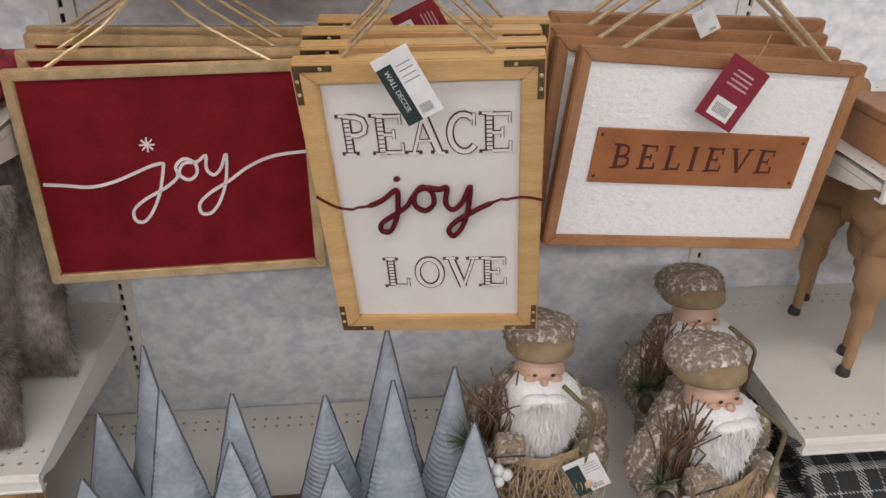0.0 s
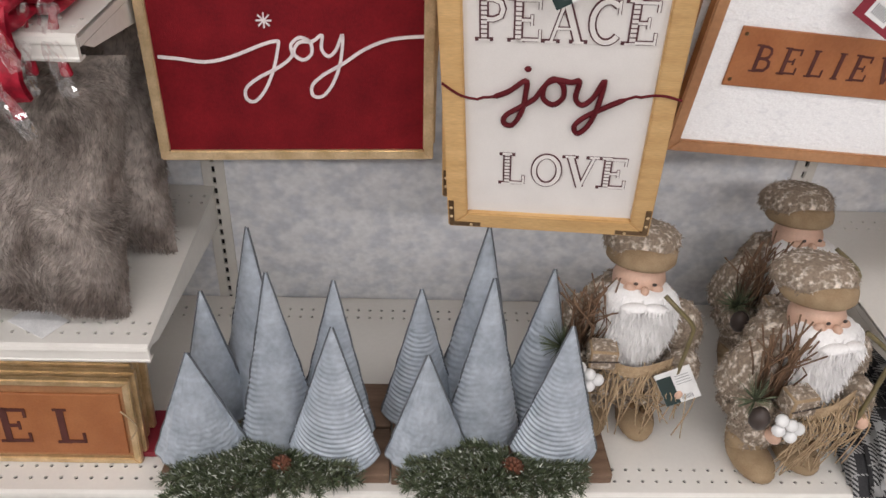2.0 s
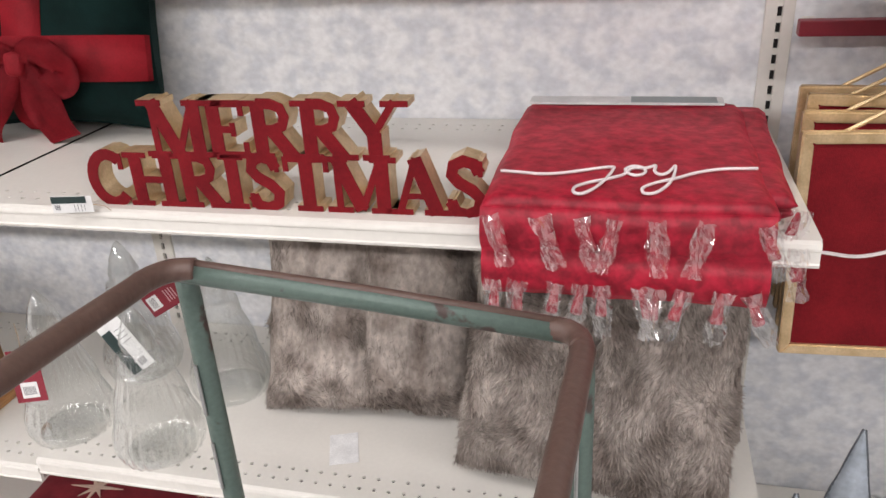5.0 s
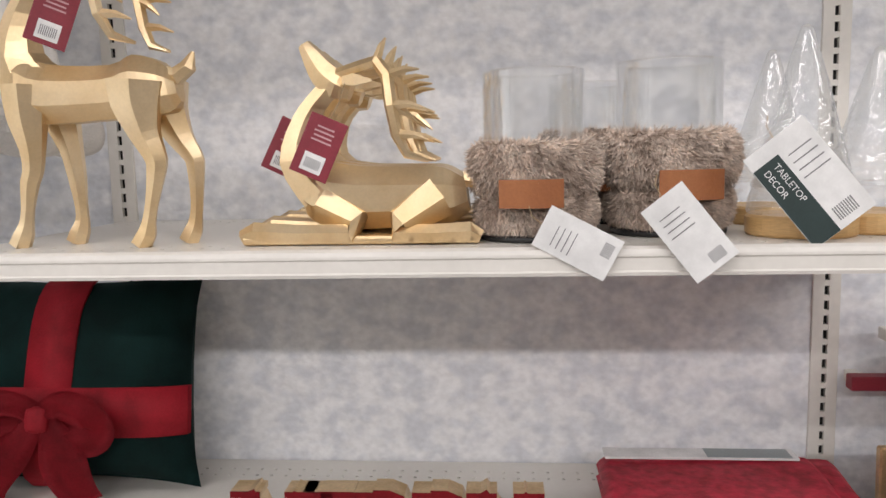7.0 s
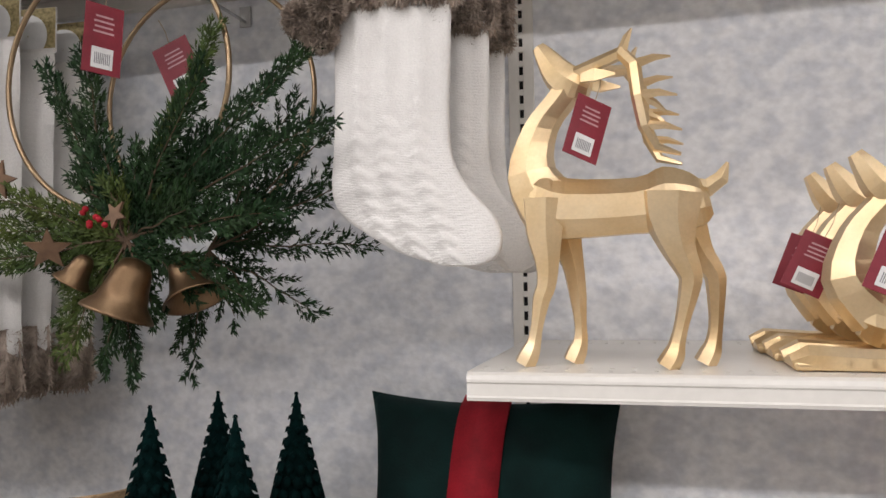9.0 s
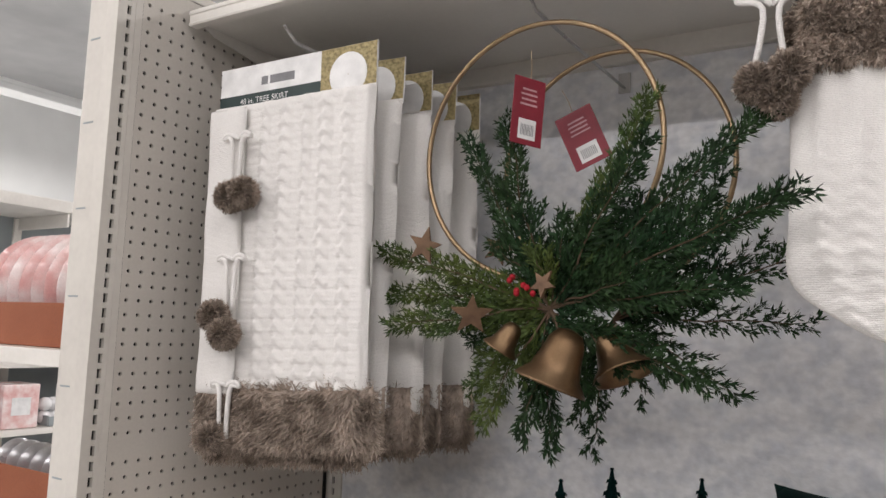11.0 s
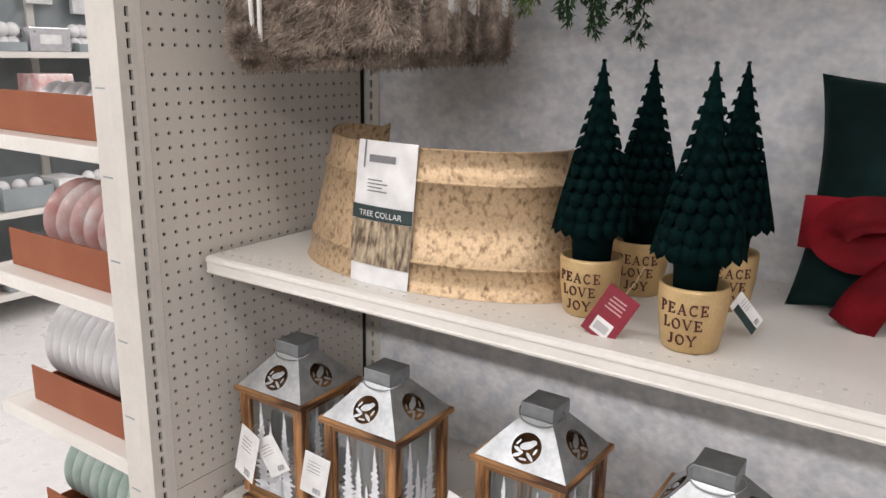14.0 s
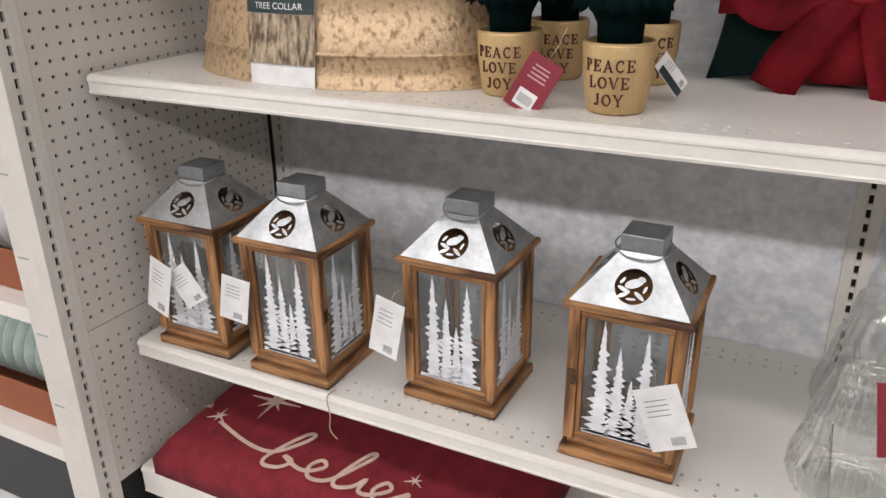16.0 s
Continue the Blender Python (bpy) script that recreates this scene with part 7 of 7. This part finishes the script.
def stocking(m, front, seed):
    e = thing("stocking", "cream cable-knit christmas stocking with fur cuff" if front else "cream knit stocking hung behind another", "stocking", m, "knit stockings")
    # outline as width along a bent centre line
    prof = [(-.082, .082, 0), (-.080, .082, -.10), (-.079, .081, -.18), (-.08, .085, -.24), (-.082, .100, -.28), (-.078, .122, -.31), (-.062, .142, -.335), (-.03, .152, -.36), (.01, .15, -.385), (.05, .138, -.40), (.08, .118, -.408)]
    bm = bmesh.new()
    n = 44
    rows5 = []
    P = smoothpts(prof, 9)
    for k, p in enumerate(P):
        l, r, z = p
        t = k / (len(P) - 1)
        row = []
        for i in range(n + 1):
            a = math.pi * i / n
            u = (l + r) / 2 - (r - l) / 2 * math.cos(a)
            dep = .017 * math.sin(a) ** .6 * (1 if t < .97 else .5)
            off = u - (.35 * max(0, -z - .26))
            for c in (-.04, .0, .045):
                q = abs(off - c) / .014
                if q < 1:
                    dep += (.0066 * (1 - q * q) + .0030 * math.sin(z * 255 + q * 3.4)) * math.sin(a)
            dep += .001 * math.sin(k * 2.4 + i)
            row.append((u, dep, z))
        rows5.append([(u, d, z * .875) for u, d, z in row])
    F1 = [[bm.verts.new((u, -d, z)) for u, d, z in row] for row in rows5]
    F2 = [[bm.verts.new((u, d, z)) for u, d, z in row] for row in rows5]
    for G in (F1, F2):
        for A, C in zip(G, G[1:]):
            for i in range(n):
                bm.faces.new((A[i], A[i + 1], C[i + 1], C[i]))
    for i in range(n):
        bm.faces.new((F1[-1][i], F1[-1][i + 1], F2[-1][i + 1], F2[-1][i]))
        bm.faces.new((F1[0][i], F1[0][i + 1], F2[0][i + 1], F2[0][i]))
    part("knit_body", bm, KNIT, e, smooth=True)
    fur_roll(e, "fur_cuff", .178, .125, .052, pose(.003, 0, .092), seed, 26000)
    part("hanging_loop", tube(bmesh.new(), smoothpts([(-.075, 0, .085), (-.08, -.004, .125), (-.07, 0, .15), (-.06, .004, .125), (-.065, 0, .085)], 5), .004, 6), KNIT, e, smooth=True)
    if front:
        for s in (-1, 1):
            part("bow", tube(bmesh.new(), smoothpts([(-.10, -.02, .075), (-.10 + s * .03, -.025, .10), (-.10 + s * .042, -.025, .085), (-.10 + s * .01, -.026, .07), (-.10 + s * .018, -.026, -.005)], 5), .0042, 6), KNIT, e, smooth=True)
        for c, k in (((-.115, -.035, -.03), 1), ((-.075, -.04, -.02), 2), ((-.09, -.03, -.05), 3)):
            pom(e, c, .025, seed + k)
    return e


stocking(Matrix.Translation((1.108, -.38, 1.880)) @ pose(0, 0, 0, 0, 1.5, -2), True, 61)
for k in range(2):
    stocking(Matrix.Translation((1.135 + .006 * k, -.27 + .09 * k, 1.87)) @ pose(0, 0, 0, 0, .5, -2), False, 65 + k)


# ---- cedar wreaths on brass hoops ----
def wreath(m, label, seed, dens=1.0, bells=3):
    e = thing("hoop_wreath", label, "wreath", m, "cedar hoop wreaths")
    R = .195
    part("hoop", tube(bmesh.new(), [(R * math.cos(2 * math.pi * k / 64), 0, R * math.sin(2 * math.pi * k / 64)) for k in range(64)], .0042, 8, closed=True), HOOP, e, smooth=True)
    rng = random.Random(seed)
    stems = bmesh.new()
    Pd, Dd, Pl, Dl = [], [], [], []
    c0 = Vector((.040, -.02, -.240))
    arms = []
    for a, L, pale in ((106, .33, 0), (119, .33, 0), (172, .32, 1), (160, .31, 1), (184, .27, 1), (66, .37, 1), (58, .31, 0), (43, .40, 0), (33, .29, 0), (25, .39, 0), (10, .28, 0), (-20, .23, 0), (268, .19, 0), (258, .17, 0), (236, .19, 1), (215, .2, 1), (300, .12, 0), (80, .15, 0), (130, .14, 0), (20, .17, 0), (50, .20, 0), (-30, .14, 0), (195, .15, 0), (250, .12, 0), (100, .10, 1)):
        if bells == 0 and 60 < a < 240:
            continue
        L *= rng.uniform(.94, 1.04)
        d = Vector((math.cos(radians(a)), rng.uniform(-.3, .2), math.sin(radians(a)))).normalized()
        main = [c0 + d * L * t + Vector((0, 0, -.06 * L * t * t)) + Vector((noise.noise((a, t * 3, 1)), 0, noise.noise((a, t * 3, 9)))) * .014 for t in (k / 8 for k in range(9))]
        tube(stems, main[:8], [.0022 * (1 - k / 9) for k in range(8)], 5)
        nb = int(L * 130 * dens)
        roll = rng.uniform(-.5, .5)
        for k in range(nb):
            t = .03 + .95 * (k + rng.random() * .6) / nb
            i = min(7, int(t * 8))
            p = main[i].lerp(main[i + 1], t * 8 - i)
            side = Vector((-d.z, roll + rng.uniform(-.35, .35), d.x)) * (1 if k % 2 else -1)
            br = (d * 1.5 + side * .72).normalized()
            bl = .056 * (1 - t) ** .5 * rng.uniform(.5, 1.2) + .010
            for j in range(int(bl / .0038) + 1):
                q = p + br * .0038 * j
                for s in (-1, 1):
                    tw = (br * 1.0 + Vector((-br.z, rng.uniform(-.4, .4), br.x)) * s * .42).normalized()
                    tl = .7 if j * .0038 > bl * .75 else 1
                    (Pl if pale else Pd).append(np.array(q))
                    (Dl if pale else Dd).append(np.array(tw))
                    if j % 3 == 0 and tl == 1:
                        q2 = q + tw * .009
                        for s2 in (-1, 1):
                            (Pl if pale else Pd).append(np.array(q2))
                            (Dl if pale else Dd).append(np.array((tw + Vector((-tw.z, 0, tw.x)) * s2 * .34).normalized()))
    part("cedar_foliage", blades(np.array(Pd), np.array(Dd), .0110, .0016, .25, seed, jit=.12), CEDAR, e, "dark green cedar sprays")
    if Pl:
        part("pale_foliage", blades(np.array(Pl), np.array(Dl), .0110, .0014, .25, seed + 1, jit=.12), CEDARL, e, "yellow-green cedar sprays")
    part("stem_work", stems, BRANCH, e)
    for bx, by, bz, tilt, s in ((.094, -.064, -.268, 18, .92), (.118, -.005, -.262, -28, .84), (.008, -.06, -.262, 30, .5))[:bells]:
        prof = [(.006, 0), (.018, -.004), (.026, -.018), (.030, -.04), (.036, -.062), (.05, -.078), (.052, -.082), (.049, -.081), (.033, -.06), (.024, -.02), (.004, -.008)]
        part("bell", lathe(bmesh.new(), [(r * s * 1.05, z * s * 1.05) for r, z in prof], 28, m=Matrix.Translation((bx, by, bz)) @ pose(0, 0, 0, -10, tilt, 0)), BRASS, e, "antique brass bell", smooth=True)
    for k, (sx, sz, r) in enumerate(((-.075, -.250, .033), (-.165, -.145, .03), (.040, -.205, .022))):
        bm = bmesh.new()
        pts = []
        for i in range(10):
            a = math.pi * i / 5 + .3
            q = r if i % 2 == 0 else r * .42
            pts.append((q * math.cos(a), q * math.sin(a)))
        poly(bm, pts, -.002, .002)
        part("wooden_star", bm, STARW, e, "small rusty wooden star", m=Matrix.Translation((sx, -.045, sz)) @ pose(0, 0, 0, 25 - 20 * k, 15 * k, 35 - 25 * k))
    bm = bmesh.new()
    for k in range(7):
        lathe(bm, [(.0045 * math.sin(math.pi * j / 5) + 1e-4, -.0045 * math.cos(math.pi * j / 5)) for j in range(6)], 8, cap=False, m=Matrix.Translation((.01 + rng.uniform(-.02, .02), -.05, -.215 + rng.uniform(-.02, .02))))
    part("berry_cluster", bm, RIBV, e, "red berries", smooth=True)
    return e


wreath(Matrix.Translation((.675, -.38, 1.807)) @ pose(0, 0, 0, 0, 0, -2), "brass hoop wreath with cedar sprays, bells and wooden stars", 71)
wreath(Matrix.Translation((.74, -.235, 1.80)) @ pose(0, 0, 0, 0, 6, -3), "brass hoop wreath with cedar sprays hung behind another", 77, .5, 0)
wine_tag(Matrix.Translation((.668, -.388, 1.915)) @ pose(0, 0, 0, 0, 4, 60), .065, .115)
wine_tag(Matrix.Translation((.675, -.245, 1.90)) @ pose(0, 0, 0, 0, -24, 6), .075, .108)
for hx, yl in ((.26, .47), (.68, .40), (1.06, .40)):
    e = thing("peg_hook", "steel peg hook under the top shelf", "hook", pose(hx, 0, 2.012), "peg hooks")
    part("wire", tube(bmesh.new(), [(0, 0, 0), (0, -yl * .5, .0), (0, -yl, .003), (0, -yl - .03, .022)], .003, 6), STEEL, e)
    part("back_plate", B(-.012, .012, -.004, 0, -.01, .03, .001), STEEL, e)

# ---- end cap behind the peg board, with trays of plates ----
def plate_tray(m, mat, label, n, r, tray=True):
    e = thing("plate_tray", label, "display box", m, "plate trays")
    w, d, h = .42, .30, .085
    for a in ((-w / 2, w / 2, -d / 2, -d / 2 + .004, 0, h), (-w / 2, w / 2, d / 2 - .004, d / 2, 0, h), (-w / 2, -w / 2 + .004, -d / 2 + .0045, d / 2 - .0045, 0, h * .6), (w / 2 - .004, w / 2, -d / 2 + .0045, d / 2 - .0045, 0, h)):
        part("side", B(*a, .001), CARD, e)
    part("bottom", B(-w / 2 + .005, w / 2 - .005, -d / 2 + .005, d / 2 - .005, 0, .003), CARD, e)
    for k in range(n):
        x = -w / 2 + .05 + (w - .10) * k / max(1, n - 1)
        part("dish", lathe(bmesh.new(), [(.001, 0), (r * .55, .001), (r * .75, .008), (r, .016), (r * .99, .019), (r * .72, .012), (r * .5, .005), (.001, .004)], 40, cap=False, m=Matrix.Translation((x, 0, r + .006)) @ pose(0, 0, 0, 0, -78, 0)), mat, e, smooth=True)
    return e


EC = [(1.472, PINKG, "tray of pink ribbed glass dishes standing on edge", 8, .118, -.400, -.40), (1.155, SILVER, "low tray of clear glass ornaments", 8, .045, -.425, -.40), (.85, PINKG, "tray of pink striped glass dishes", 7, .088, -.385, -.40), (.525, WHITEG, "tray of white dinner plates standing on edge", 11, .13, -.36, -.40), (.205, MINTG, "tray of pale green glass plates", 10, .12, -.36, -.40)]
for z, mat, lb, n, r, x, y in EC:
    e = thing("shelf", "cream end cap shelf seen from its end", "shelf", pose(0, 0, z), "end cap shelves")
    part("top", B(-.625, -.09, -.595, .30, -.018, 0, .002), CREAM, e)
    part("front_lip", B(-.632, -.626, -.597, .30, -.034, .0, .002), CREAM_EDGE, e)
    part("side_flange", B(-.625, -.09, -.598, -.5955, -.03, -.001, .001), CREAM_EDGE, e)
    if mat is MINTG:
        # black box added to darken the space under the lowest end cap shelf
        part("kick_plate", B(-.60, -.1, -.592, .30, -.204, -.034), KICK, e, "black kick plate")
    plate_tray(pose(x, y, z + .001), mat, lb, n, r)
    if mat is not SILVER:
        plate_tray(pose(x, y + .33, z + .001), mat, lb, n, r)

# ---- fixture across the next aisle ----
g = thing("far_fixture", "cream shop fixture with grey back panel across the aisle", "shop fixture", pose(-2.55, 0, 0))
part("back_panel", B(-.52, -.48, -1.5, 4.0, 0, 2.1), GREYP, g, "grey back panel")
part("canopy", B(-.5, .02, -1.5, 4.0, 2.06, 2.12, .004), CREAM_EDGE, g)
for y in (-.35, .87, 2.09, 3.3):
    part("post", B(-.479, -.46, y - .02, y + .02, 0, 2.055), CREAM_EDGE, g)
    part("canopy_bracket", B(-.455, 0, y - .006, y + .006, 1.99, 2.058, .002), CREAM_EDGE, g)
for z in (.15, .55, .98, 1.30):
    part("shelf_board", B(-.478, -.04 if z < 1.2 else -.16, -1.5, 4.0, z - .03, z, .002), CREAM, g)
rng = random.Random(8)
k = 0
for z, dep in ((.152, .1), (.552, .1), (.982, .1), (1.302, .22)):
    y = -.3
    while y < 2.6:
        w = rng.uniform(.12, .26)
        hh = rng.uniform(.10, .26) if z < 1.2 else rng.uniform(.06, .14)
        e = thing("boxed_goods", "grey display tray of white ornaments" if k % 2 else "pale carton of shop goods", "display box", pose(-2.62 - (0 if z < 1.2 else .1), y + w / 2, z), "goods across the aisle")
        if k % 2:
            for a in ((-.16, -.15, -w / 2, w / 2, 0, hh * .6), (.0, .01, -w / 2, w / 2, 0, hh * .45), (-.149, -.001, -w / 2, -w / 2 + .006, 0, hh * .5), (-.149, -.001, w / 2 - .006, w / 2, 0, hh * .5)):
                part("tray_side", B(*a, .001), GREYP, e)
            for i in range(3):
                for j in range(2):
                    part("bauble", lathe(bmesh.new(), [(.036 * math.sin(math.pi * q / 8) + 1e-4, -.036 * math.cos(math.pi * q / 8)) for q in range(9)], 14, cap=False, m=Matrix.Translation((-.075, -w / 2 + w * (i + .5) / 3, .037 + .066 * j))), WHITEG, e, smooth=True)
        else:
            part("carton", B(-.2, 0, -w / 2 + .005, w / 2 - .005, 0, hh, .004), (PAPER, SILVER, PINKG)[k % 3], e)
            part("label_panel", B(.0005, .002, -w / 4, w / 4, hh * .3, hh * .7), TAGW, e)
        y += w + rng.uniform(.01, .05)
        k += 1
for y, z in ((.35, 1.62), (.55, 1.70), (.9, 1.66), (1.15, 1.62), (1.5, 1.68)):
    e = thing("hanging_pack", "white carded pack hanging on the grey panel", "package", pose(-2.99, y, z), "hanging packs")
    part("card", B(0, .03, -.07, .07, -.12, .06, .003), (PAPER if y != .55 else GREYP), e)
    part("hook", tube(bmesh.new(), [(-.035, 0, .045), (.05, 0, .045)], .003, 6), STEEL, e)

# ---- shopping cart frame ----
cart = thing("shopping_cart", "old green and brown tube shopping cart in the aisle", "shopping cart", pose(1.97, -.69, 0))
XL, XR, ZL, ZR = -.222, .212, .990, .930
YB = -.52
for x, xe, z, y0 in ((XL, XL + .004, ZL, -.035), (XR, XR - .014, ZR, 0)):
    s = 1 if x < 0 else -1
    pts = smoothpts([(x + s * .035, y0, z + .003), (x + s * .012, y0 - .008, z + .004), (x, y0 - .035, z + .006), (x, y0 - .10, z + .011), (xe, YB, z + .045)], 5)
    part("side_rail", tube(bmesh.new(), pts, .0125, 12), CARTB, cart, "worn brown side tube", smooth=True)
part("cross_rail", tube(bmesh.new(), [(XL + .02, -.035, ZL), (0, -.018, (ZL + ZR) / 2 + .002), (XR - .02, 0, ZR)], .0125, 12), CARTG, cart, "chipped green cross tube", smooth=True)
part("top_bead", tube(bmesh.new(), [(XL + .02, -.035, ZL + .0095), (0, -.018, (ZL + ZR) / 2 + .0115), (XR - .02, 0, ZR + .0095)], .006, 8), CARTB, cart, "worn brown upper edge", smooth=True)
for x, zt in ((XL + .004, ZL - .004), (XR - .002, ZR - .004)):
    part("post", tube(bmesh.new(), [(x, -.012, zt), (x + .003, -.014, zt - .04), (x + .005, -.016, .5), (x + .006, -.02, .16)], .0125, 12), CARTG, cart, "chipped green upright tube", smooth=True)
    # five thin bright strips down the front of each post
    for k in range(5):
        part("worn_strip", tube(bmesh.new(), [(x + .0, -.029, zt - .12 - k * .11), (x + .0, -.029, zt - .19 - k * .11)], .0022, 6), STEEL, cart, "thin bright steel strip along the upright tube")
part("chassis", tube(bmesh.new(), smoothpts([(XL + .01, -.02, .16), (XL + .02, -.3, .15), (XL + .03, -.62, .15), (XR - .03, -.62, .15), (XR - .02, -.3, .15), (XR - .01, -.02, .16)], 4), .012, 10), CARTG, cart, smooth=True)
part("tray", B(XL + .03, XR - .03, -.6, -.03, .165, .18, .004), BLACKP, cart)
for x in (XL + .03, XR - .03):
    for y in (-.06, -.56):
        wh = part("wheel", lathe(bmesh.new(), [(.001, -.012), (.045, -.012), (.05, -.006), (.05, .006), (.045, .012), (.001, .012)], 20, cap=False, m=Matrix.Translation((x, y, .051)) @ pose(0, 0, 0, 0, 90, 0)), BLACKP, cart, smooth=True)
        part("fork", B(x - .018, x - .014, y - .01, y + .01, .04, .15, .002), STEEL, cart)
for x in (XL, XR):
    part("rear_post", tube(bmesh.new(), [(x, YB + .01, ZL + .02), (x, YB + .0, .6), (x * .9, -.6, .16)], .0125, 10), CARTG, cart, smooth=True)

# ---- floor tiles near the deck ----
for i in range(8):
    for j in range(4):
        a = 2.2 + i * .305
        part("tile", B(a, a + .3035, -.53 - (j + 1) * .305, -.53 - j * .305 - .0015, -.0038, 0, .0006), FLOOR, ground)
